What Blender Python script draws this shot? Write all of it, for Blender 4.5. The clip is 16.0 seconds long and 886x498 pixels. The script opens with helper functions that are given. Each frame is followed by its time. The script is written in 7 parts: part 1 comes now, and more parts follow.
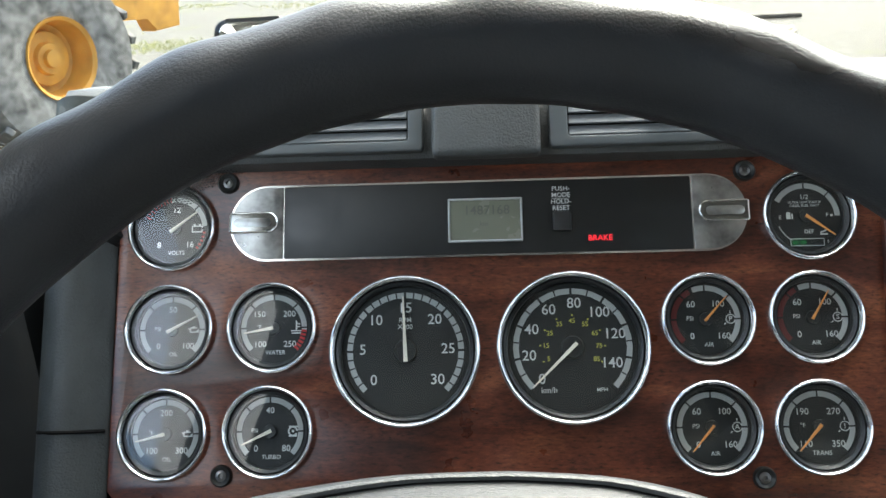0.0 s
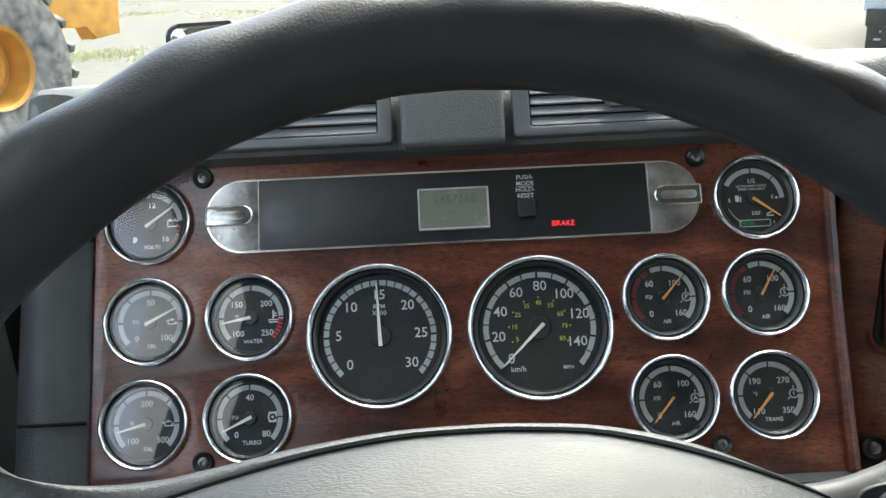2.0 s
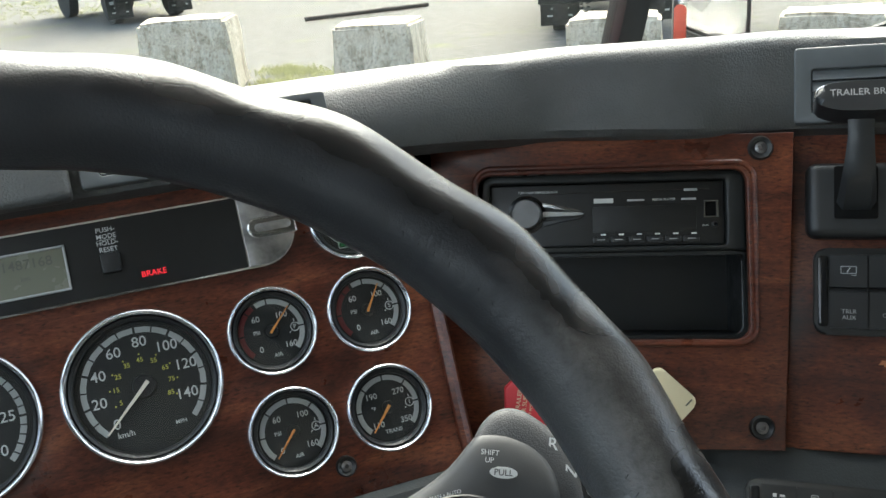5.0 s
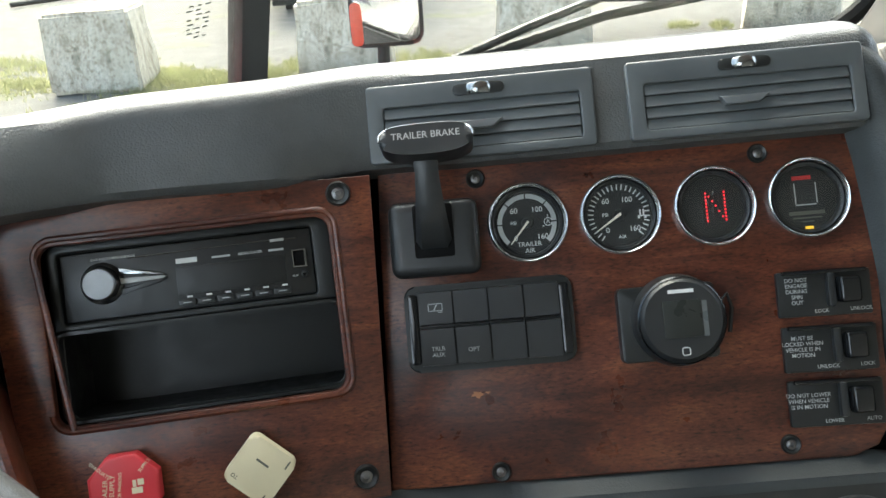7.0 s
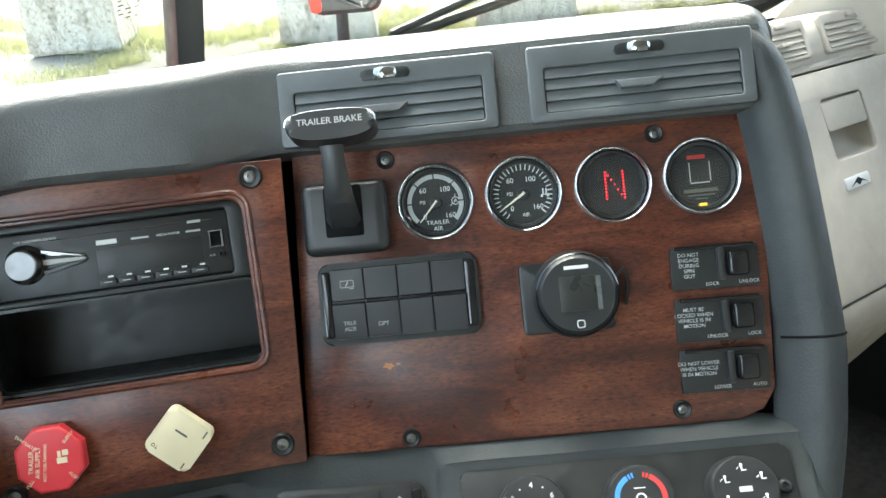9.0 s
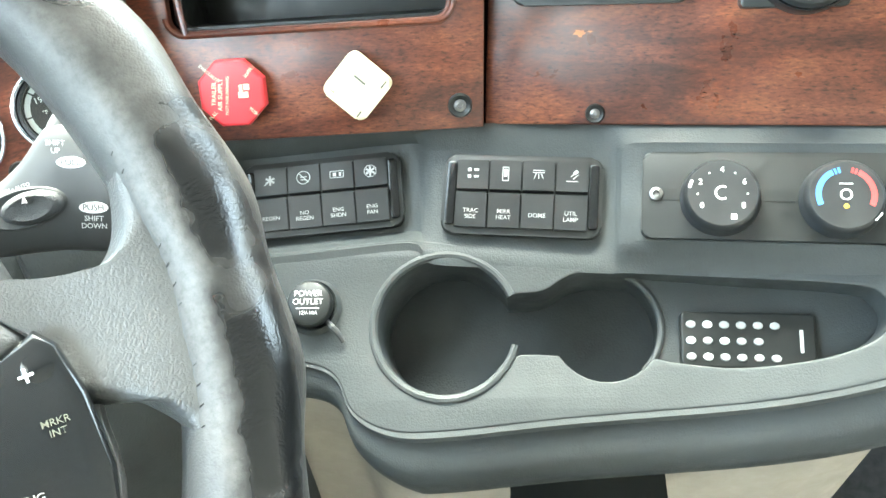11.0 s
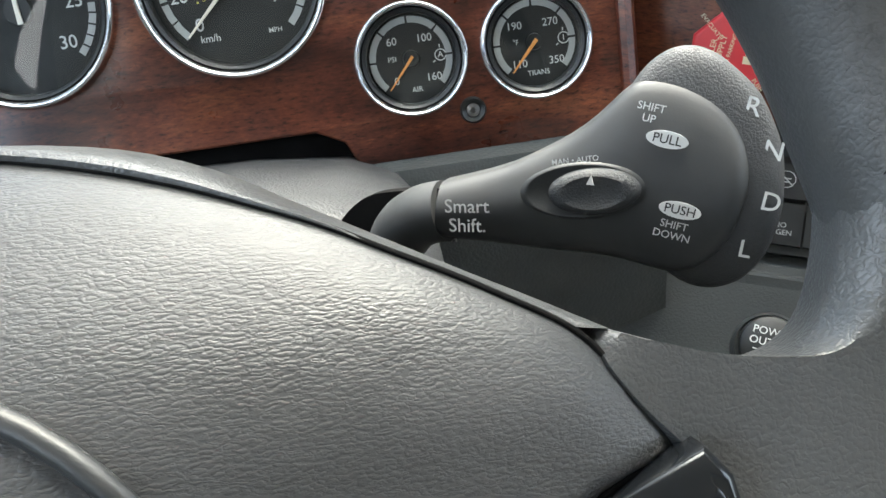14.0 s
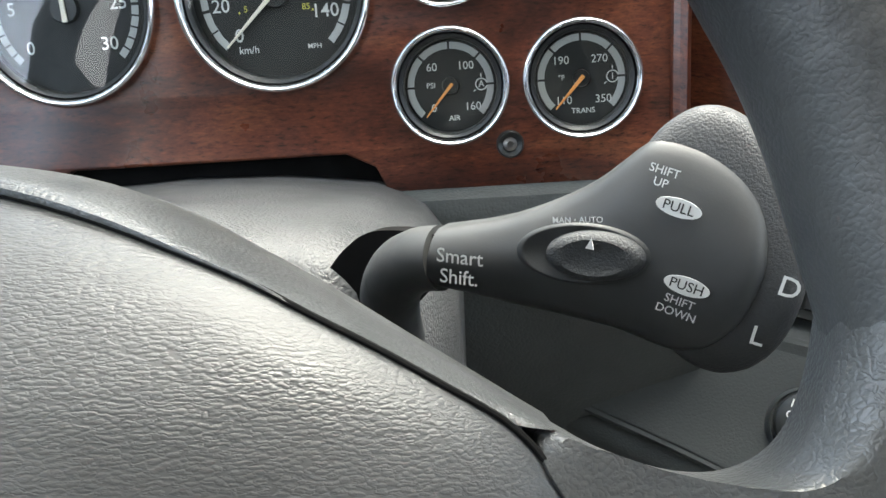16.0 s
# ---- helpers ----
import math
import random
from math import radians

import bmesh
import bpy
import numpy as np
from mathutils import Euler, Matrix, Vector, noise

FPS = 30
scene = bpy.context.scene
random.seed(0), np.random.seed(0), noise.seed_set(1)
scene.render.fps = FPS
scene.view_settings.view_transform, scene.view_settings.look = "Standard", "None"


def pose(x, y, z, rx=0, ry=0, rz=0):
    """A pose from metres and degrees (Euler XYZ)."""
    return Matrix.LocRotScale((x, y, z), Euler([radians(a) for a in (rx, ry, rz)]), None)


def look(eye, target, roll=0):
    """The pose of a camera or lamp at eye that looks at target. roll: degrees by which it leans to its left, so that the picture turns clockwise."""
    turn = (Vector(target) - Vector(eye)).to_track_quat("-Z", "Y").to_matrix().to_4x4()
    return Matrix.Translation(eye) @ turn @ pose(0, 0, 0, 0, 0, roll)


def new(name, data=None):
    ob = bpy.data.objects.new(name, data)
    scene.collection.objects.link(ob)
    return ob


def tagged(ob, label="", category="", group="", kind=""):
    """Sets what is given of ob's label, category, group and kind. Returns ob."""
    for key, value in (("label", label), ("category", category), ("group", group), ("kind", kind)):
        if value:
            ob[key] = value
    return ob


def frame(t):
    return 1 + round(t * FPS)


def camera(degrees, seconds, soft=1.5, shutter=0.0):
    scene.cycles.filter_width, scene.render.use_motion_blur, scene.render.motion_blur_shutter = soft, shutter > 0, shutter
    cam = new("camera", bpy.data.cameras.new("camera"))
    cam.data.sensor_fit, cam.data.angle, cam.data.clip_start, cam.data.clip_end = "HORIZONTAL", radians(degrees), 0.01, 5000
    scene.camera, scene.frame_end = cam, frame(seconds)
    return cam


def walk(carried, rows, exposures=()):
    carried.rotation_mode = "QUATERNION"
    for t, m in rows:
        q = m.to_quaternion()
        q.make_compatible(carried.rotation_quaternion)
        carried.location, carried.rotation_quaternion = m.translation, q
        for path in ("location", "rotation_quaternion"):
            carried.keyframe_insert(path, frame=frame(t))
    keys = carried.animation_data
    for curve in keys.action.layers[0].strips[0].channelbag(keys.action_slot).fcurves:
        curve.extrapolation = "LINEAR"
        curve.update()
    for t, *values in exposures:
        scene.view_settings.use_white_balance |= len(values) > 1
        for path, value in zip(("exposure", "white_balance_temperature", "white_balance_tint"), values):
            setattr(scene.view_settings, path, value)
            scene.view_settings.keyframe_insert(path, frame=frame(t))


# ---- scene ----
cam = camera(55.17, 16.0)
PATH = [
    (0, (0.0024, -0.5065, 2.0928), (-0.0251, -0.0390, 1.9177), -2.61),
    (0.5, (0.0008, -0.5250, 2.0813), (-0.0271, -0.0547, 1.9140), -2.71),
    (1, (-0.0003, -0.5269, 2.0912), (-0.0245, -0.0589, 1.9166), -2.77),
    (1.5, (-0.0012, -0.5296, 2.0976), (-0.0158, -0.0640, 1.9160), -2.94),
    (2, (-0.0118, -0.5336, 2.0903), (-0.0093, -0.0646, 1.9171), -2.65),
    (2.5, (-0.0162, -0.5279, 2.0879), (-0.0033, -0.0581, 1.9174), -2.76),
    (3, (-0.0258, -0.5051, 2.0976), (-0.0022, -0.0399, 1.9161), -2.72),
    (3.5, (-0.0309, -0.4959, 2.0954), (0.0105, -0.0316, 1.9145), -3.17),
    (4, (-0.0208, -0.4995, 2.1050), (0.0661, -0.0437, 1.9189), -2.72),
    (4.5, (0.0090, -0.5098, 2.1227), (0.1519, -0.0714, 1.9292), -1.76),
    (5, (0.0861, -0.5296, 2.1078), (0.2378, -0.0909, 1.9222), -4.40),
    (5.2, (0.1023, -0.5286, 2.1065), (0.2678, -0.0953, 1.9198), -4.57),
    (7.3, (0.2485, -0.5563, 2.1584), (0.5211, -0.1931, 1.9492), -3.59),
    (7.5, (0.2605, -0.5733, 2.1743), (0.5338, -0.2115, 1.9635), -3.62),
    (8, (0.2774, -0.6062, 2.2004), (0.5496, -0.2451, 1.9872), -3.93),
    (8.5, (0.2728, -0.6082, 2.1938), (0.5443, -0.2480, 1.9780), -3.87),
    (9, (0.2659, -0.6005, 2.1625), (0.5313, -0.2440, 1.9335), -3.90),
    (9.5, (0.2664, -0.5932, 2.1223), (0.5132, -0.2540, 1.8503), -4.17),
    (10, (0.2550, -0.6032, 2.0815), (0.4741, -0.2729, 1.7766), -4.33),
    (10.2, (0.2495, -0.5983, 2.0803), (0.4547, -0.2746, 1.7593), -4.04),
    (12.3, (0.2005, -0.5747, 2.0767), (0.2847, -0.2168, 1.7379), -6.34),
    (12.5, (0.2011, -0.5644, 2.0797), (0.2791, -0.2076, 1.7382), -6.24),
    (13, (0.1743, -0.5153, 2.0692), (0.2337, -0.1617, 1.7207), -6.53),
    (13.5, (0.1426, -0.4693, 2.0468), (0.1805, -0.1106, 1.7005), -6.79),
    (14, (0.1303, -0.4332, 2.0261), (0.1445, -0.0702, 1.6825), -7.05),
    (14.5, (0.1312, -0.4130, 2.0201), (0.1246, -0.0481, 1.6782), -7.05),
    (15, (0.1349, -0.4068, 2.0160), (0.1148, -0.0407, 1.6760), -6.96),
    (15.5, (0.1447, -0.4090, 2.0193), (0.1174, -0.0398, 1.6832), -6.66),
    (16, (0.1574, -0.4131, 2.0199), (0.1295, -0.0426, 1.6854), -6.05),
]
EXPOSURES = [(0.0, 2.75, 6500, 5), (4.0, 2.75, 6500, 5), (5.2, 2.5, 6550, 4), (7.4, 2.9, 6600, 4), (7.7, 2.3, 6750, 4), (8.0, 1.93, 6850, 4), (8.5, 2.08, 6900, 4), (9.0, 3.6, 6500, 1), (9.5, 4.45, 6400, -4), (10.2, 5.25, 6450, -6), (12.3, 4.45, 6600, 1), (13.0, 3.8, 6600, 3), (14.0, 3.15, 6550, 6), (16.0, 3.15, 6550, 6)]
walk(cam, [(t, look(eye, target, roll)) for t, eye, target, roll in PATH], EXPOSURES)
SKY, SUN, LEFT, RIGHT, FRONT = 0.15, 2.2, 1.15, 0.65, 0.85

# ---- daylight: a bright overcast sky over an open yard ----
world = bpy.data.worlds.new("world")
scene.world = world
world.use_nodes = True
wn = world.node_tree
sky = wn.nodes.new("ShaderNodeTexSky")
sky.sky_type = "NISHITA"
sky.sun_disc = False
sky.sun_elevation, sky.sun_rotation = radians(48), radians(20)
sky.air_density, sky.dust_density = 1.0, 4.0
wn.links.new(sky.outputs[0], wn.nodes["Background"].inputs[0])
wn.nodes["Background"].inputs[1].default_value = SKY
sun_data = bpy.data.lights.new("sun", "SUN")
sun_data.energy, sun_data.angle, sun_data.color = SUN, radians(50), (1.0, 0.96, 0.9)
sun_ob = new("sun", sun_data)
sun_ob.matrix_world = look((2.6, 7.2, 8.6), (0, 0, 0))



def window_light(name, place, target, w, h, watts):
    """The sky's light through one window of the cab."""
    data = bpy.data.lights.new(name, "AREA")
    data.shape, data.size, data.size_y, data.energy, data.color = "RECTANGLE", w, h, watts, (0.95, 0.98, 1.0)
    new(name, data).matrix_world = look(place, target)


window_light("left_window_light", (-0.50, -0.48, 2.36), (0.5, -0.48, 2.20), 1.10, 0.62, LEFT)
window_light("right_window_light", (1.70, -0.48, 2.36), (0.5, -0.48, 2.20), 1.10, 0.62, RIGHT)
window_light("windscreen_light", (0.60, 0.08, 2.64), (0.60, -0.60, 2.02), 2.00, 0.34, FRONT)

# ---- frames of the dash panels: x to the right, y up the panel, z towards the driver ----


def plane(o, yaw, tilt, rho=0.0):
    y, t, p = radians(yaw), radians(tilt), radians(rho)
    d = Vector((math.cos(y), -math.sin(y), 0))
    e = Vector((math.sin(y) * math.sin(t), math.cos(y) * math.sin(t), math.cos(t)))
    u, v = d * math.cos(p) + e * math.sin(p), e * math.cos(p) - d * math.sin(p)
    n = u.cross(v)
    return Matrix(((u.x, v.x, n.x, o[0]), (u.y, v.y, n.y, o[1]), (u.z, v.z, n.z, o[2]), (0, 0, 0, 1)))


CL = plane((0, 0, 1.85), 0, 30)                                    # gauge cluster
RA = plane((0.4663, -0.1096, 1.7404), 28, 24)                      # radio panel
RI = plane((0.662, -0.181, 1.831), 39.02, 28.66, 2.65)             # right-hand gauge panel
SA = plane((0.3962, -0.0901, 1.6884), 30, 55, 4)                   # switch bank beside the column
SB = plane((0.4597, -0.1359, 1.6968), 36, 55)                      # switch bank in the middle
HV = plane((0.6459, -0.3113, 1.6978), 42, 55, 5)                   # heater panel
TR = plane((0.3207, -0.139, 1.6431), 33.3, 58, 1.9)                # cup holder tray
WH = plane((0.0072, -0.3296, 1.879), -3, 44.0, -2.7)               # steering wheel
ST = plane((0.1848, -0.2313, 1.856), 22.6, 30)                     # shift stalk
PA = plane((1.3258, -0.106, 1.6895), 0, 30, -4)                    # passenger side of the dash


def off(m, u, v, n=0.0, turn=0.0):
    return m @ Matrix.Translation((u, v, n)) @ Matrix.Rotation(radians(turn), 4, "Z")


# ---- materials ----


def material(name, color, rough=0.5, metal=0.0, spec=0.5, coat=0.0):
    m = bpy.data.materials.new(name)
    m.use_nodes = True
    b = m.node_tree.nodes["Principled BSDF"]
    b.inputs["Base Color"].default_value = (*color, 1)
    b.inputs["Roughness"].default_value = rough
    b.inputs["Metallic"].default_value = metal
    b.inputs["Specular IOR Level"].default_value = spec
    b.inputs["Coat Weight"].default_value = coat
    b.inputs["Coat Roughness"].default_value = 0.08
    return m


def nodes_of(m):
    return m.node_tree, m.node_tree.nodes["Principled BSDF"]


def coords(nt, scale, kind="Object"):
    tc = nt.nodes.new("ShaderNodeTexCoord")
    mp = nt.nodes.new("ShaderNodeMapping")
    mp.inputs["Scale"].default_value = scale if isinstance(scale, tuple) else (scale,) * 3
    nt.links.new(tc.outputs[kind], mp.inputs[0])
    return mp.outputs[0]


def noise_tex(nt, at, scale, detail=4.0, rough=0.55, warp=0.0):
    n = nt.nodes.new("ShaderNodeTexNoise")
    n.inputs["Scale"].default_value = scale
    n.inputs["Detail"].default_value = detail
    n.inputs["Roughness"].default_value = rough
    n.inputs["Distortion"].default_value = warp
    nt.links.new(at, n.inputs["Vector"])
    return n.outputs[0]


def ramp(nt, value, stops):
    r = nt.nodes.new("ShaderNodeValToRGB")
    while len(r.color_ramp.elements) < len(stops):
        r.color_ramp.elements.new(0.5)
    for e, (p, c) in zip(r.color_ramp.elements, stops):
        e.position, e.color = p, (*c, 1) if len(c) == 3 else c
    nt.links.new(value, r.inputs[0])
    return r.outputs[0]


def grey(v):
    return (v, v, v)


def bump(nt, b, height, strength, distance, into=None):
    n = nt.nodes.new("ShaderNodeBump")
    n.inputs["Strength"].default_value = strength
    n.inputs["Distance"].default_value = distance
    nt.links.new(height, n.inputs["Height"])
    if into is not None:
        nt.links.new(into, n.inputs["Normal"])
    nt.links.new(n.outputs[0], b.inputs["Normal"])
    return n.outputs[0]


def grained(name, color, rough, size, strength, vary=0.25, spec=0.4, stretch=(1, 1, 1), wear=0.12, coarse=0.4):
    """Moulded plastic or leather: a net of small creases, and faint patches of dust and polish."""
    m = material(name, color, rough, spec=spec)
    nt, b = nodes_of(m)
    at = coords(nt, stretch)
    wob = noise_tex(nt, at, size * 0.35, 3.0)
    mixv = nt.nodes.new("ShaderNodeMix")
    mixv.data_type = "VECTOR"
    mixv.inputs[0].default_value = 0.003
    nt.links.new(at, mixv.inputs[4])
    nt.links.new(wob, mixv.inputs[5])
    v = nt.nodes.new("ShaderNodeTexVoronoi")
    v.feature = "SMOOTH_F1"
    v.inputs["Scale"].default_value = size
    v.inputs["Smoothness"].default_value = 0.25
    nt.links.new(mixv.outputs[1], v.inputs["Vector"])
    cells = ramp(nt, v.outputs["Distance"], [(0.1, grey(1)), (0.42, grey(0.8)), (0.72, grey(0))])
    first = bump(nt, b, cells, strength, 0.0006)
    bump(nt, b, noise_tex(nt, at, size * 0.4, 3.0), strength * coarse, 0.0006, first)
    patch = noise_tex(nt, at, 14.0, 5.0)
    lo, hi = tuple(c * (1 - vary) for c in color), tuple(min(1, c * (1 + vary)) for c in color)
    nt.links.new(ramp(nt, patch, [(0.3, lo), (0.7, hi)]), b.inputs["Base Color"])
    nt.links.new(ramp(nt, noise_tex(nt, at, 30.0, 4.0), [(0.3, grey(max(0.05, rough - wear))), (0.7, grey(min(1, rough + wear)))]), b.inputs["Roughness"])
    return m


def plain(name, color, rough, vary=0.15, grain=0.15, metal=0.0, spec=0.45, scale=60.0, coat=0.0):
    """A smooth surface with faint dust, smears and a fine tooth."""
    m = material(name, color, rough, metal, spec, coat)
    nt, b = nodes_of(m)
    at = coords(nt, 1.0)
    lo, hi = tuple(c * (1 - vary) for c in color), tuple(min(1, c * (1 + vary)) for c in color)
    nt.links.new(ramp(nt, noise_tex(nt, at, scale * 0.3, 5.0), [(0.3, lo), (0.7, hi)]), b.inputs["Base Color"])
    nt.links.new(ramp(nt, noise_tex(nt, at, scale, 4.0, 0.6, 0.5), [(0.3, grey(max(0.03, rough * 0.75))), (0.75, grey(min(1, rough * 1.3)))]), b.inputs["Roughness"])
    if grain:
        bump(nt, b, noise_tex(nt, at, scale * 18, 2.0), grain, 0.0002)
    return m


def wood_material():
    m = material("burl_wood", (0.1, 0.03, 0.015), 0.38, spec=0.4, coat=0.12)
    nt, b = nodes_of(m)
    b.inputs["Coat Roughness"].default_value = 0.16
    at = coords(nt, (1.0, 3.4, 3.4))
    broad = noise_tex(nt, at, 7.0, 6.0, 0.6, 0.8)
    fine = noise_tex(nt, coords(nt, (1.0, 3.2, 3.2)), 165.0, 6.0, 0.75, 0.3)
    base = ramp(nt, broad, [(0.28, (0.018, 0.0058, 0.0044)), (0.42, (0.060, 0.0168, 0.0098)), (0.53, (0.112, 0.033, 0.0178)), (0.70, (0.205, 0.074, 0.037))])
    vein = ramp(nt, fine, [(0.34, (0.07, 0.06, 0.055)), (0.45, (0.75, 0.72, 0.70)), (0.58, (1.1, 1.05, 1.0)), (0.72, (1.9, 1.75, 1.5))])
    mul = nt.nodes.new("ShaderNodeMix")
    mul.data_type, mul.blend_type = "RGBA", "MULTIPLY"
    mul.inputs[0].default_value = 0.95
    nt.links.new(base, mul.inputs[6])
    nt.links.new(vein, mul.inputs[7])
    nt.links.new(mul.outputs[2], b.inputs["Base Color"])
    nt.links.new(ramp(nt, noise_tex(nt, coords(nt, 1.0), 22.0, 5.0), [(0.3, grey(0.24)), (0.7, grey(0.46))]), b.inputs["Roughness"])
    bump(nt, b, fine, 0.06, 0.0003)
    return m


def glow(name, color, strength, base=(0.01, 0.01, 0.01)):
    m = material(name, base, 0.4)
    b = m.node_tree.nodes["Principled BSDF"]
    b.inputs["Emission Color"].default_value = (*color, 1)
    b.inputs["Emission Strength"].default_value = strength
    return m


def clear_glass(name, tint=(1, 1, 1), gloss=1.0, rough=0.02, dirt=0.0):
    m = bpy.data.materials.new(name)
    m.use_nodes = True
    nt = m.node_tree
    nt.nodes.remove(nt.nodes["Principled BSDF"])
    out = nt.nodes["Material Output"]
    tr, gl, mx, fr = (nt.nodes.new("ShaderNode" + k) for k in ("BsdfTransparent", "BsdfGlossy", "MixShader", "LayerWeight"))
    tr.inputs[0].default_value = (*tint, 1)
    gl.inputs["Roughness"].default_value = rough
    gl.inputs[0].default_value = (gloss, gloss, gloss, 1)
    power, scale = nt.nodes.new("ShaderNodeMath"), nt.nodes.new("ShaderNodeMath")
    power.operation, scale.operation = "POWER", "MULTIPLY_ADD"
    power.inputs[1].default_value = 5.0
    scale.inputs[1].default_value, scale.inputs[2].default_value = 0.9, 0.045
    nt.links.new(fr.outputs["Facing"], power.inputs[0])
    nt.links.new(power.outputs[0], scale.inputs[0])
    nt.links.new(scale.outputs[0], mx.inputs[0])
    nt.links.new(tr.outputs[0], mx.inputs[1])
    nt.links.new(gl.outputs[0], mx.inputs[2])
    last = mx.outputs[0]
    if dirt:
        df, m2 = nt.nodes.new("ShaderNodeBsdfDiffuse"), nt.nodes.new("ShaderNodeMixShader")
        df.inputs[0].default_value = (0.6, 0.58, 0.52, 1)
        at = coords(nt, 1.0)
        nt.links.new(ramp(nt, noise_tex(nt, at, 90.0, 6.0, 0.75), [(0.52, grey(dirt * 0.25)), (0.72, grey(dirt)), (0.9, grey(dirt * 3))]), m2.inputs[0])
        nt.links.new(last, m2.inputs[1])
        nt.links.new(df.outputs[0], m2.inputs[2])
        last = m2.outputs[0]
    nt.links.new(last, out.inputs[0])
    return m


WOOD = wood_material()
PAD = grained("pad_plastic", (0.063, 0.068, 0.068), 0.47, 640, 0.34, spec=0.55, wear=0.05, coarse=0.1)
TRIM = grained("trim_plastic", (0.038, 0.044, 0.045), 0.56, 600, 0.25, spec=0.35)
CONSOLE = grained("console_plastic", (0.041, 0.047, 0.048), 0.58, 700, 0.16, 0.12, spec=0.35)
VENTM = plain("vent_plastic", (0.078, 0.088, 0.092), 0.42)
# same plastic made lighter for light on the cluster blades; also the pale tabs
VENTL = plain("lit_pale_vent_plastic", (0.11, 0.12, 0.125), 0.5)
BLACK = plain("black_plastic", (0.010, 0.012, 0.012), 0.42)
SATIN = plain("satin_black", (0.018, 0.020, 0.021), 0.38, grain=0.3)
GLOSSB = plain("gloss_black", (0.006, 0.007, 0.008), 0.16, grain=0.0)
# black for real joints, and for sheets that stand in for shade in openings
DARK = plain("joint_and_shade_black", (0.005, 0.005, 0.005), 0.9, grain=0.0, spec=0.1)
DIAL = plain("dial_face", (0.010, 0.012, 0.012), 0.6, grain=0.0)
SMOKED = plain("smoked_panel", (0.010, 0.011, 0.011), 0.42, grain=0.0)
CHROME = plain("chrome", (0.86, 0.87, 0.88), 0.17, 0.04, 0.0, 1.0)
ENDPLATE = plain("scratched_chrome", (0.34, 0.35, 0.35), 0.36, 0.55, 0.3, 1.0, scale=170)
BRUSHED = plain("worn_chrome", (0.27, 0.28, 0.28), 0.20, 0.35, 0.1, 1.0, scale=25)
KNOBM = plain("knob_metal", (0.20, 0.205, 0.21), 0.42, 0.2, 0.1, 1.0, scale=90)
THREAD = plain("lacing_thread", (0.020, 0.021, 0.022), 0.7, grain=0.0)
STEEL = plain("screw_steel", (0.20, 0.20, 0.20), 0.45, 0.2, 0.1, 1.0)
WHITE = plain("white_marking", (0.62, 0.64, 0.63), 0.6, grain=0.0)
BAND = plain("grey_marking", (0.42, 0.44, 0.44), 0.6, grain=0.0)
YELLOW = plain("yellow_marking", (0.55, 0.52, 0.10), 0.6, grain=0.0)
REDM = plain("red_marking", (0.45, 0.03, 0.03), 0.6, grain=0.0)
ORANGE = plain("orange_needle", (0.72, 0.30, 0.08), 0.5, grain=0.0)
NEEDLE = plain("white_needle", (0.80, 0.76, 0.66), 0.5, grain=0.0)
LENS = clear_glass("gauge_lens", (0.93, 0.95, 0.95), 1.0, 0.02)
WIND = clear_glass("windscreen_glass", (0.81, 0.83, 0.82), 0.5, 0.02, 0.05)
WHEELP = grained("wheel_plastic", (0.048, 0.051, 0.052), 0.40, 950, 0.26, 0.12, 0.6, coarse=0.15)
HUBP = grained("hub_leather", (0.030, 0.032, 0.033), 0.43, 1300, 0.22, 0.10, 0.6, stretch=(0.42, 1.0, 1.0))
SHROUD = grained("shroud_plastic", (0.050, 0.053, 0.055), 0.5, 720, 0.45, 0.1, 0.45)
DIM = plain("dim_marking", (0.32, 0.33, 0.33), 0.6, grain=0.0)
CAPM = grained("stalk_end_plastic", (0.046, 0.049, 0.051), 0.58, 1300, 0.3, 0.08, 0.3)
STALKM = plain("stalk_plastic", (0.042, 0.045, 0.046), 0.50, grain=0.1, scale=70)
CREAM = plain("cream_plastic", (0.66, 0.60, 0.40), 0.45, 0.08)
REDP = plain("red_plastic", (0.55, 0.035, 0.045), 0.4, 0.12)
# one beige in two tones: raised here for the light on the pillars
BEIGE = plain("lit_beige_plastic", (0.56, 0.525, 0.46), 0.6, 0.08, 0.3)
# the same beige lowered: shade of the passenger side put into its colour
DASHSHADE = plain("shaded_beige_plastic", (0.37, 0.345, 0.295), 0.6, 0.08, 0.3)
BEIGED = plain("beige_vent_plastic", (0.36, 0.335, 0.285), 0.6, 0.08, 0.3)
LCDM = plain("display_glass", (0.17, 0.18, 0.14), 0.25, 0.06, 0.0)
LCDT = plain("display_segments", (0.10, 0.105, 0.085), 0.4, 0.05, 0.0)
REDLED = glow("red_lamp", (1.0, 0.03, 0.05), 0.22)
GREENLED = glow("green_lamp", (0.02, 0.5, 0.12), 0.03)
AMBER = glow("amber_lamp", (1.0, 0.6, 0.05), 0.16)
BLUEM = plain("blue_marking", (0.05, 0.22, 0.60), 0.5, grain=0.0)
REDPAINT = plain("red_truck_paint", (0.42, 0.03, 0.02), 0.3, 0.1, 0.0, coat=0.5)
CLOTH = plain("headliner_cloth", (0.30, 0.29, 0.27), 0.9, 0.1, 0.5)
FLOORM = plain("rubber_mat", (0.012, 0.013, 0.013), 0.8, 0.3, 0.6)

# ---- mesh helpers ----


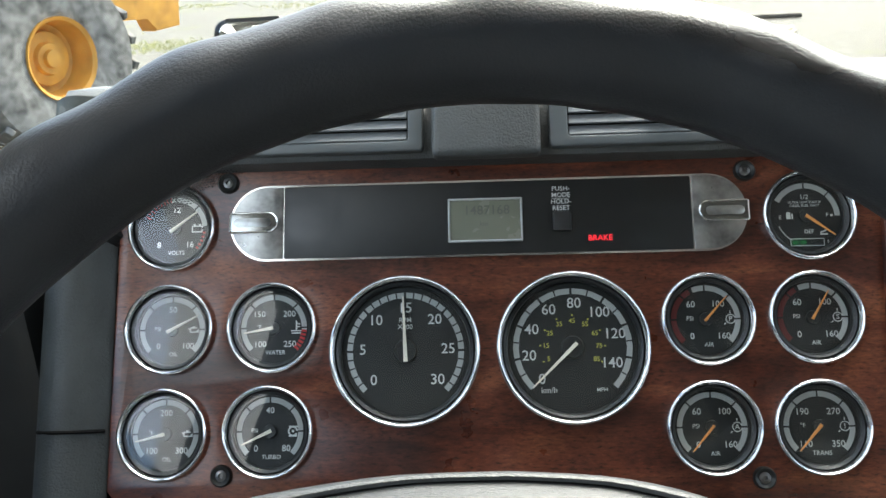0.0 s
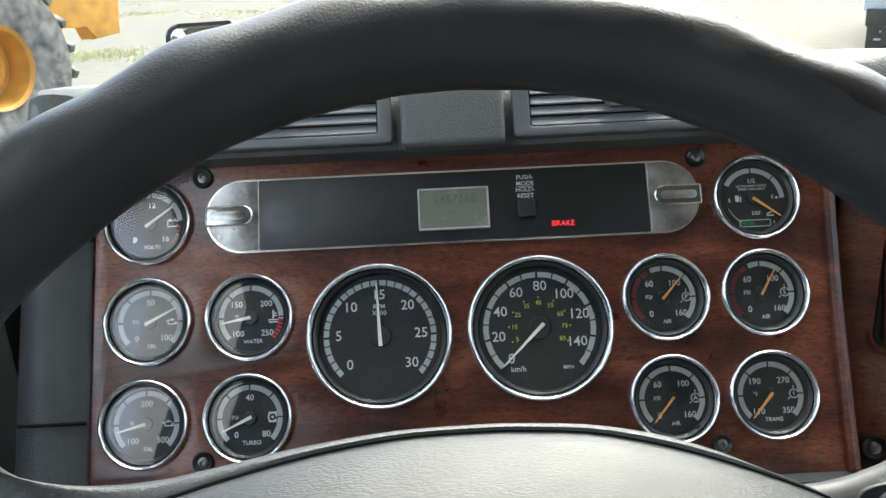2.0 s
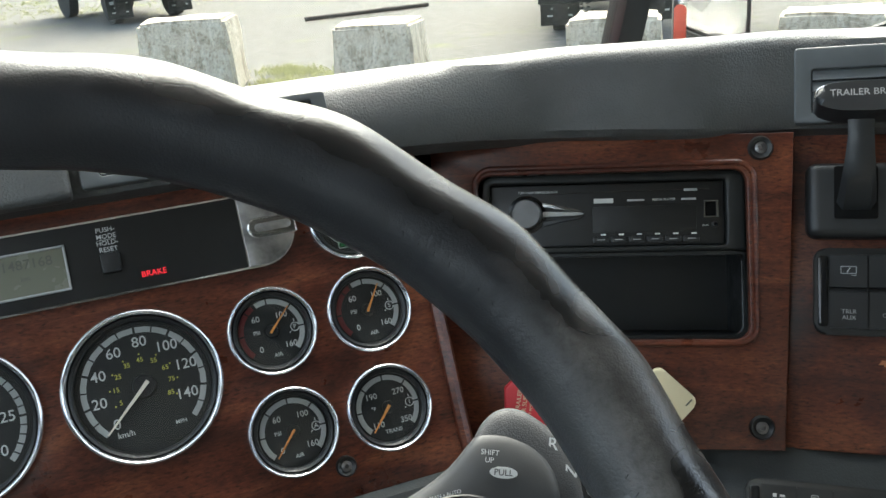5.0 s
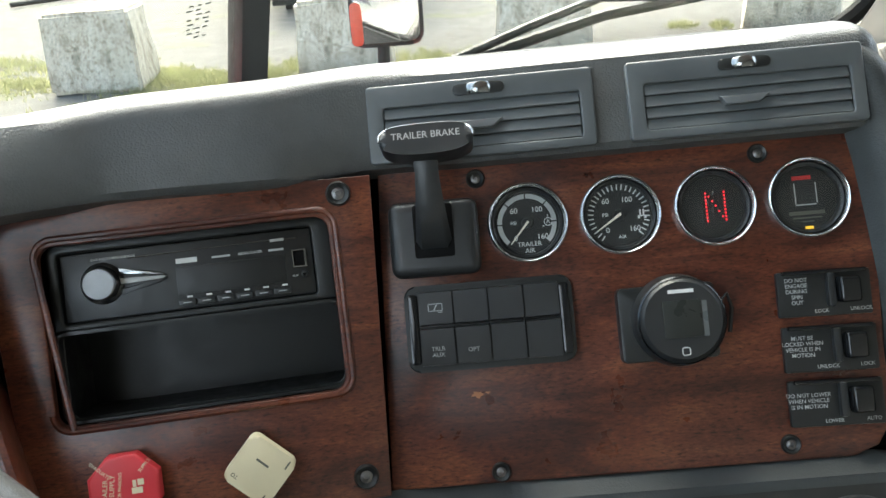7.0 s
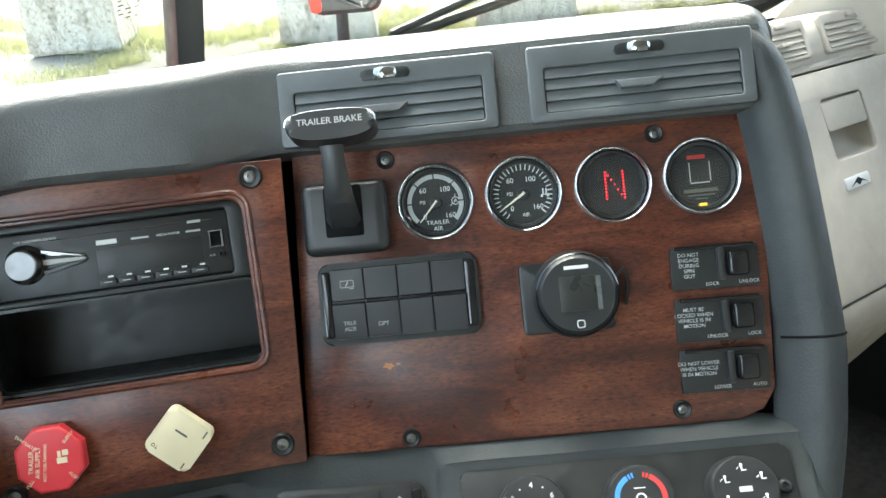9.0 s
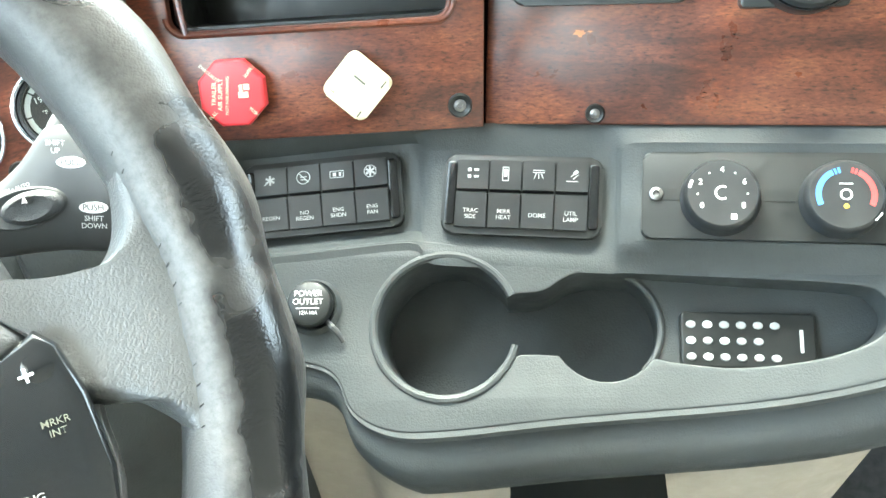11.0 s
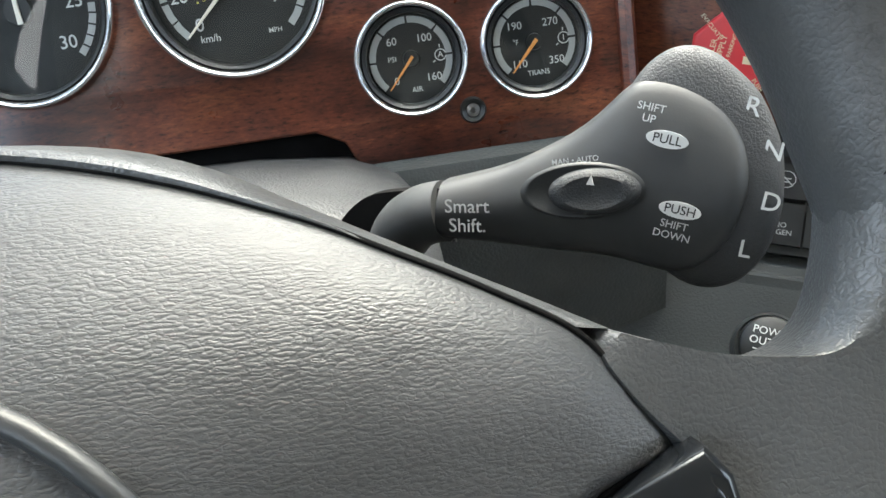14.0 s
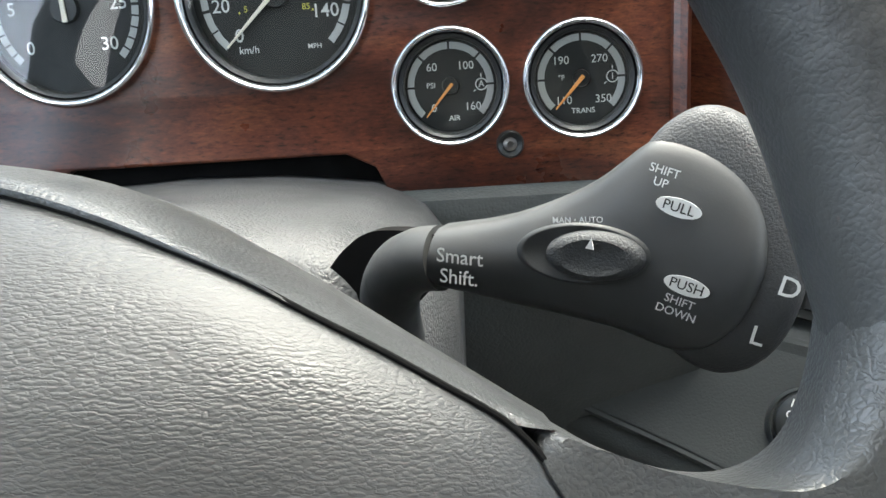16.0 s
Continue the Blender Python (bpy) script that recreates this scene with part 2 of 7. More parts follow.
def link(name, me, mat, parent=None, label="", m=None, smooth=True):
    ob = new(name, me)
    if mat is not None and not me.materials:
        me.materials.append(mat)
    if smooth:
        me.shade_smooth()
        try:
            me.set_sharp_from_angle(angle=radians(38))
        except AttributeError:
            pass
    if m is not None:
        ob.matrix_world = m
    if parent is not None:
        ob.parent = parent
        ob.matrix_parent_inverse = Matrix.Identity(4)
        ob.matrix_basis = parent.matrix_world.inverted() @ m if m is not None else Matrix.Identity(4)
        ob.matrix_basis = ob.matrix_basis
    if label:
        ob["label"] = label
    return ob


def part(name, bm, mat, parent, label="", smooth=True, at=None):
    """One mesh under a thing or a part, in the thing's own axes unless at gives a place in them."""
    me = bpy.data.meshes.new(name)
    bmesh.ops.recalc_face_normals(bm, faces=bm.faces)
    bm.to_mesh(me)
    bm.free()
    ob = link(name, me, mat, smooth=smooth)
    ob.parent = parent
    if at is not None:
        ob.matrix_basis = at
    if label:
        ob["label"] = label
    return ob


def part_mesh(name, me, mat, parent, label="", at=None, smooth=True):
    ob = link(name, me, mat, smooth=smooth)
    ob.parent = parent
    if at is not None:
        ob.matrix_basis = at
    if label:
        ob["label"] = label
    return ob


def thing(name, m, label, category, group="", kind=""):
    ob = new(name)
    ob.empty_display_size = 0.02
    ob.matrix_world = m
    return tagged(ob, label, category, group, kind)


def thing_mesh(name, bm, mat, m, label, category, group="", kind="", smooth=True):
    me = bpy.data.meshes.new(name)
    bmesh.ops.recalc_face_normals(bm, faces=bm.faces)
    bm.to_mesh(me)
    bm.free()
    ob = link(name, me, mat, smooth=smooth)
    ob.matrix_world = m
    return tagged(ob, label, category, group, kind)


def box(x0, x1, y0, y1, z0, z1, bevel=0.0, seg=2, bm=None):
    b2 = bmesh.new()
    bmesh.ops.create_cube(b2, size=1.0)
    for v in b2.verts:
        v.co = Vector(((x0 + x1) / 2 + v.co.x * (x1 - x0), (y0 + y1) / 2 + v.co.y * (y1 - y0), (z0 + z1) / 2 + v.co.z * (z1 - z0)))
    if bevel:
        bmesh.ops.bevel(b2, geom=b2.edges[:], offset=bevel, segments=seg, profile=0.6, affect="EDGES")
    if bm is None:
        return b2
    me = bpy.data.meshes.new("tmp")
    b2.to_mesh(me)
    b2.free()
    bm.from_mesh(me)
    bpy.data.meshes.remove(me)
    return bm


def merge(*bms):
    out = bmesh.new()
    for b in bms:
        me = bpy.data.meshes.new("tmp")
        b.to_mesh(me)
        b.free()
        out.from_mesh(me)
        bpy.data.meshes.remove(me)
    return out


def moved(bm, m):
    bmesh.ops.transform(bm, matrix=m, verts=bm.verts)
    return bm


def lathe(profile, seg=48, closed=False):
    """Turn a profile of (radius, z) round the z axis."""
    bm = bmesh.new()
    rings = []
    for r, z in profile:
        if r < 1e-6:
            rings.append([bm.verts.new((0, 0, z))])
        else:
            rings.append([bm.verts.new((r * math.cos(2 * math.pi * k / seg), r * math.sin(2 * math.pi * k / seg), z)) for k in range(seg)])
    pairs = list(zip(rings, rings[1:])) + ([(rings[-1], rings[0])] if closed else [])
    for a, b in pairs:
        for k in range(seg):
            q = [a[k % len(a)], a[(k + 1) % len(a)], b[(k + 1) % len(b)], b[k % len(b)]]
            q = list(dict.fromkeys(q))
            if len(q) > 2:
                bm.faces.new(q)
    return bm


def outline_prism(pts, z0, z1, bevel=0.0, seg=2):
    """A flat outline given thickness, its upper edge rounded."""
    bm = bmesh.new()
    lo = [bm.verts.new((x, y, z0)) for x, y in pts]
    hi = [bm.verts.new((x, y, z1)) for x, y in pts]
    n = len(pts)
    for k in range(n):
        bm.faces.new((lo[k], lo[(k + 1) % n], hi[(k + 1) % n], hi[k]))
    bm.faces.new(lo[::-1])
    top = bm.faces.new(hi)
    if bevel:
        bmesh.ops.bevel(bm, geom=[e for e in top.edges], offset=bevel, segments=seg, profile=0.6, affect="EDGES")
    return bm


def rrect(x0, x1, y0, y1, r, n=6):
    """The outline of a rectangle with round corners; r is one radius or four, from lower left, counter-clockwise."""
    rs = r if isinstance(r, (tuple, list)) else (r,) * 4
    pts = []
    for (cx, cy, sx, sy, a0), rr in zip(((x0, y0, 1, 1, 180), (x1, y0, -1, 1, 270), (x1, y1, -1, -1, 0), (x0, y1, 1, -1, 90)), rs):
        if rr <= 0:
            pts.append((cx, cy))
            continue
        for k in range(n + 1):
            a = radians(a0 + 90 * k / n)
            pts.append((cx + sx * rr + rr * math.cos(a), cy + sy * rr + rr * math.sin(a)))
    return pts


def plate_mesh(name, outer, holes, z0, z1, bevel=0.0):
    """A plate with openings through it."""
    cu = bpy.data.curves.new(name, "CURVE")
    cu.dimensions, cu.fill_mode = "2D", "BOTH"
    for pts in (outer, *holes):
        sp = cu.splines.new("POLY")
        sp.points.add(len(pts) - 1)
        for p, (x, y) in zip(sp.points, pts):
            p.co = (x, y, 0, 1)
        sp.use_cyclic_u = True
    cu.extrude = (z1 - z0) / 2 - bevel
    cu.bevel_depth, cu.bevel_resolution, cu.offset = bevel, 2, -bevel
    ob = bpy.data.objects.new(name, cu)
    me = bpy.data.meshes.new_from_object(ob)
    bpy.data.objects.remove(ob)
    bpy.data.curves.remove(cu)
    me.transform(Matrix.Translation((0, 0, (z0 + z1) / 2)))
    weld = bmesh.new()
    weld.from_mesh(me)
    bmesh.ops.remove_doubles(weld, verts=weld.verts, dist=1e-6)
    bmesh.ops.recalc_face_normals(weld, faces=weld.faces)
    weld.to_mesh(me)
    weld.free()
    me.name = name
    return me


TEXTS = {}


def text_mesh(words, size, bold=0.0, spread=1.0, gap=1.0):
    key = (words, size, bold, spread, gap)
    if key not in TEXTS:
        cu = bpy.data.curves.new("text", "FONT")
        cu.body, cu.size, cu.align_x, cu.align_y = words, size, "CENTER", "CENTER"
        cu.offset, cu.space_line, cu.space_character, cu.resolution_u = bold, gap, spread, 3
        ob = bpy.data.objects.new("text", cu)
        me = bpy.data.meshes.new_from_object(ob)
        bpy.data.objects.remove(ob)
        bpy.data.curves.remove(cu)
        TEXTS[key] = me
    return TEXTS[key]


def writing(items, name, mat, parent, z, label=""):
    """Flat printed writing, each word a piece of its own: items of (words, x, y, size[, turn])."""
    ob = None
    for words, x, y, size, *more in items:
        if words:
            at = Matrix.Translation((x, y, z)) @ Matrix.Rotation(radians(more[0] if more else 0), 4, "Z")
            me = text_mesh(words, size, size * 0.006)
            if me.materials and me.materials[0] != mat:
                me = me.copy()
                me.materials.clear()
            ob = part_mesh(name, me, mat, parent, label, at, smooth=False)
    return ob


def bars(items, name, mat, parent, z, label="", turn=0.0):
    """Flat printed bars: items of (x, y, width, height[, turn])."""
    bm = bmesh.new()
    for x, y, w, h, *more in items:
        m = Matrix.Translation((x, y, z)) @ Matrix.Rotation(radians(more[0] if more else turn), 4, "Z")
        bm.faces.new([bm.verts.new(m @ Vector((sx * w / 2, sy * h / 2, 0))) for sx, sy in ((-1, -1), (1, -1), (1, 1), (-1, 1))])
    ob = part(name, bm, mat, parent, label, smooth=False)
    return tagged(ob, kind="stuff") if len(items) > 1 else ob


def arc_strip(bm, r0, r1, a0, a1, z, n=24):
    """A flat ring sector from a0 to a1 degrees."""
    prev = None
    for k in range(n + 1):
        a = radians(a0 + (a1 - a0) * k / n)
        cur = (bm.verts.new((r0 * math.cos(a), r0 * math.sin(a), z)), bm.verts.new((r1 * math.cos(a), r1 * math.sin(a), z)))
        if prev:
            bm.faces.new((prev[0], prev[1], cur[1], cur[0]))
        prev = cur
    return bm


def tube(points, radius, seg=10, ends=True):
    """A round bar through points; radius is one number or one for each point."""
    pts = [Vector(p) for p in points]
    rad = radius if isinstance(radius, (list, tuple)) else [radius] * len(pts)
    bm, rings, ref = bmesh.new(), [], None
    for k, p in enumerate(pts):
        d = (pts[min(k + 1, len(pts) - 1)] - pts[max(k - 1, 0)]).normalized()
        if ref is None:
            ref = d.orthogonal().normalized()
        ref = (ref - d * ref.dot(d)).normalized()
        b = d.cross(ref)
        rings.append([bm.verts.new(p + rad[k] * (math.cos(2 * math.pi * j / seg) * ref + math.sin(2 * math.pi * j / seg) * b)) for j in range(seg)])
    for a, b in zip(rings, rings[1:]):
        for j in range(seg):
            bm.faces.new((a[j], a[(j + 1) % seg], b[(j + 1) % seg], b[j]))
    if ends:
        bm.faces.new(rings[0][::-1])
        bm.faces.new(rings[-1])
    return bm


def sheet(rows):
    """A skin over rows of points, each row with as many points."""
    bm = bmesh.new()
    grid = [[bm.verts.new(p) for p in row] for row in rows]
    for a, b in zip(grid, grid[1:]):
        for k in range(len(a) - 1):
            bm.faces.new((a[k], a[k + 1], b[k + 1], b[k]))
    return bm


def smooth_rows(rows, steps=4):
    """More rows between the given ones, on smooth curves."""
    out = []
    for k in range(len(rows) - 1):
        p0, p1, p2, p3 = (rows[max(0, min(len(rows) - 1, k + j))] for j in (-1, 0, 1, 2))
        for s in range(steps):
            t = s / steps
            out.append([0.5 * ((2 * b) + (c - a) * t + (2 * a - 5 * b + 4 * c - d) * t * t + (3 * b - a - 3 * c + d) * t ** 3) for a, b, c, d in zip(p0, p1, p2, p3)])
    out.append(rows[-1])
    return out


def smooth_both(rows, steps=3):
    """Rows smoothed along and across."""
    turned = [list(c) for c in zip(*smooth_rows(rows, steps))]
    return [list(c) for c in zip(*smooth_rows(turned, steps))]


def smooth_line(pts, steps=3):
    """More points along a curve through the given ones."""
    out = []
    for k in range(len(pts) - 1):
        a, b, c, d = (Vector(pts[max(0, min(len(pts) - 1, k + j))]) for j in (-1, 0, 1, 2))
        for s in range(steps):
            t = s / steps
            q = 0.5 * ((2 * b) + (c - a) * t + (2 * a - 5 * b + 4 * c - d) * t * t + (3 * b - a - 3 * c + d) * t ** 3)
            out.append((q[0], q[1]))
    return out + [tuple(pts[-1])]


def smooth3(pts, steps=4):
    """More points along a curve in space."""
    return [tuple(r) for r in smooth_rows([list(p) for p in pts], steps)]


def thicken(bm, depth):
    bmesh.ops.recalc_face_normals(bm, faces=bm.faces)
    bmesh.ops.solidify(bm, geom=bm.faces[:], thickness=depth)
    return bm

# ---- the yard outside ----


def ground_material():
    m = material("gravel", (0.3, 0.29, 0.27), 0.95, spec=0.2)
    nt, b = nodes_of(m)
    at = coords(nt, 1.0)
    stones = noise_tex(nt, at, 38.0, 6.0, 0.75)
    patchy = noise_tex(nt, at, 4.0, 8.0, 0.85)
    both = nt.nodes.new("ShaderNodeMix")
    both.inputs[0].default_value = 0.5
    nt.links.new(stones, both.inputs[2])
    nt.links.new(patchy, both.inputs[3])
    base = ramp(nt, both.outputs[0], [(0.38, (0.080, 0.073, 0.059)), (0.5, (0.145, 0.137, 0.118)), (0.62, (0.225, 0.215, 0.190))])
    grass = ramp(nt, noise_tex(nt, at, 55.0, 5.0, 0.7), [(0.3, (0.08, 0.085, 0.04)), (0.7, (0.25, 0.26, 0.13))])
    where = ramp(nt, noise_tex(nt, at, 0.55, 7.0, 0.62), [(0.57, grey(0)), (0.68, grey(0.8))])
    mx = nt.nodes.new("ShaderNodeMix")
    mx.data_type = "RGBA"
    nt.links.new(where, mx.inputs[0])
    nt.links.new(base, mx.inputs[6])
    nt.links.new(grass, mx.inputs[7])
    nt.links.new(mx.outputs[2], b.inputs["Base Color"])
    bump(nt, b, stones, 0.3, 0.012)
    return m


GRAVEL = ground_material()
RUBBER = plain("seal_rubber", (0.012, 0.012, 0.012), 0.85, spec=0.15)
CONCRETE = plain("weathered_concrete", (0.62, 0.55, 0.43), 0.9, 0.10, 0.8, scale=9)
cnt, cb = nodes_of(CONCRETE)
cat = coords(cnt, (3.0, 3.0, 1.0))
stain = ramp(cnt, noise_tex(cnt, cat, 2.6, 9.0, 0.72, 0.6), [(0.36, (0.40, 0.335, 0.24)), (0.50, (0.70, 0.61, 0.465)), (0.66, (0.82, 0.735, 0.59))])
pit = ramp(cnt, noise_tex(cnt, coords(cnt, 1.0), 26.0, 6.0, 0.75), [(0.34, (0.45, 0.43, 0.38)), (0.52, (1.0, 1.0, 1.0))])
cmx = cnt.nodes.new("ShaderNodeMix")
cmx.data_type, cmx.blend_type = "RGBA", "MULTIPLY"
cmx.inputs[0].default_value = 1.0
cnt.links.new(stain, cmx.inputs[6])
cnt.links.new(pit, cmx.inputs[7])
cnt.links.new(cmx.outputs[2], cb.inputs["Base Color"])
MUDTYRE = plain("muddy_tyre_rubber", (0.20, 0.19, 0.17), 0.95, 0.6, 0.8, scale=26)
TYRE = plain("tyre_rubber", (0.055, 0.054, 0.050), 0.9, 0.35, 0.6, scale=30)
LOADERY = plain("loader_paint", (0.62, 0.30, 0.045), 0.55, 0.25, 0.1, scale=20)
GRASSM = plain("grass_blades", (0.27, 0.28, 0.13), 0.8, 0.4, 0.0, scale=5)
gnt, gb = nodes_of(GRASSM)
leaf, both = gnt.nodes.new("ShaderNodeBsdfTranslucent"), gnt.nodes.new("ShaderNodeMixShader")
leaf.inputs[0].default_value = (0.34, 0.34, 0.17, 1)
both.inputs[0].default_value = 0.5
gnt.links.new(gb.outputs[0], both.inputs[1])
gnt.links.new(leaf.outputs[0], both.inputs[2])
gnt.links.new(both.outputs[0], gnt.nodes["Material Output"].inputs[0])

bm = bmesh.new()
for k in range(40):
    a0, a1 = 2 * math.pi * k / 40, 2 * math.pi * (k + 1) / 40
    prev = None
    for r in (0.0, 4.0, 10.0, 25.0, 70.0, 300.0, 1500.0):
        cur = [bm.verts.new((r * math.cos(a), r * math.sin(a), 0)) for a in (a0, a1)]
        if prev:
            bm.faces.new((prev[0], cur[0], cur[1], prev[1]))
        prev = cur
bmesh.ops.remove_doubles(bm, verts=bm.verts, dist=1e-4)
ground = thing_mesh("ground", bm, GRAVEL, Matrix(), "grey gravel yard with thin patches of grass", "ground", kind="structure")


def grass_tufts(name, x, y, spread, count, seed):
    rnd = random.Random(seed)
    bm = bmesh.new()
    clumps = [(x + rnd.gauss(0, spread[0]), y + rnd.gauss(0, spread[1]), rnd.uniform(0.08, 0.3)) for _ in range(14)]
    for _ in range(count):
        cx, cy, cr = rnd.choice(clumps)
        px, py = cx + rnd.gauss(0, cr * spread[0]), cy + rnd.gauss(0, cr * spread[0])
        for _ in range(7):
            a, h, w = rnd.uniform(0, 6.28), rnd.uniform(0.03, 0.10), rnd.uniform(0.004, 0.008)
            bx, by = px + rnd.uniform(-0.05, 0.05), py + rnd.uniform(-0.05, 0.05)
            dx, dy = math.cos(a), math.sin(a)
            vs = [bm.verts.new(p) for p in ((bx - dy * w, by + dx * w, 0), (bx + dy * w, by - dx * w, 0), (bx + dx * h * 0.5, by + dy * h * 0.5, h))]
            bm.faces.new(vs)
    return thing_mesh(name, bm, GRASSM, Matrix(), "sparse green grass growing through the gravel", "grass", kind="stuff", smooth=False)


grass_tufts("grass", 1.9, 10.9, (1.0, 0.5), 1300, 3)
grass_tufts("grass", 3.6, 9.1, (1.0, 0.5), 1500, 4)
grass_tufts("grass", 6.0, 7.2, (0.9, 0.5), 1300, 7)
grass_tufts("grass", 9.3, 5.4, (0.9, 0.5), 700, 8)
grass_tufts("grass", -9.0, 30.0, (6.0, 3.0), 1500, 5)
grass_tufts("grass", -6.5, 18.5, (2.0, 0.8), 500, 6)


def concrete_block(x, y, w, d, h, turn, seed):
    bm = bmesh.new()
    bmesh.ops.create_cube(bm, size=1.0)
    bmesh.ops.bevel(bm, geom=bm.edges[:], offset=0.04, segments=2, affect="EDGES")
    bmesh.ops.subdivide_edges(bm, edges=bm.edges[:], cuts=3, use_grid_fill=True)
    for v in bm.verts:
        k = 1.0 + 0.10 * (0.5 - v.co.z)
        v.co = Vector((v.co.x * w * k, v.co.y * d * k, (v.co.z + 0.5) * h))
        v.co += 0.035 * noise.noise_vector(v.co * 2.2 + Vector((seed, 0, 0)))
        v.co.z = max(v.co.z, -0.02)
    return thing_mesh("concrete_block", bm, CONCRETE, pose(x, y, 0, 0, 0, turn), "weathered grey concrete barrier block standing on the gravel", "barrier", "row of concrete blocks")


concrete_block(0.95, 11.9, 1.20, 0.75, 0.98, -20, 1.0)
concrete_block(3.02, 9.70, 0.95, 0.75, 0.90, -33, 7.0)
concrete_block(5.10, 7.70, 0.95, 0.75, 0.92, -36, 4.0)
concrete_block(7.05, 6.6, 1.00, 0.75, 0.85, -46, 9.0)
concrete_block(9.9, 5.3, 1.00, 0.75, 0.80, -55, 12.0)
stick = thing_mesh("wooden_pole", tube([(3.9, 18.6, 0.07), (6.9, 18.9, 0.06)], 0.05, 8), plain("dark_timber", (0.05, 0.04, 0.03), 0.9, 0.3, 0.5), Matrix(), "long dark timber pole lying on the gravel", "pole")


def loader():
    ob = thing("wheel_loader", pose(-4.72, 8.55, 0, 0, 0, 66), "yellow wheel loader with large muddy tyres parked on gravel", "wheel loader")
    tread = []
    for r, z in ((0.42, -0.26), (0.55, -0.30), (0.80, -0.32), (0.94, -0.30), (0.99, -0.22), (1.0, 0.0), (0.99, 0.22), (0.94, 0.30), (0.80, 0.32), (0.55, 0.30), (0.42, 0.26)):
        tread.append((r, z))
    face = Matrix.Rotation(radians(90), 4, "X")
    for n, (x, y) in enumerate(((0, 0), (-3.2, 0), (0, 2.1), (-3.2, 2.1))):
        at = Matrix.Translation((x, y, 1.0)) @ face
        wheel = part("wheel", lathe([(0.0, 0.10), (0.16, 0.10), (0.18, 0.05), (0.28, 0.04), (0.30, -0.04), (0.36, 0.0), (0.40, 0.27), (0.44, 0.30), (0.44, -0.26)], 40), LOADERY, ob, "yellow steel wheel rim", at=at)
        tyre = part("tyre", lathe(tread, 56), MUDTYRE, wheel, "muddy rubber tyre")
        lugs = bmesh.new()
        for k in range(22):
            for side in (-1, 1):
                m = Matrix.Rotation(2 * math.pi * (k + (0.5 if side > 0 else 0)) / 22, 4, "Z") @ Matrix.Translation((1.0, 0, side * 0.16)) @ Matrix.Rotation(side * 0.5, 4, "X")
                lugs = merge(lugs, moved(box(-0.03, 0.04, -0.05, 0.05, -0.16, 0.16, 0.01, 1), m))
        part("tread", lugs, MUDTYRE, wheel, "worn rubber tread lugs")
        part("hub", moved(lathe([(0.0, 0.06), (0.09, 0.05), (0.1, 0.0)], 24), Matrix.Translation((0, 0, 0.10))), LOADERY, wheel)
    part("chassis", box(-3.6, 0.6, 0.45, 1.65, 0.9, 1.5, 0.05), LOADERY, ob, "yellow steel frame")
    part("lift_arm", moved(outline_prism([(0.2, 1.25), (1.9, 1.25), (2.0, 1.05), (2.45, 1.08), (2.55, 1.75), (2.1, 1.95), (1.9, 1.72), (0.2, 1.75)], -0.12, 0.12, 0.03), Matrix.Translation((0, 0.45, 0)) @ face), LOADERY, ob, "yellow lift arm")
    part("engine_hood", box(-3.8, -1.9, 0.35, 1.75, 1.5, 2.4, 0.08), LOADERY, ob, "yellow engine cover")
    part("cab", box(-1.8, -0.5, 0.4, 1.7, 1.5, 3.2, 0.06), BLACK, ob, "dark glazed driver's cab")
    return ob


loader()


def parked_truck(x, y, turn, paint, label):
    ob = thing("parked_truck", pose(x, y, 0, 0, 0, turn), label, "truck", "trucks parked across the yard")
    part("body", box(-1.2, 1.2, 0.3, 6.0, 0.75, 2.6, 0.05), paint, ob, "closed cargo body")
    part("bumper", box(-1.15, 1.15, 0.18, 0.30, 0.55, 0.80, 0.02), BLACK, ob, "dark steel bumper")
    for sx in (-0.8, 0.8):
        for yy in (1.3, 4.8):
            part("wheel", moved(lathe([(0.0, 0.05), (0.26, 0.06), (0.28, 0.12), (0.48, 0.14), (0.5, 0.05), (0.5, -0.12), (0.0, -0.14)], 28), Matrix.Translation((sx, yy, 0.5)) @ Matrix.Rotation(radians(90), 4, "Y")), TYRE, ob)
        flap = part("mud_flap", box(sx - 0.33, sx + 0.33, 0.9, 0.93, 0.12, 0.85, 0.008), BLACK, ob, "black rubber mud flap with white marks")
        bm = bmesh.new()
        for k, (w, h) in enumerate(((0.46, 0.075), (0.30, 0.03), (0.44, 0.03))):
            box(sx - w / 2, sx + w / 2, 0.89, 0.898, 0.52 - 0.12 * k - h / 2, 0.52 - 0.12 * k + h / 2, bm=bm)
        part("marking", bm, WHITE, flap, "white printed bars")
    return ob


parked_truck(7.4, 11.6, -28, plain("truck_white", (0.7, 0.7, 0.69), 0.5), "white truck with black mud flaps parked on gravel")
parked_truck(1.2, 22.4, 20, plain("truck_dark", (0.05, 0.05, 0.055), 0.4), "dark truck parked far across the gravel")

# ---- the cab round the driver ----


def wall(name, outer, holes, z0, z1, mat, m, label, bevel=0.0):
    ob = link(name, plate_mesh(name, outer, holes, z0, z1, bevel), mat)
    ob.matrix_world = m
    return tagged(ob, label, name.split("_")[0], kind="structure")


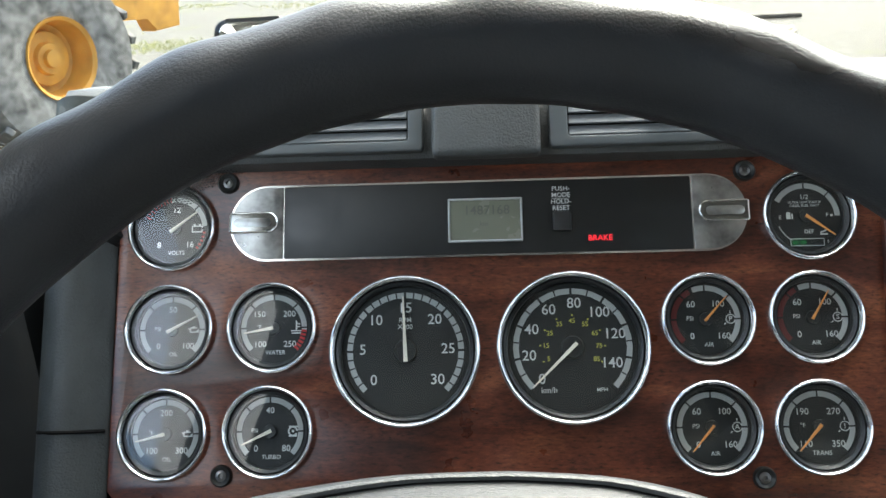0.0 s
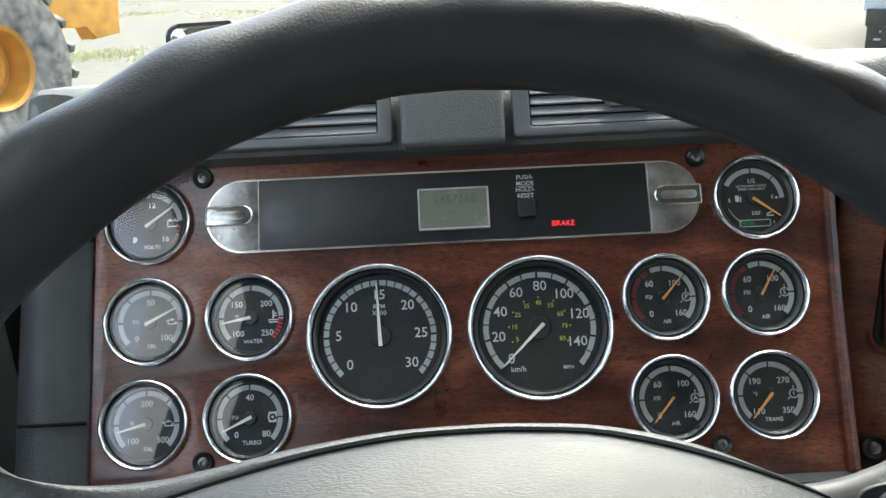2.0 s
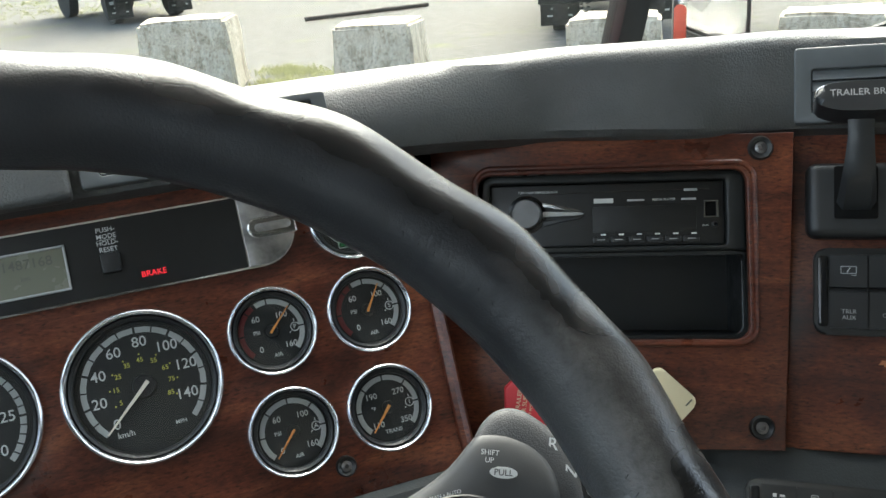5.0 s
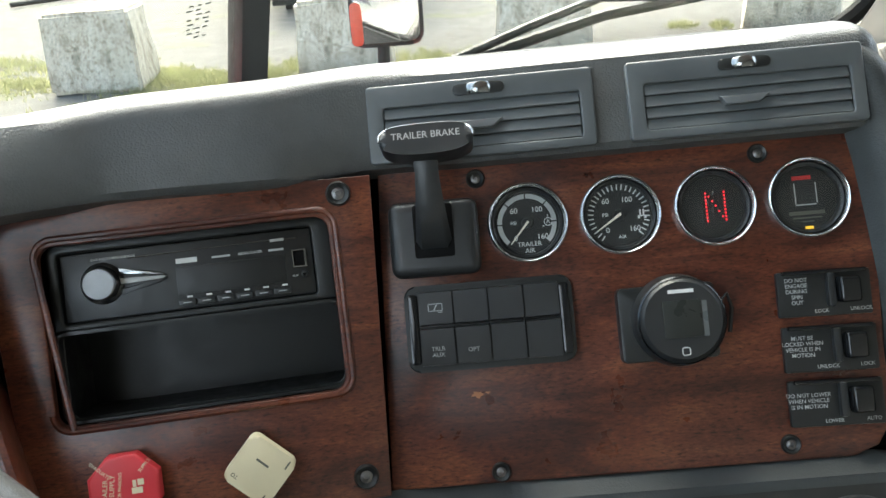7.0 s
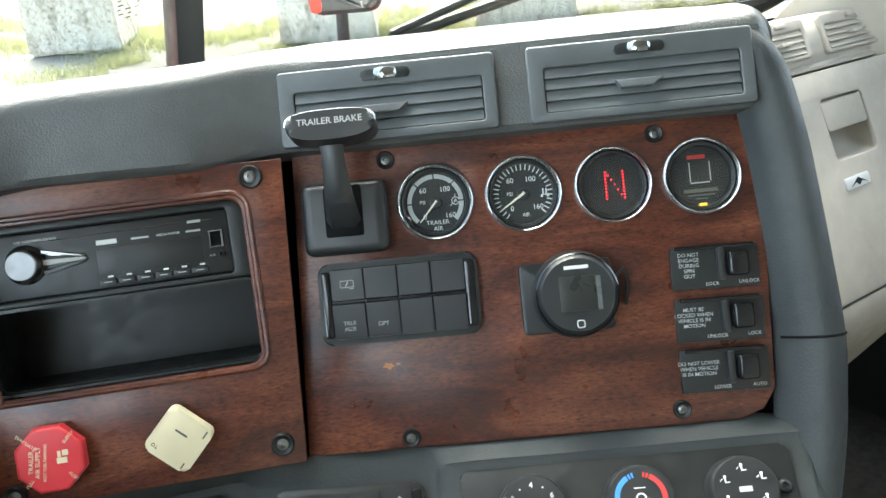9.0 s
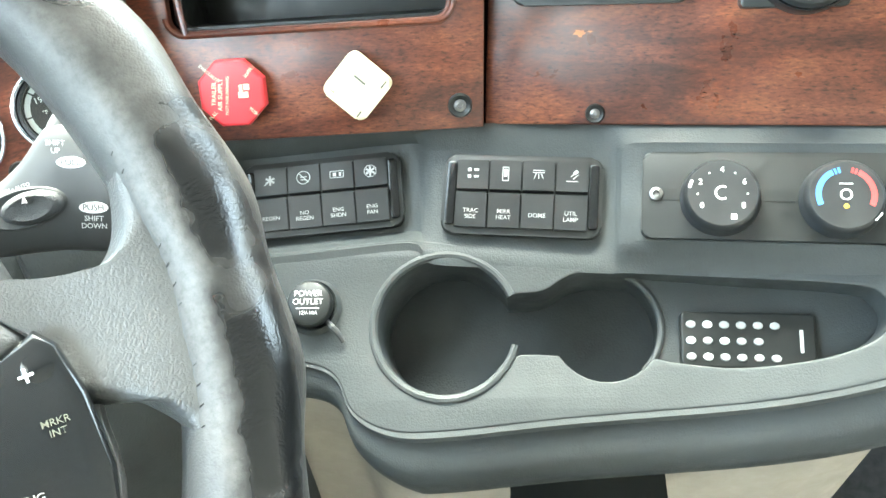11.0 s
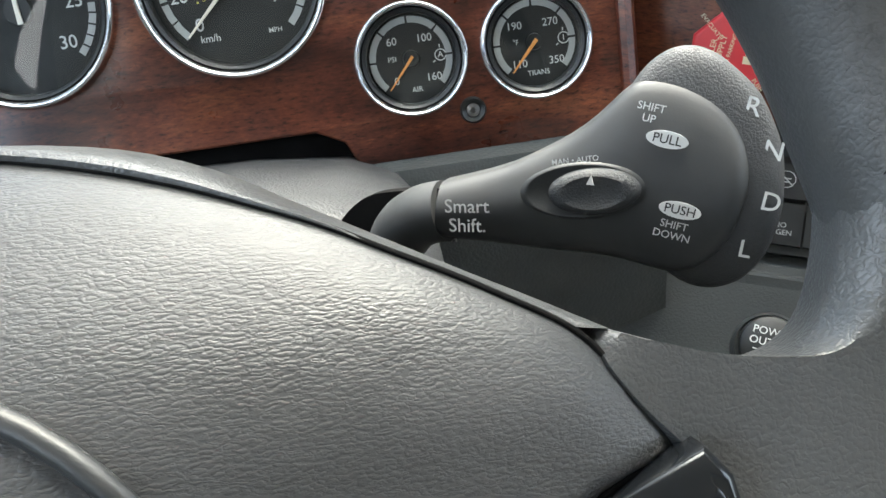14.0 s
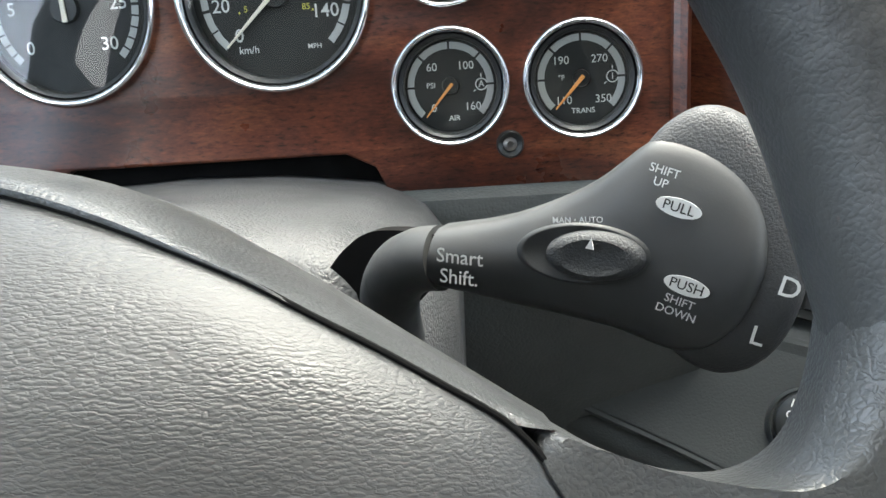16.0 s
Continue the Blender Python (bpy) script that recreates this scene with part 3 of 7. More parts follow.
X0, X1, YB = -0.62, 1.72, -1.45
side = Matrix(((0, 0, 1, 0), (1, 0, 0, 0), (0, 1, 0, 0), (0, 0, 0, 1)))   # drawn in y and z
flat = Matrix(((1, 0, 0, 0), (0, 0, -1, 0), (0, 1, 0, 0), (0, 0, 0, 1)))  # drawn in x and z
tagged(link("floor", plate_mesh("floor", rrect(X0, X1, YB, 0.5, 0), [], 1.00, 1.05), FLOORM), "black rubber floor mat", "floor", kind="structure")
tagged(link("ceiling", plate_mesh("ceiling", rrect(X0, X1, YB, 0.02, 0), [], 2.86, 2.92), CLOTH), "beige cloth cab ceiling", "ceiling", kind="structure")
wall("wall_rear", rrect(X0, X1, 1.05, 2.86, 0), [], 0.0, 0.06, CLOTH, Matrix.Translation((0, YB, 0)) @ flat, "beige cloth rear wall of the cab")
window_hole = [(-1.05, 2.02), (-0.06, 1.98), (-0.08, 2.12), (-0.30, 2.70), (-1.05, 2.70)]
door_shape = [(YB, 1.05), (0.50, 1.05), (0.50, 1.62), (0.09, 1.70), (-0.05, 2.05), (-0.26, 2.86), (YB, 2.86)]
wall("wall_left", door_shape, [window_hole], -0.06, 0.0, SATIN, Matrix.Translation((X0, 0, 0)) @ side, "dark plastic driver's door with an open-sided window")
wall("wall_right", door_shape, [window_hole], 0.0, 0.06, SATIN, Matrix.Translation((X1, 0, 0)) @ side, "dark plastic passenger door with a window")
wall("wall_front", rrect(X0, X1, 1.05, 1.68, 0), [], 0.0, 0.05, DARK, Matrix.Translation((0, 0.48, 0)) @ flat, "dark bulkhead under the windscreen")

# windscreen: two panes that meet at a post and sweep back to either side
lean = Matrix.Rotation(radians(90 + 21), 4, "X")
WR = Matrix.Translation((0.62, 0.36, 1.90)) @ Matrix.Rotation(radians(-20), 4, "Z") @ lean
WL = Matrix.Translation((0.62, 0.36, 1.90)) @ Matrix.Rotation(radians(20), 4, "Z") @ lean
PANE_R = [(x + (0.1305 * y if x < 0.06 else 0.0), y) for x, y in rrect(0.004, 0.865, -0.012, 0.98, (0.01, 0.10, 0.12, 0.02), 10)]
PANE_L = [(x - (0.1305 * y if x > -0.06 else 0.0), y) for x, y in rrect(-1.025, -0.004, -0.012, 0.98, (0.16, 0.01, 0.02, 0.12), 10)]


def windscreen():
    ob = thing("windscreen", Matrix(), "two-pane windscreen with dusty glass and a dark centre post", "windscreen", kind="structure")
    for m, outer, lo, hi in ((WR, PANE_R, 0.022, 0.80), (WL, PANE_L, -0.94, -0.022)):
        pane = part_mesh("pane", plate_mesh("pane", outer, [], -0.002, 0.002), WIND, ob, "dusty clear glass", at=m)
        pane.visible_shadow = False
        part("rubber_seal", tube([(x, y, 0.0) for x, y in outer + outer[:1]], 0.013, 8, False), RUBBER, ob, "black rubber seal", at=m)
        dots = bmesh.new()
        for r in range(32):
            size = 0.00100 - 0.000022 * r
            for k in range(int((hi - lo) / 0.0023)):
                x, y = lo + 0.0023 * (k + 0.5 * (r % 2)), 0.006 + 0.0020 * r
                dots.faces.new([dots.verts.new((x + size * dx, y + size * dy, 0.0045)) for dx, dy in ((-1, -0.5), (0, -1), (1, -0.5), (1, 0.5), (0, 1), (-1, 0.5))])
        tagged(part("dot_band", dots, RUBBER, ob, "black printed dots along the glass edge", smooth=False, at=m), kind="stuff")
    post = box(-0.017, 0.017, -0.06, 1.0, -0.018, 0.018, 0.006)
    part("centre_post", post, SATIN, ob, "dark centre post", at=Matrix.Translation((0.62, 0.352, 1.90)) @ lean)
    bars([(-0.016 + 0.011 * c + 0.002 * (k % 2), 0.0048 * k, 0.0080 - 0.0018 * ((k + c) % 3), 0.0013) for k in range(8) for c in range(3) if (k + 2 * c) % 5], "glass_mark", BLACK, ob, 0.0, "small black print bars").matrix_basis = WL @ Matrix.Translation((-0.085, 0.105, 0.005))
    return ob


windscreen()


def a_pillar(m, xe, xo, s, cut, mat, label):
    """A broad moulded trim from the edge of the glass to the door."""
    rows = []
    for y in (-0.10, 0.0, 0.10, 0.3, 0.6, 1.02):
        dx = 0.0 if y > 0.09 else (-0.3 * cut if y > -0.05 else -cut)
        a = m @ Vector((xe + s * dx, y, 0.012))
        b = Vector((xo, -0.14 - 0.35 * (y + 0.1), 1.80 + 0.95 * (y + 0.1)))
        rows.append([a, a.lerp(b, 0.12) + Vector((0, -0.030, 0.0)), a.lerp(b, 0.5) + Vector((0, -0.05, 0.0)), b])
    rows = smooth_rows([list(c) for c in zip(*rows)], 5)
    return thing_mesh("trim", thicken(sheet(rows), 0.006), mat, Matrix(), label, "pillar trim", kind="structure")


a_pillar(WR, 0.868, X1 + 0.02, 1, 0.10, BEIGE, "beige plastic windscreen pillar trim")
a_pillar(WL, -1.030, X0 - 0.02, -1, -0.01, BEIGE, "beige plastic windscreen pillar trim")

rows = []
for k in range(25):
    x = X0 + (X1 - X0) * k / 24
    y = 0.365 - 0.364 * abs(x - 0.60)
    rows.append([Vector((x, max(y, 0.02) - 0.02, 1.80)), Vector((x, max(y, 0.02), 1.872)), Vector((x, max(y, 0.02) + 0.03, 1.85)), Vector((x, 0.50, 1.66))])
thing_mesh("cowl", thicken(sheet(rows), 0.01), RUBBER, Matrix(), "dark cowl under the windscreen", "cowl", kind="structure")

# ---- the bonnet in front of the glass ----
rows = []
for x in (-0.72, -0.60, -0.30, 0.10, 0.60, 1.10, 1.50, 1.80, 1.92):
    e = min(1.0, abs(x - 0.60) / 1.32) ** 4
    rows.append([Vector((x, y - 0.12 * e, z - 0.28 * e)) for y, z in ((0.52, 1.54), (0.58, 1.585), (0.9, 1.575), (1.3, 1.53), (1.62, 1.46), (1.72, 1.34), (1.74, 1.0))])
hood = thing("truck_hood", Matrix(), "red painted truck bonnet below the windscreen", "bonnet")
part("panel", thicken(sheet(smooth_rows(rows, 3)), 0.01), REDPAINT, hood, "red painted panel")
for sx in (-0.45, 1.65):
    part("fender", box(sx - 0.2, sx + 0.2, 0.6, 1.7, 0.9, 1.42, 0.08, 3), REDPAINT, hood, "red fender")
    part("wheel", moved(lathe([(0.0, 0.10), (0.28, 0.12), (0.30, 0.15), (0.50, 0.14), (0.52, 0.0), (0.50, -0.14), (0.0, -0.15)], 28), Matrix.Translation((sx, 1.1, 0.52)) @ Matrix.Rotation(radians(90), 4, "Y")), TYRE, hood, "black front tyre")

# ---- dash: padded top, lofted along the bend of the dash ----


def ring(m, u, pts):
    return [m @ Vector((u, v, n)) for n, v in pts]


def pad_profile(vb, fn, vf, vc):
    return [(-0.004, vb - 0.004), (fn - 0.004, vb - 0.001), (fn, vb + 0.004), (fn + 0.001, (vb + vf) / 2), (fn - 0.002, vf), (fn - 0.012, vf + 0.016), (-0.035, vc - 0.003), (-0.065, vc)]


def glass_foot(a, z):
    return Vector((a.x, 0.395 - 0.364 * abs(a.x - 0.60), z))


def back(points, z):
    """Carry the pad over a shallow groove to the foot of the glass."""
    a = points[-1]
    e = glass_foot(a, z)
    return points + [a.lerp(e, f) + Vector((0, 0, dz)) for f, dz in ((0.12, 0.005), (0.19, -0.004), (0.26, -0.012), (0.42, -0.014), (0.50, 0.006), (0.57, 0.013), (0.70, 0.011), (1.0, 0.0))]


ROUNDED = ((0.003, 0.0055), (0.010, 0.0095), (0.026, 0.0105), (0.044, 0.0080), (0.058, 0.0040), (0.072, -0.0010), (0.087, -0.006), (0.105, -0.011), (0.125, -0.020), (0.150, -0.040))
GROOVED = ((0.003, 0.0050), (0.011, 0.0080), (0.035, 0.0075), (0.060, 0.0040), (0.065, -0.005), (0.073, -0.014), (0.090, -0.015), (0.100, -0.008), (0.107, -0.004), (0.122, -0.020))


def flat_front(m, u, vb, fn, vf, g=0.0):
    """A flat padded face, a tight roll, and a top that runs level towards the glass; g opens the groove in it."""
    face = ring(m, u, [(-0.004, vb - 0.004), (fn - 0.004, vb - 0.001), (fn, vb + 0.004), (fn, (vb + vf) / 2), (fn - 0.0005, vf)])
    away = Vector((-m[0][2], -m[1][2], 0)).normalized()
    top = [face[-1] + away * (a[0] + g * (b[0] - a[0])) + Vector((0, 0, a[1] + g * (b[1] - a[1]))) for a, b in zip(ROUNDED, GROOVED)]
    return face + top + [glass_foot(top[-1], 1.862)]


PC = pad_profile(0.110, 0.020, 0.152, 0.190)
rows = [back(ring(CL, u, PC), 1.862) for u in (-0.290, -0.25, -0.15, 0.0, 0.15, 0.225)]
rows += [flat_front(RA, u, vb, fn, vf, g) for u, vb, fn, vf, g in ((-0.160, 0.2170, 0.016, 0.267, 0.0), (-0.095, 0.2165, 0.013, 0.270, 0.0), (-0.03, 0.2155, 0.008, 0.273, 0.25))]
rows.insert(6, [a.lerp(b, 0.5) + Vector((0, -0.003, 0.003)) for a, b in zip(rows[5], rows[6])])
rows += [flat_front(RI, u, 0.1195, fn, 0.1800, g) for u, fn, g in ((-0.186, 0.0235, 0.8), (-0.12, 0.018, 1.0), (-0.04, 0.018, 1.0), (0.04, 0.018, 1.0), (0.10, 0.018, 1.0), (0.17, 0.018, 0.8), (0.184, 0.018, 0.6))]
# the end of the pad rolls over into the bolster
e0 = rows[-1]
for du, dn, dv in ((0.008, -0.003, -0.003), (0.015, -0.010, -0.010), (0.020, -0.026, -0.022), (0.023, -0.07, -0.045)):
    rows.append([RI @ (RI.inverted() @ p + Vector((du * (1 + 0.6 * (k > 7)), dv * (k > 2), dn if k < 8 else dn * 0.4))) for k, p in enumerate(e0)])
rows = smooth_rows(rows, 4)
dash_pad = thing("dash_pad", Matrix(), "dark grey grained dash top with rolled front edge", "dashboard")
part("front_roll", sheet([r[:8] for r in rows]), PAD, dash_pad, "grained padded front roll")
part("top_deck", sheet([r[7:] for r in rows]), PAD, dash_pad, "grained deck with a groove before the glass")

# bolster down the right-hand end of the panel
bol = []
for v, ue, dn in ((0.194, 0.168, 0.040), (0.190, 0.182, 0.020), (0.180, 0.195, 0.007), (0.163, 0.206, 0.0), (0.142, 0.214, 0.0), (0.104, 0.221, 0), (0.072, 0.225, 0), (0.004, 0.231, 0), (-0.058, 0.235, 0), (-0.10, 0.232, 0), (-0.141, 0.227, 0), (-0.20, 0.215, 0)):
    bol.append([RI @ Vector((ue + du, v, n - dn)) for du, n in ((-0.054, -0.004), (-0.046, 0.006), (-0.036, 0.018), (-0.021, 0.025), (-0.007, 0.017), (0.0, -0.004), (0.004, -0.05), (0.004, -0.25))])
bol = smooth_both(bol, 3)
bolster = thing_mesh("dash_end_trim", sheet(bol), TRIM, Matrix(), "dark grey rounded plastic trim at the end of the dash", "dash trim")
seam = tube(bol[24][2:19], 0.0011, 6)
part("seam", seam, DARK, bolster, "dark joint line")

# bolster down the left-hand end
bol = []
for v in (0.16, 0.11, 0.06, 0.0, -0.06, -0.12, -0.20):
    bol.append([CL @ Vector((u, v, n)) for u, n in ((-0.252, 0.0), (-0.258, 0.006), (-0.266, 0.016), (-0.280, 0.020), (-0.294, 0.012), (-0.300, -0.006), (-0.302, -0.10))])
left_trim = thing_mesh("dash_end_trim", sheet(smooth_both(bol, 3)), TRIM, Matrix(), "dark grey rounded plastic trim beside the gauge cluster", "dash trim")
part("seam", tube([CL @ Vector((u, -0.066, n)) for u, n in ((-0.254, 0.003), (-0.266, 0.0168), (-0.280, 0.0208), (-0.294, 0.0128), (-0.3005, -0.006))], 0.0013, 6), DARK, left_trim, "dark joint line")

# side of the dash towards the driver's door
bm = box(X0 + 0.01, -0.304, -0.01, 0.10, 1.20, 1.90, 0.02)
thing_mesh("dash_end_panel", bm, SATIN, Matrix(), "dark plastic end of the dash beside the door", "dash trim")

def side_outlet():
    ob = thing("side_outlet", off(CL, -0.262, 0.1565, -0.004, 8) @ Matrix.Scale(0.8, 4), "black ribbed side window outlet at the end of the dash", "air outlet")
    part("housing", outline_prism(rrect(-0.036, 0.036, -0.015, 0.015, (0.013, 0.005, 0.003, 0.003), 6), -0.030, 0.004, 0.003, 3), BLACK, ob, "black rounded housing")
    for k in range(3):
        part("rib", moved(box(-0.031 + 0.003 * k, 0.033, -0.0030, 0.0030, 0.0, 0.009, 0.0014), Matrix.Translation((0, -0.009 + 0.009 * k, 0.0))), SATIN, ob, "black rounded rib")
    return ob


side_outlet()

# ---- wooden panels ----


def wood_panel(name, m, outer, holes, label):
    ob = link(name, plate_mesh(name, outer, holes, -0.006, 0.002, 0.0012), WOOD)
    ob.matrix_world = m
    return tagged(ob, label, "wood panel")


def circle(x, y, r, n=40):
    return [(x + r * math.cos(2 * math.pi * k / n), y + r * math.sin(2 * math.pi * k / n)) for k in range(n)]


cluster_out = [(-0.236, -0.122), (-0.08, -0.122), (-0.075, -0.108), (-0.062, -0.1005), (0.085, -0.1005), (0.100, -0.108), (0.106, -0.122), (0.256, -0.122), (0.2585, 0.0), (0.266, 0.113), (-0.236, 0.113), (-0.2505, 0.098), (-0.2515, -0.105)]
CL_SMALL = [(-0.2135, 0.0692), (-0.2130, 0.0), (-0.2150, -0.0688), (-0.1435, 0.0), (-0.1450, -0.0680), (0.1420, 0.0), (0.2103, 0.0), (0.1415, -0.0690), (0.2085, -0.0693), (0.2113, 0.0668)]
CL_BIG = [(-0.0550, -0.0170), (0.0550, -0.0166)]
panel_c = wood_panel("cluster_panel", CL, cluster_out, [circle(x, y, 0.0285) for x, y in CL_SMALL] + [circle(x, y, 0.0468) for x, y in CL_BIG], "glossy mahogany burl panel round the gauges")
radio_hole = rrect(-0.2057, -0.006, 0.064, 0.190, 0.010)
panel_r = wood_panel("radio_panel", RA, [(-0.228, -0.017), (0.0165, -0.017), (0.0282, 0.2155), (-0.09, 0.2175), (-0.243, 0.2200)], [radio_hole], "glossy mahogany burl panel round the radio")
right_out = [(-0.1858, -0.118), (0.150, -0.118), (0.168, -0.111), (0.178, -0.096), (0.1865, 0.121), (-0.1785, 0.121)]
panel_e = wood_panel("right_panel", RI, right_out, [circle(x, 0.0712, 0.0285) for x in (-0.069, 0.0, 0.0695, 0.138)], "glossy mahogany burl panel with gauges and switches")
# a small scrape where the veneer shows pale wood
scrape = [(0.0046 * k * math.cos(a), 0.0026 * k * math.sin(a)) for a, k in zip([2 * math.pi * n / 14 for n in range(14)], (1.0, 0.7, 0.95, 0.6, 0.8, 1.1, 0.7, 0.9, 1.2, 0.6, 1.0, 1.3, 0.7, 0.9))]
SCRAPE = plain("bare_wood", (0.36, 0.15, 0.07), 0.7)
part("scrape", outline_prism(scrape, 0.0020, 0.0022), SCRAPE, panel_e, "small pale scrape", at=Matrix.Translation((-0.1169, -0.0527, 0)))
part("scrape", outline_prism([(0.45 * x, 0.35 * y) for x, y in scrape], 0.0020, 0.0022), SCRAPE, panel_e, at=Matrix.Translation((-0.1095, -0.0518, 0)))
# raised rib between cluster and radio panel, and moulded rim round the radio opening
rib = sheet([[RA.inverted() @ CL @ Vector((u + du, v, n)) for du, n in ((-0.004, 0.001), (-0.003, 0.005), (0.000, 0.0065), (0.004, 0.005), (0.007, 0.0), (0.014, -0.035), (0.022, -0.07))] for u, v in ((0.2555, -0.121), (0.2565, -0.06), (0.258, 0.0), (0.261, 0.06), (0.264, 0.114))])
part("rib", rib, WOOD, panel_r, "rounded wooden rib")
rim = tube([(x, y, 0.002) for x, y in rrect(-0.208, -0.001, 0.061, 0.195, 0.013, 6) + [(-0.195, 0.061)]], 0.0024, 8, False)
part("moulding", rim, WOOD, panel_r, "rounded moulding round the opening")
# added black sheet behind the panels, painting the shade in the grooves
rows = []
for m, u, v0, v1, n in ((CL, -0.25, -0.125, 0.115, -0.02), (CL, 0.25, -0.125, 0.115, -0.02), (RA, -0.22, -0.03, 0.222, -0.115), (RA, 0.01, -0.03, 0.222, -0.115), (RI, -0.17, -0.13, 0.124, -0.03), (RI, 0.19, -0.13, 0.124, -0.03)):
    rows.append([m @ Vector((u, v0, n)), m @ Vector((u, (v0 + v1) / 2, n)), m @ Vector((u, v1, n))])
thing_mesh("dash_backing", thicken(sheet(rows), 0.004), DARK, Matrix(), "added black sheet for the shade behind the wooden panels", "dash backing")

# ---- lower console ----


def rise(u):
    """The end of the tray bends up towards the heater controls."""
    k = max(0.0, min(1.0, (u - 0.25) / 0.22))
    return 0.022 * k * k * (3 - 2 * k)


def bent(bm):
    for v in bm.verts:
        r = rise(v.co.x)
        v.co += Vector((-0.33 * r, -0.19 * r, r))
    return bm


def bent_mesh(me):
    bm = bmesh.new()
    bm.from_mesh(me)
    for k in range(17):
        bmesh.ops.bisect_plane(bm, geom=bm.verts[:] + bm.edges[:] + bm.faces[:], plane_co=(0.25 + 0.015 * k, 0, 0), plane_no=(1, 0, 0))
    bent(bm).to_mesh(me)
    bm.free()
    return me


lip = [(-0.16, -0.040), (-0.05, -0.044), (0.0, -0.050), (0.02, -0.060), (0.033, -0.084), (0.06, -0.097), (0.10, -0.097), (0.185, -0.088), (0.31, -0.077), (0.39, -0.062), (0.457, -0.040), (0.479, 0.0), (0.490, 0.03)]


def console_row(wood, bank, ub, vt, vb):
    e = TR.inverted() @ bank @ Vector((ub, vb, -0.001))
    top = [wood, bank @ Vector((ub, vt + 0.004, 0.001)), bank @ Vector((ub, vt, -0.001)), bank @ Vector((ub, (vt + vb) / 2, -0.001)), bank @ Vector((ub, vb, -0.001))]
    return top + [TR @ Vector((e.x, e.y - 0.007, (e.z + rise(e.x)) * 0.5 + 0.001)), TR @ Vector((e.x, e.y - 0.013, rise(e.x) + 0.0025)), TR @ Vector((e.x, e.y - 0.020, rise(e.x) + 0.0005))]


wr = [(RA @ Vector((-0.225, -0.016, -0.004)), SA, -0.135, 0.0215, -0.0435),
      (RA @ Vector((-0.17, -0.016, -0.004)), SA, -0.104, 0.0215, -0.0435),
      (RA @ Vector((-0.11, -0.016, -0.004)), SA, -0.037, 0.0215, -0.0435),
      (RA @ Vector((-0.05, -0.016, -0.004)), SA, 0.028, 0.0215, -0.0435),
      (RA @ Vector((-0.012, -0.016, -0.004)), SB, -0.026, 0.016, -0.051),
      (RI @ Vector((-0.155, -0.116, -0.004)), SB, 0.037, 0.016, -0.051),
      (RI @ Vector((-0.105, -0.116, -0.004)), SB, 0.098, 0.016, -0.051),
      (RI @ Vector((-0.08, -0.116, -0.004)), HV, -0.136, 0.045, -0.023),
      (RI @ Vector((0.0, -0.116, -0.004)), HV, -0.05, 0.045, -0.023),
      (RI @ Vector((0.08, -0.116, -0.004)), HV, 0.03, 0.045, -0.023),
      (RI @ Vector((0.15, -0.115, -0.004)), HV, 0.117, 0.045, -0.023)]
rows = [console_row(*r) for r in wr]
last = rows[-1]
for du, dn in ((0.014, -0.004), (0.022, -0.018), (0.024, -0.08)):
    rows.append([p + HV.to_3x3() @ Vector((du * (1.6 if k < 3 else 1.0), 0, dn)) for k, p in enumerate(last)])
console = thing_mesh("lower_console", sheet(smooth_rows(rows, 4)), CONSOLE, Matrix(), "dark grey plastic lower console curving round the driver", "console")
# tray top with the cup holder opening
well = [(0.0975 + 0.049 * math.cos(radians(a)), -0.023 + 0.049 * math.sin(radians(a))) for a in range(26, 335, 10)]
well += [(0.151, -0.044), (0.163, -0.044)] + [(0.211 + 0.040 * math.cos(radians(a)), -0.0215 + 0.042 * math.sin(radians(a))) for a in range(214, 330, 12)]
well += smooth_line([(0.256, -0.050), (0.30, -0.054), (0.352, -0.048), (0.388, -0.036), (0.402, -0.020), (0.398, -0.006), (0.380, 0.002), (0.30, 0.009), (0.211, 0.0165)], 5) + smooth_line([(0.2050, 0.0163), (0.1920, 0.0142), (0.1810, 0.0095), (0.1720, 0.0035), (0.1640, 0.0006), (0.1540, -0.0002)], 3)
front = smooth_line(lip, 7)
tray_out = front + [(0.44, 0.014), (0.32, 0.019), (0.23, 0.026), (0.15, 0.032), (0.07, 0.042), (-0.06, 0.032), (-0.16, 0.026)]
part_mesh("tray_top", bent_mesh(plate_mesh("tray_top", tray_out, [well], -0.004, 0.001, 0.0015)), CONSOLE, console, "grey plastic tray top", at=TR)
bmw = bmesh.new()
lo = [bmw.verts.new((x, y, -0.064 if x < 0.27 else -0.026)) for x, y in well]
hi = [bmw.verts.new((x, y, 0.0)) for x, y in well]
for k in range(len(well)):
    j = (k + 1) % len(well)
    bmw.faces.new((lo[k], lo[j], hi[j], hi[k]))
part("well_wall", bent(bmw), CONSOLE, console, "grey plastic cup holder walls", at=TR)
part("well_floor", box(0.03, 0.262, -0.085, 0.04, -0.068, -0.063), TRIM, console, "dark cup holder floor", at=TR)
arc = [(0.211 + 0.041 * math.cos(radians(a)), -0.0215 + 0.0425 * math.sin(radians(a))) for a in range(-48, 70, 8)]
part("tray_floor", outline_prism([(0.26, -0.058), (0.40, -0.050), (0.41, 0.01), (0.30, 0.014), (0.23, 0.022)] + arc[::-1], -0.030, -0.0225), CONSOLE, console, "grey tray floor", at=TR)
part("cup_ring", tube([(x, y, -0.0215) for x, y in arc], 0.0026, 8), CONSOLE, console, "raised cup holder edge", at=TR)
part("cup_wall", sheet([[Vector((x, y, z)) for z in (-0.022, -0.064)] for x, y in arc]), CONSOLE, console, at=TR)
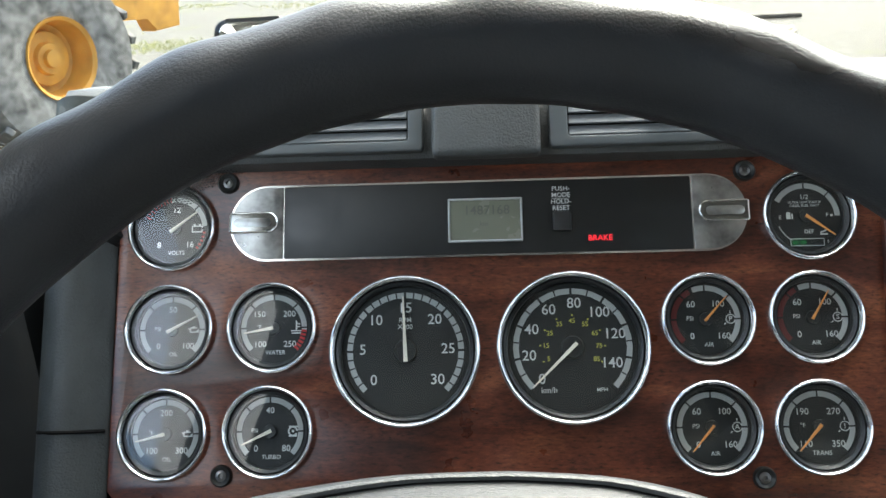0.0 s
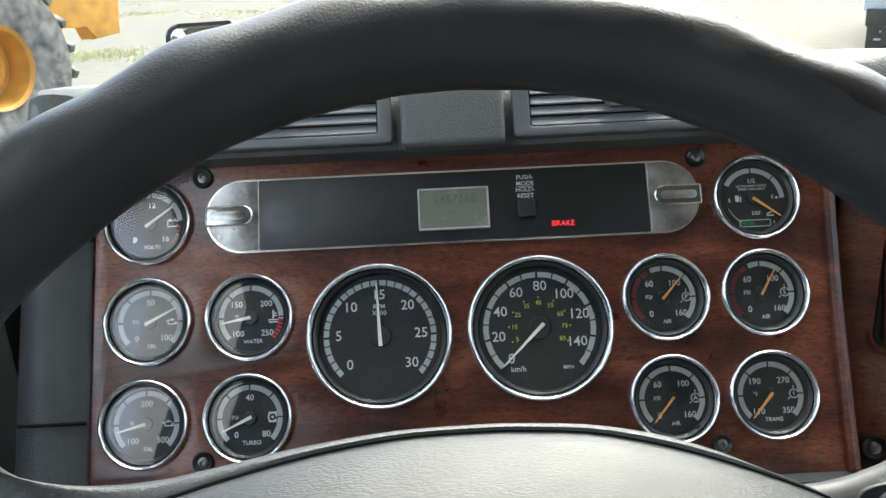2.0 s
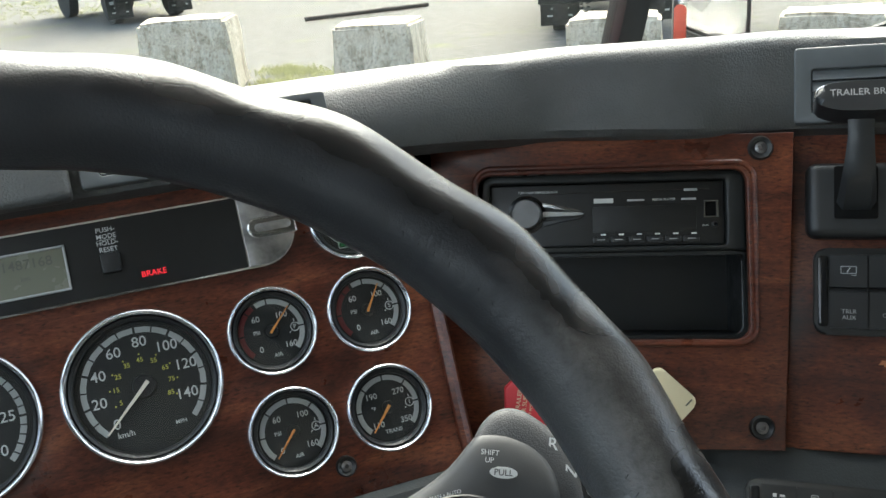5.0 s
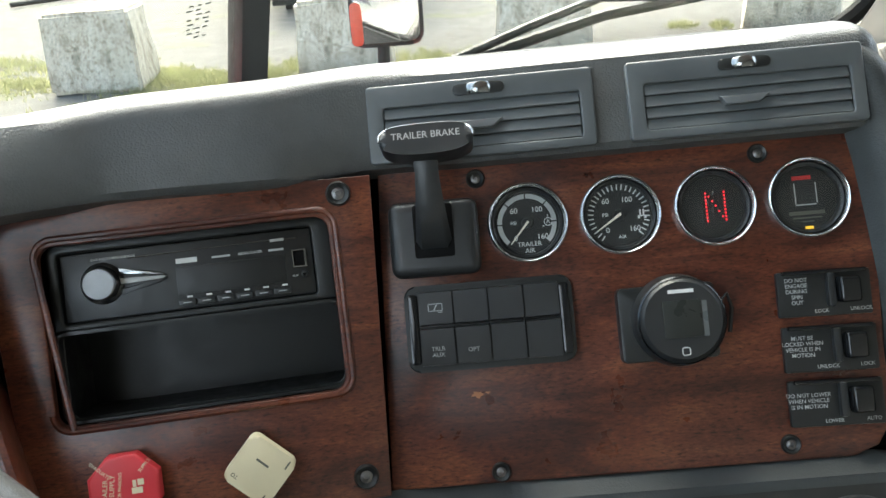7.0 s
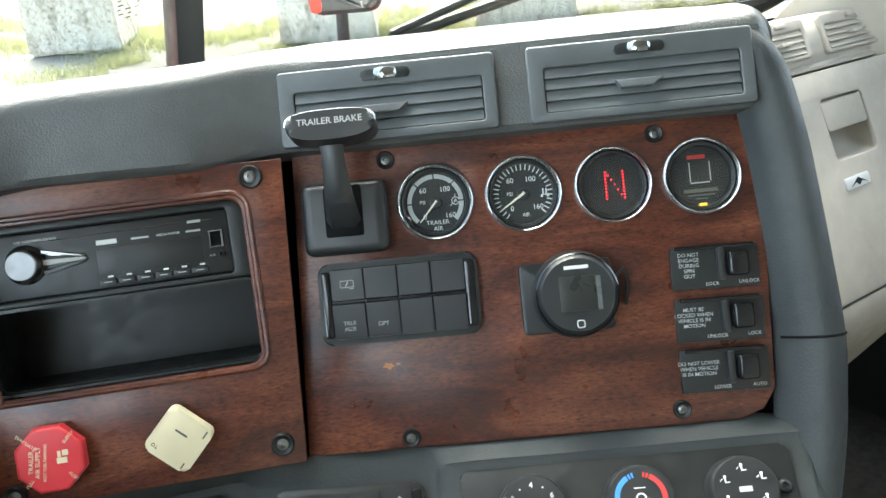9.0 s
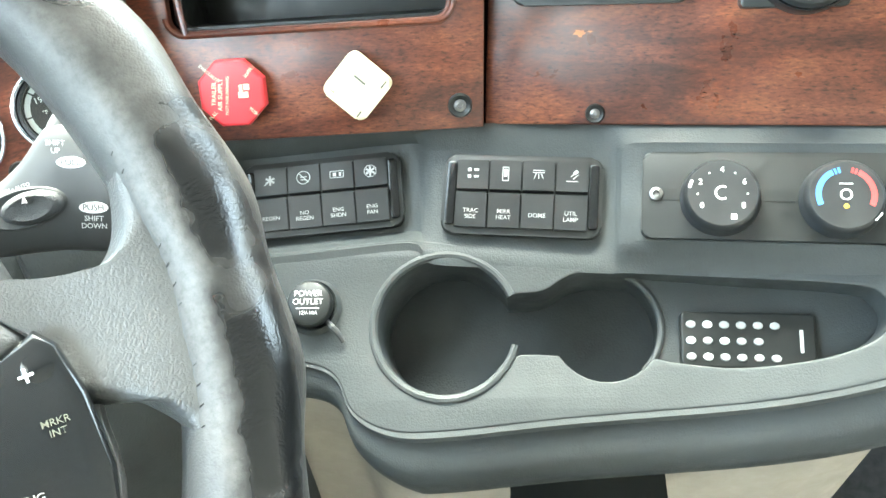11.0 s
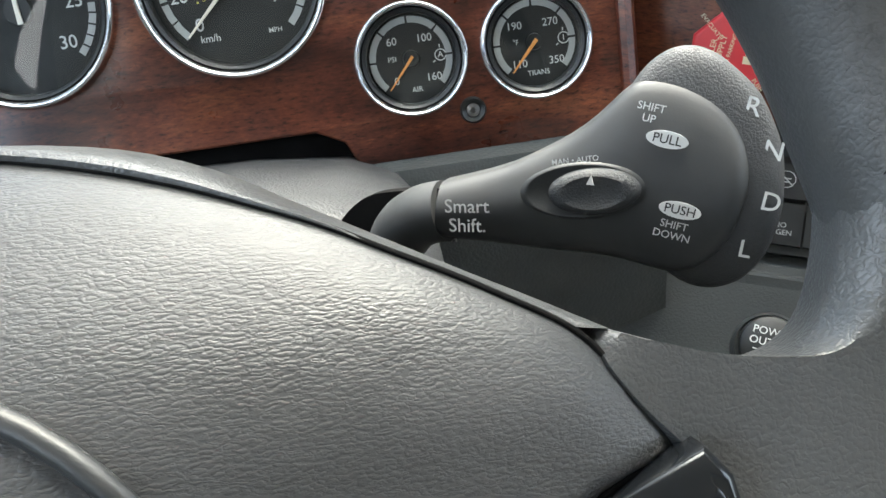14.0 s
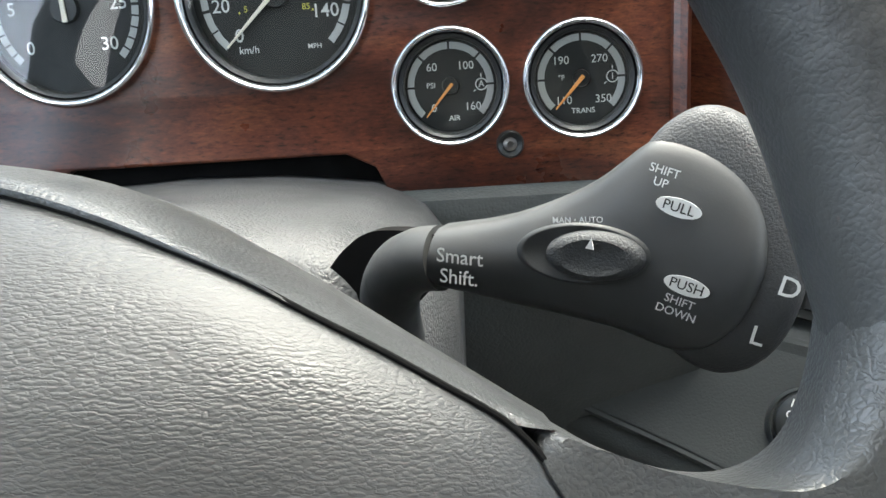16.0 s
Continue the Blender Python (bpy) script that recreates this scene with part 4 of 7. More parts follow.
part("cup_rim", tube([(0.0975 + 0.0525 * math.cos(radians(a)), -0.023 + 0.0525 * math.sin(radians(a)), 0.0002) for a in range(24, 345, 8)], 0.0030, 8), CONSOLE, console, "raised round cup holder rim", at=TR)
# rolled lip and the apron under it
rows = []
for i, (u, v) in enumerate(front):
    (ua, va), (ub, vb) = front[max(0, i - 2)], front[min(len(front) - 1, i + 2)]
    w = min(1.0, max(0.0, (u - 0.30) / 0.12))
    out = Vector((0, -1)).lerp(Vector((vb - va, ua - ub)).normalized(), w).normalized()
    thick = 0.55 + 0.45 * min(1.0, max(0.0, (u - 0.02) / 0.06))
    rows.append([TR @ Vector((u - out.x * dv * thick - 0.33 * rise(u), v - out.y * dv * thick - 0.19 * rise(u), n * thick + rise(u))) for dv, n in ((0.002, 0.0), (-0.004, 0.0005), (-0.0065, -0.003), (-0.006, -0.008), (-0.014, -0.0085), (-0.026, -0.012), (-0.036, -0.022), (-0.041, -0.038), (-0.040, -0.054), (-0.033, -0.068), (-0.022, -0.076))])
part("front_lip", sheet(rows), CONSOLE, console, "rolled grey plastic front edge")
rows = []
for u, v in front[4:]:
    a = TR @ Vector((u - 0.33 * rise(u), v - 0.020 - 0.19 * rise(u), -0.070 + rise(u)))
    rows.append([a, a + Vector((0.01, 0.03, -0.10)), a + Vector((0.02, 0.06, -0.28)), a + Vector((0.02, 0.08, -0.55))])
lower = thing_mesh("lower_dash_cover", sheet(rows), BEIGED, Matrix(), "beige plastic cover under the console", "dash cover")
lab = thing("warning_label", Matrix.Translation(TR @ Vector((0.20, -0.125, -0.10))) @ TR.to_3x3().to_4x4() @ Matrix.Rotation(radians(-22), 4, "X"), "dark label with yellow bar under the console", "label")
part("plate", outline_prism(rrect(-0.06, 0.06, -0.03, 0.03, 0.004), -0.002, 0.0, 0.0005), BLACK, lab)
bars([(-0.03, 0.022, 0.045, 0.004), (0.03, 0.008, 0.05, 0.003)], "stripe", YELLOW, lab, 0.0006)

# ---- gauges ----


def screw(m, label="recessed steel socket screw in a dark cup"):
    ob = thing("screw", m, label, "screw", "panel screws")
    part("cup", lathe([(0.0035, 0.0015), (0.0062, 0.0030), (0.0072, 0.0015), (0.0072, 0.0)], 24), BLACK, ob, "dark plastic cup")
    part("head", lathe([(0.0, 0.0012), (0.0014, 0.0012), (0.0016, 0.0028), (0.0034, 0.0022), (0.0042, 0.0005)], 6 * 4), STEEL, ob, "steel socket head")
    return ob


def gauge(m, r, label, words=(), small=(), bands=(), ticks=(), needle=None, needle_mat=None, extra=None, category="gauge", group="round gauges", hub=0.15, bezel=1.0):
    """A round gauge of bezel radius r. words: white print (text, x, y, size) in radii; bands: (from, to, material, inner, outer); ticks: (angle, inner, outer, width, material)."""
    ob = thing("gauge", m, label, category, group)
    w = 0.12 if r < 0.04 else 0.085
    prof = [(r * (1 - w) - 0.0015, -0.004), (r * (1 - w), 0.0035), (r * (1 - w * 0.90), 0.0050), (r * (1 - w * 0.72), 0.0066), (r * (1 - w * 0.48), 0.0072), (r * (1 - w * 0.24), 0.0066), (r * (1 - w * 0.07), 0.0050), (r, 0.0028), (r * 0.998, 0.0), (r * 0.97, -0.004)]
    part("bezel", lathe(prof, 72), CHROME, ob, "polished chrome bezel")
    part("inner_ring", lathe([(r * (1 - w) - 0.0008, 0.0030), (r * (1 - w) - 0.0030, 0.0010), (r * (1 - w) - 0.0035, -0.004)], 64), SATIN, ob, "black inner ring")
    dial = part("dial", lathe([(0.0, -0.0030), (r * (1 - w) - 0.001, -0.0030), (r * (1 - w), -0.006)], 64), DIAL, ob, "matt black dial")
    z = -0.0026
    if words:
        writing([(t, x * r, y * r, s * r) for t, x, y, s in words], "numerals", WHITE, dial, z, "white printed numerals")
    for mat, name, its in small:
        writing([(t, x * r, y * r, s * r) for t, x, y, s in its], "printing", mat, dial, z, name)
    for a0, a1, mat, r0, r1 in bands:
        part("scale", arc_strip(bmesh.new(), r0 * r, r1 * r, a0, a1, z), mat, dial, smooth=False)
    by_mat = {}
    for a, r0, r1, wd, mat in ticks:
        by_mat.setdefault(mat.name, (mat, []))[1].append(((r0 + r1) / 2 * r * math.cos(radians(a)), (r0 + r1) / 2 * r * math.sin(radians(a)), (r1 - r0) * r, wd * r, a))
    for mat, its in by_mat.values():
        bars(its, "ticks", mat, dial, z + 0.0002)
    if extra:
        extra(dial, r, z)
    if needle is not None:
        a, length, tail, width = needle
        bm = outline_prism([(-tail * r, -width * r), (length * r, -width * 0.35 * r), (length * r, width * 0.35 * r), (-tail * r, width * r)], 0.0, 0.0009, 0.0002, 1)
        nd = part("needle", moved(bm, Matrix.Rotation(radians(a), 4, "Z")), needle_mat or NEEDLE, ob, "slim pointer", at=Matrix.Translation((0, 0, -0.0008)))
        part("hub", lathe([(0.0, 0.0004), (hub * r * 0.9, 0.0004), (hub * r, -0.0020)], 28), SATIN, nd, "black pointer hub", at=Matrix.Translation((0, 0, -0.0006)))
    glass = part("lens", lathe([(0.0, 0.0026), (r * 0.5, 0.0024), (r * (1 - w) - 0.0005, 0.0018)], 48), LENS, ob, "clear glass lens")
    glass.visible_shadow = False
    return ob


def seven(fr, to):
    return [(fr + (to - fr) * k / 6.0, 0.60, 0.745, 0.035, DIAL) for k in range(7)]


G0, G1 = 225, -45
Rg = 0.0306


def icon_can(dial, r, z):
    t = 0.024 * r
    bars([(0.50 * r, -0.055 * r, 0.20 * r, t), (0.405 * r, -0.01 * r, t, 0.10 * r), (0.48 * r, 0.035 * r, 0.15 * r, t), (0.48 * r, 0.060 * r, 0.06 * r, t), (0.625 * r, 0.015 * r, 0.16 * r, t, 28), (0.575 * r, -0.025 * r, 0.09 * r, t, 40), (0.375 * r, 0.015 * r, 0.05 * r, t, -30), (0.71 * r, 0.0, t, t)], "symbol", WHITE, dial, z, "white oil can symbol")


def icon_box(dial, r, z):
    bars([(0.50 * r, 0.06 * r, 0.22 * r, 0.025 * r), (0.50 * r, -0.07 * r, 0.22 * r, 0.025 * r), (0.39 * r, 0, 0.025 * r, 0.14 * r), (0.61 * r, 0, 0.025 * r, 0.14 * r), (0.44 * r, 0.09 * r, 0.05 * r, 0.04 * r), (0.56 * r, 0.09 * r, 0.05 * r, 0.04 * r)], "symbol", WHITE, dial, z, "white battery symbol")


def icon_temp(dial, r, z):
    bars([(0.50 * r, 0.05 * r, 0.035 * r, 0.2 * r), (0.54 * r, 0.08 * r, 0.08 * r, 0.025 * r), (0.54 * r, 0.02 * r, 0.08 * r, 0.025 * r), (0.50 * r, -0.07 * r, 0.24 * r, 0.025 * r), (0.50 * r, -0.12 * r, 0.2 * r, 0.025 * r)], "symbol", WHITE, dial, z, "white temperature symbol")


def icon_turbo(dial, r, z):
    bm = arc_strip(bmesh.new(), 0.075 * r, 0.11 * r, 0, 330, z, 20)
    for v in bm.verts:
        v.co.x += 0.50 * r
    part("symbol", bm, WHITE, dial, "white turbo symbol", smooth=False)
    bars([(0.52 * r, 0.10 * r, 0.22 * r, 0.03 * r), (0.50 * r, -0.10 * r, 0.18 * r, 0.03 * r), (0.50 * r, 0, 0.05 * r, 0.05 * r)], "symbol", WHITE, dial, z)


def icon_ring(letter):
    def draw(dial, r, z):
        bm = arc_strip(bmesh.new(), 0.085 * r, 0.105 * r, 0, 360, z, 24)
        for v in bm.verts:
            v.co.x += 0.52 * r
        part("symbol", bm, WHITE, dial, "white ring symbol", smooth=False)
        writing([(letter, 0.52 * r, 0, 0.15 * r)], "symbol", WHITE, dial, z)
        bars([(0.40 * r, -0.10 * r, 0.05 * r, 0.02 * r, 40), (0.64 * r, -0.10 * r, 0.05 * r, 0.02 * r, -40), (0.52 * r, 0.15 * r, 0.02 * r, 0.06 * r)], "symbol", WHITE, dial, z)
    return draw


def two(lo, hi, unit, name, n=0.188):
    return [(lo, -0.30, -0.36, n), (hi, 0.36, -0.36, n), (unit, -0.33, 0.02, 0.128), (name, 0.04, -0.54, 0.128)]


full = [(G0, G1, BAND, 0.615, 0.73)]
red_left = [(G0, 118, plain("faded_red_marking", (0.13, 0.02, 0.02), 0.6, grain=0.0), 0.615, 0.73), (112, G1, BAND, 0.615, 0.73)]


def dash_gauge(u, v, *a, **k):
    return gauge(off(CL, u, v, 0.0), Rg, *a, **k)


dash_gauge(-0.2135, 0.0692, "voltmeter with black dial and chrome bezel", [("8", -0.36, -0.36, 0.188), ("16", 0.34, -0.36, 0.188), ("12", 0.02, 0.44, 0.188), ("VOLTS", 0.04, -0.54, 0.128)],
           bands=[(100, 5, BAND, 0.615, 0.73)], ticks=seven(G0, G1) + [(100 + 7 * k, 0.62, 0.74, 0.03, REDM) for k in range(9)] + [(-8 - 8 * k, 0.64, 0.70, 0.04, REDM) for k in range(5)], needle=(36, 0.64, 0.12, 0.04), extra=icon_box)
dash_gauge(-0.2130, 0.0, "oil pressure gauge with black dial and chrome bezel", two("0", "100", "PSI", "OIL") + [("50", 0.0, 0.44, 0.188)], bands=full, ticks=seven(G0, G1), needle=(27, 0.66, 0.12, 0.04), extra=icon_can)
dash_gauge(-0.2150, -0.0688, "oil temperature gauge with black dial and chrome bezel", two("100", "300", "°F", "OIL") + [("200", 0.0, 0.44, 0.188)], bands=full, ticks=seven(G0, G1), needle=(194, 0.66, 0.0, 0.04), extra=icon_can)
dash_gauge(-0.1435, 0.0, "water temperature gauge with black dial and chrome bezel", two("100", "250", "°F", "WATER") + [("150", -0.33, 0.30, 0.188), ("200", 0.34, 0.30, 0.188)],
           bands=[(G0, -5, BAND, 0.615, 0.73)], ticks=seven(G0, G1) + [(-6 - 7 * k, 0.615, 0.73, 0.05, REDM) for k in range(6)], needle=(190, 0.66, 0.0, 0.04), extra=icon_temp)
dash_gauge(-0.1450, -0.0680, "turbo pressure gauge with black dial and chrome bezel", two("0", "80", "PSI", "TURBO") + [("40", 0.0, 0.44, 0.188)], bands=full, ticks=seven(G0, G1), needle=(205, 0.66, 0.05, 0.04), extra=icon_turbo)


def air_gauge(m, letter, name, angle, label, mat, bands, lines=None):
    words = two("0", "160", "PSI", name) + [("60", -0.30, 0.32, 0.188), ("100", 0.27, 0.32, 0.188)]
    if lines:
        words = words[:3] + words[4:] + lines
    return gauge(m, Rg, label, words, bands=bands, ticks=seven(G0, G1), needle=(angle, 0.66, 0.05, 0.028), needle_mat=mat, extra=icon_ring(letter))


air_gauge(off(CL, 0.1420, 0.0), "P", "AIR", 47, "primary air pressure gauge with orange pointer", ORANGE, red_left)
air_gauge(off(CL, 0.2103, 0.0), "S", "AIR", 58, "secondary air pressure gauge with orange pointer", ORANGE, red_left)
air_gauge(off(CL, 0.1415, -0.0690), "A", "AIR", 229, "application air pressure gauge with orange pointer", ORANGE, full)
gauge(off(CL, 0.2085, -0.0693), Rg, "transmission temperature gauge with orange pointer", [("190", -0.33, 0.30, 0.188), ("270", 0.31, 0.30, 0.188), ("110", -0.30, -0.36, 0.188), ("350", 0.36, -0.36, 0.188), ("°F", -0.33, 0.02, 0.128), ("TRANS", 0.02, -0.54, 0.128)],
      bands=full, ticks=seven(G0, G1), needle=(228, 0.66, 0.05, 0.035), needle_mat=ORANGE, extra=icon_ring("I"))


def fuel_extra(dial, r, z):
    bars([(-0.36 * r, 0.02 * r, 0.09 * r, 0.15 * r), (-0.28 * r, 0.0, 0.03 * r, 0.12 * r), (0.55 * r, 0.01 * r, 0.05 * r, 0.05 * r), (0.35 * r, -0.34 * r, 0.14 * r, 0.03 * r, 20), (0.36 * r, -0.40 * r, 0.16 * r, 0.03 * r)], "symbol", WHITE, dial, z, "white fuel pump symbol")
    bars([(0.0, -0.495 * r, 0.70 * r, 0.018 * r), (0.0, -0.645 * r, 0.70 * r, 0.018 * r), (-0.35 * r, -0.57 * r, 0.018 * r, 0.15 * r), (0.35 * r, -0.57 * r, 0.018 * r, 0.15 * r)], "level_frame", BAND, dial, z)
    bars([(-0.26 * r, -0.57 * r, 0.13 * r, 0.10 * r), (-0.09 * r, -0.57 * r, 0.13 * r, 0.10 * r)], "level_lamp", GREENLED, dial, z, "green level lamps")
    part("scale", arc_strip(bmesh.new(), 0.60 * r, 0.62 * r, 200, 240, z), BAND, dial, smooth=False)


gauge(off(CL, 0.2113, 0.0668), Rg, "fuel gauge with green level bar and orange pointer", [("1/2", 0.0, 0.42, 0.15), ("E", -0.54, -0.02, 0.12), ("F", 0.46, 0.02, 0.12), ("DEF", 0.05, -0.34, 0.12), ("F", 0.44, -0.57, 0.10)],
      [(WHITE, "small white print", [("ULTRA LOW SULFUR\nDIESEL FUEL ONLY", 0.0, 0.27, 0.075)])], [(150, 0, BAND, 0.615, 0.73)], [(90, 0.60, 0.745, 0.035, DIAL), (45, 0.60, 0.745, 0.03, DIAL)], (-37, 0.72, 0.02, 0.035), ORANGE, fuel_extra)

RB = 0.0503


def big_ring(a0, a1, n, longs, r0=0.70, r1=0.775):
    return [(a0 + (a1 - a0) * k / n, r0 - (0.03 if k % longs == 0 else 0), r1 + 0.01, 0.03 if k % longs == 0 else 0.018, DIAL) for k in range(n + 1)]


def polar(items, r, a0, a1):
    n = len(items) - 1
    return [(t, r * math.cos(radians(a0 + (a1 - a0) * k / n)), r * math.sin(radians(a0 + (a1 - a0) * k / n)), 0.19) for k, t in enumerate(items)]


gauge(off(CL, -0.0550, -0.0170), RB, "large rev counter with black dial and chrome bezel", polar(["0", "5", "10", "15", "20", "25", "30"], 0.565, 222, -42),
      [(WHITE, "white unit", [("RPM\nX100", 0.0, 0.36, 0.09)])], [(225, -45, BAND, 0.70, 0.775)], big_ring(225, -45, 30, 5), (92, 0.72, 0.14, 0.028), None, None, "rev counter", "large gauges", 0.155)
mph = ["5", "15", "25", "35", "45", "55", "65", "75", "85"]
gauge(off(CL, 0.0550, -0.0166), RB, "large speedometer with black dial and chrome bezel", polar(["0", "20", "40", "60", "80", "100", "120", "140"], 0.575, 225, -18)[:-1] + [("140", 0.50, -0.21, 0.19), ("km/h", -0.32, -0.55, 0.105)],
      [(YELLOW, "yellow inner scale", [(t, 0.345 * math.cos(radians(205 - 29 * k)), 0.345 * math.sin(radians(205 - 29 * k)), 0.088) for k, t in enumerate(mph)]), (WHITE, "white unit", [("MPH", 0.36, -0.55, 0.072)])],
      [(225, -45, BAND, 0.70, 0.775)], big_ring(225, -45, 16, 2) + [(205 - 29 * k, 0.41, 0.43, 0.02, YELLOW) for k in range(9)], (224, 0.74, 0.08, 0.026), None, None, "speedometer", "large gauges", 0.155)

for u, v in ((-0.1752, 0.0992), (0.1721, 0.0976), (-0.1751, -0.0957), (0.1705, -0.1002)):
    screw(off(CL, u, v, 0.002))

# ---- warning lamp and odometer strip ----


def display_strip():
    ob = thing("warning_display", off(CL, 0, 0, 0.002), "black warning lamp strip with odometer between worn chrome ends", "instrument display")
    y0, y1 = 0.0440, 0.0958
    part("body", outline_prism(rrect(-0.1725, 0.1715, y0, y1, 0.0255, 10), 0.0, 0.0035, 0.0012), CHROME, ob, "thin chrome surround")
    part("face", outline_prism(rrect(-0.1355, 0.1355, y0 + 0.0014, y1 - 0.0014, 0.0008, 1), 0.0030, 0.0042, 0.0004), SMOKED, ob, "smoked black face")
    for s in (-1, 1):
        pts = rrect(-0.1712, -0.1362, y0 + 0.0014, y1 - 0.0014, (0.0240, 0, 0, 0.0240), 10)
        part("end_plate", outline_prism([(s * abs(x), y) for x, y in pts][::1 if s < 0 else -1], 0.0030, 0.0043, 0.0006), ENDPLATE, ob, "scratched chrome end plate")
        slot = rrect(-0.1722, -0.1400, 0.0640, 0.0772, (0.001, 0.0066, 0.0066, 0.001), 8)
        slot = [(s * abs(x), y) for x, y in slot][::1 if s < 0 else -1]
        grip = part("finger_slot", outline_prism(slot, 0.0040, 0.0048, 0.0004, 2), BRUSHED, ob, "dull chrome finger grip")
        part("slot_edge", tube([(x, y, 0.0050) for x, y in slot + slot[:1]], 0.0006, 8, False), CHROME, grip, "bright rounded edge")
        part("slot_floor", outline_prism(rrect(s * 0.157 - 0.0125, s * 0.157 + 0.0125, 0.0676, 0.0736, 0.0029, 5), 0.0044, 0.0052, 0.0003), ENDPLATE, grip, "scratched grip floor")
    part("lcd_frame", merge(*(box(*b, 0.004, 0.0062, 0.0005, 1) for b in ((-0.0248, 0.0246, 0.0533, 0.0547), (-0.0248, 0.0246, 0.0815, 0.0829), (-0.0248, -0.0234, 0.0540, 0.0822), (0.0232, 0.0246, 0.0540, 0.0822)))), BAND, ob, "grey frame of the odometer")
    lcd = part("lcd", box(-0.0236, 0.0234, 0.0545, 0.0817, 0.0040, 0.0050), LCDM, ob, "dim grey-green liquid crystal display")
    writing([("1487168", 0.001, 0.0745, 0.0088)], "digits", LCDT, lcd, 0.0052, "faint dark digits")
    writing([("km", -0.001, 0.0655, 0.0045)], "unit", LCDT, lcd, 0.0052)
    part("button", box(0.0445, 0.0565, 0.0592, 0.0722, 0.004, 0.0082, 0.0012), SATIN, ob, "square black push button")
    writing([("PUSH-\nMODE\nHOLD-\nRESET", 0.0504, 0.0815, 0.0044)], "printing", WHITE, ob, 0.0044, "small white print")
    bars([(0.0504, 0.0815, 0.0115, 0.0003)], "rule", WHITE, ob, 0.0044)
    writing([("BRAKE", 0.0752, 0.0542, 0.0054)], "brake_lamp", REDLED, ob, 0.0044, "lit red warning word")
    return ob


display_strip()

# ---- vents over the cluster ----


def vent_bank(m, x0, x1, y0, y1, n, label, tab=True, tilt=28, thumb=True, tone=VENTM):
    ob = thing("air_vent", m, label, "air vent", "dash air vents")
    a, b = y0 + 0.007, y1 - (0.017 if thumb else 0.006)
    part_mesh("frame", plate_mesh("frame", rrect(x0, x1, y0, y1, 0.003, 3), [rrect(x0 + 0.012, x1 - 0.010, a, b, 0.002, 2)], -0.002, 0.0056, 0.0014), VENTM, ob, "dark plastic frame")
    # a shallow dark sheet paints the shade of the duct's depth
    part("shaft", box(x0 + 0.011, x1 - 0.009, a - 0.001, b + 0.001, -0.0010, 0.0006), DARK, ob, "dark sheet for the shade of the air duct")
    for k in range(n):
        y = a + (b - a) * (k + 0.5) / n
        blade = moved(box(x0 + 0.0125, x1 - 0.0105, -(b - a) / n * 0.505, (b - a) / n * 0.505, -0.0008, 0.0008, 0.0004, 1), Matrix.Translation((0, y, 0.0030)) @ Matrix.Rotation(radians(-tilt), 4, "X"))
        part("blade", blade, tone, ob, "slanted plastic blade")
    if tab:
        xm, ym = (x0 + x1) / 2, (a + b) / 2
        part("tab", outline_prism([(xm - 0.016, ym - 0.0040), (xm + 0.008, ym - 0.0040), (xm + 0.016, ym + 0.0022), (xm - 0.020, ym + 0.0022)], 0.002, 0.0085, 0.0012, 3), VENTL, ob, "light grey blade tab")
        if thumb:
            part("dial_well", outline_prism(rrect(xm - 0.019, xm + 0.019, y1 - 0.0125, y1 - 0.0045, 0.0039, 6), 0.005, 0.0074, 0.0005), BLACK, ob, "recess of the thumb wheel")
            part("thumb_wheel", moved(lathe([(0.0, -0.004), (0.0105, -0.004), (0.0115, -0.002), (0.0115, 0.002), (0.0105, 0.004), (0.0, 0.004)], 28), Matrix.Translation((xm, y1 - 0.0085, 0.0005)) @ Matrix.Rotation(radians(90), 4, "X")), BRUSHED, ob, "silver thumb wheel")
    return ob


vc = off(CL, 0, 0, 0.0215)
vent_bank(vc, -0.205, -0.0395, 0.1115, 0.1545, 4, "grey blade air vent over the cluster", True, 26, False, VENTL)
vent_bank(vc, 0.0430, 0.209, 0.1115, 0.1545, 4, "grey blade air vent over the cluster", True, 26, False, VENTL)
bm = box(-0.0335, 0.0370, 0.106, 0.158, -0.004, 0.0125, 0.005, 4)
thing_mesh("vent_pad", bm, PAD, vc, "grained dark grey pad between the air vents", "dash pad")
ve = off(RI, 0, 0, 0.0192)
vent_bank(ve, -0.1800, -0.0140, 0.1210, 0.1790, 4, "dark blade air vent over the trailer gauges", tilt=17)
vent_bank(ve, 0.0105, 0.1800, 0.1210, 0.1790, 4, "dark blade air vent at the end of the dash", tilt=17)

# ---- gauges of the right-hand panel ----
air_gauge(off(RI, -0.0690, 0.0712), "A", "", 229, "trailer air gauge with white pointer", NEEDLE, full, [("TRAILER\nAIR", 0.02, -0.60, 0.16)])
gauge(off(RI, 0.0, 0.0712), Rg, "axle air gauge with white ticks and pointer", two("0", "160", "PSI", "AIR") + [("60", -0.30, 0.36, 0.188), ("100", 0.22, 0.36, 0.188)], ticks=[(232 - 9.5 * k, 0.62, 0.76, 0.03, WHITE) for k in range(30)], needle=(213, 0.66, 0.05, 0.035),
      extra=lambda d, r, z: bars([(0.52 * r, 0.02 * r, 0.04 * r, 0.16 * r), (0.60 * r, 0.02 * r, 0.04 * r, 0.16 * r), (0.56 * r, -0.06 * r, 0.2 * r, 0.03 * r), (0.48 * r, -0.1 * r, 0.06 * r, 0.05 * r), (0.64 * r, -0.1 * r, 0.06 * r, 0.05 * r)], "symbol", WHITE, d, z, "white axle symbol"))


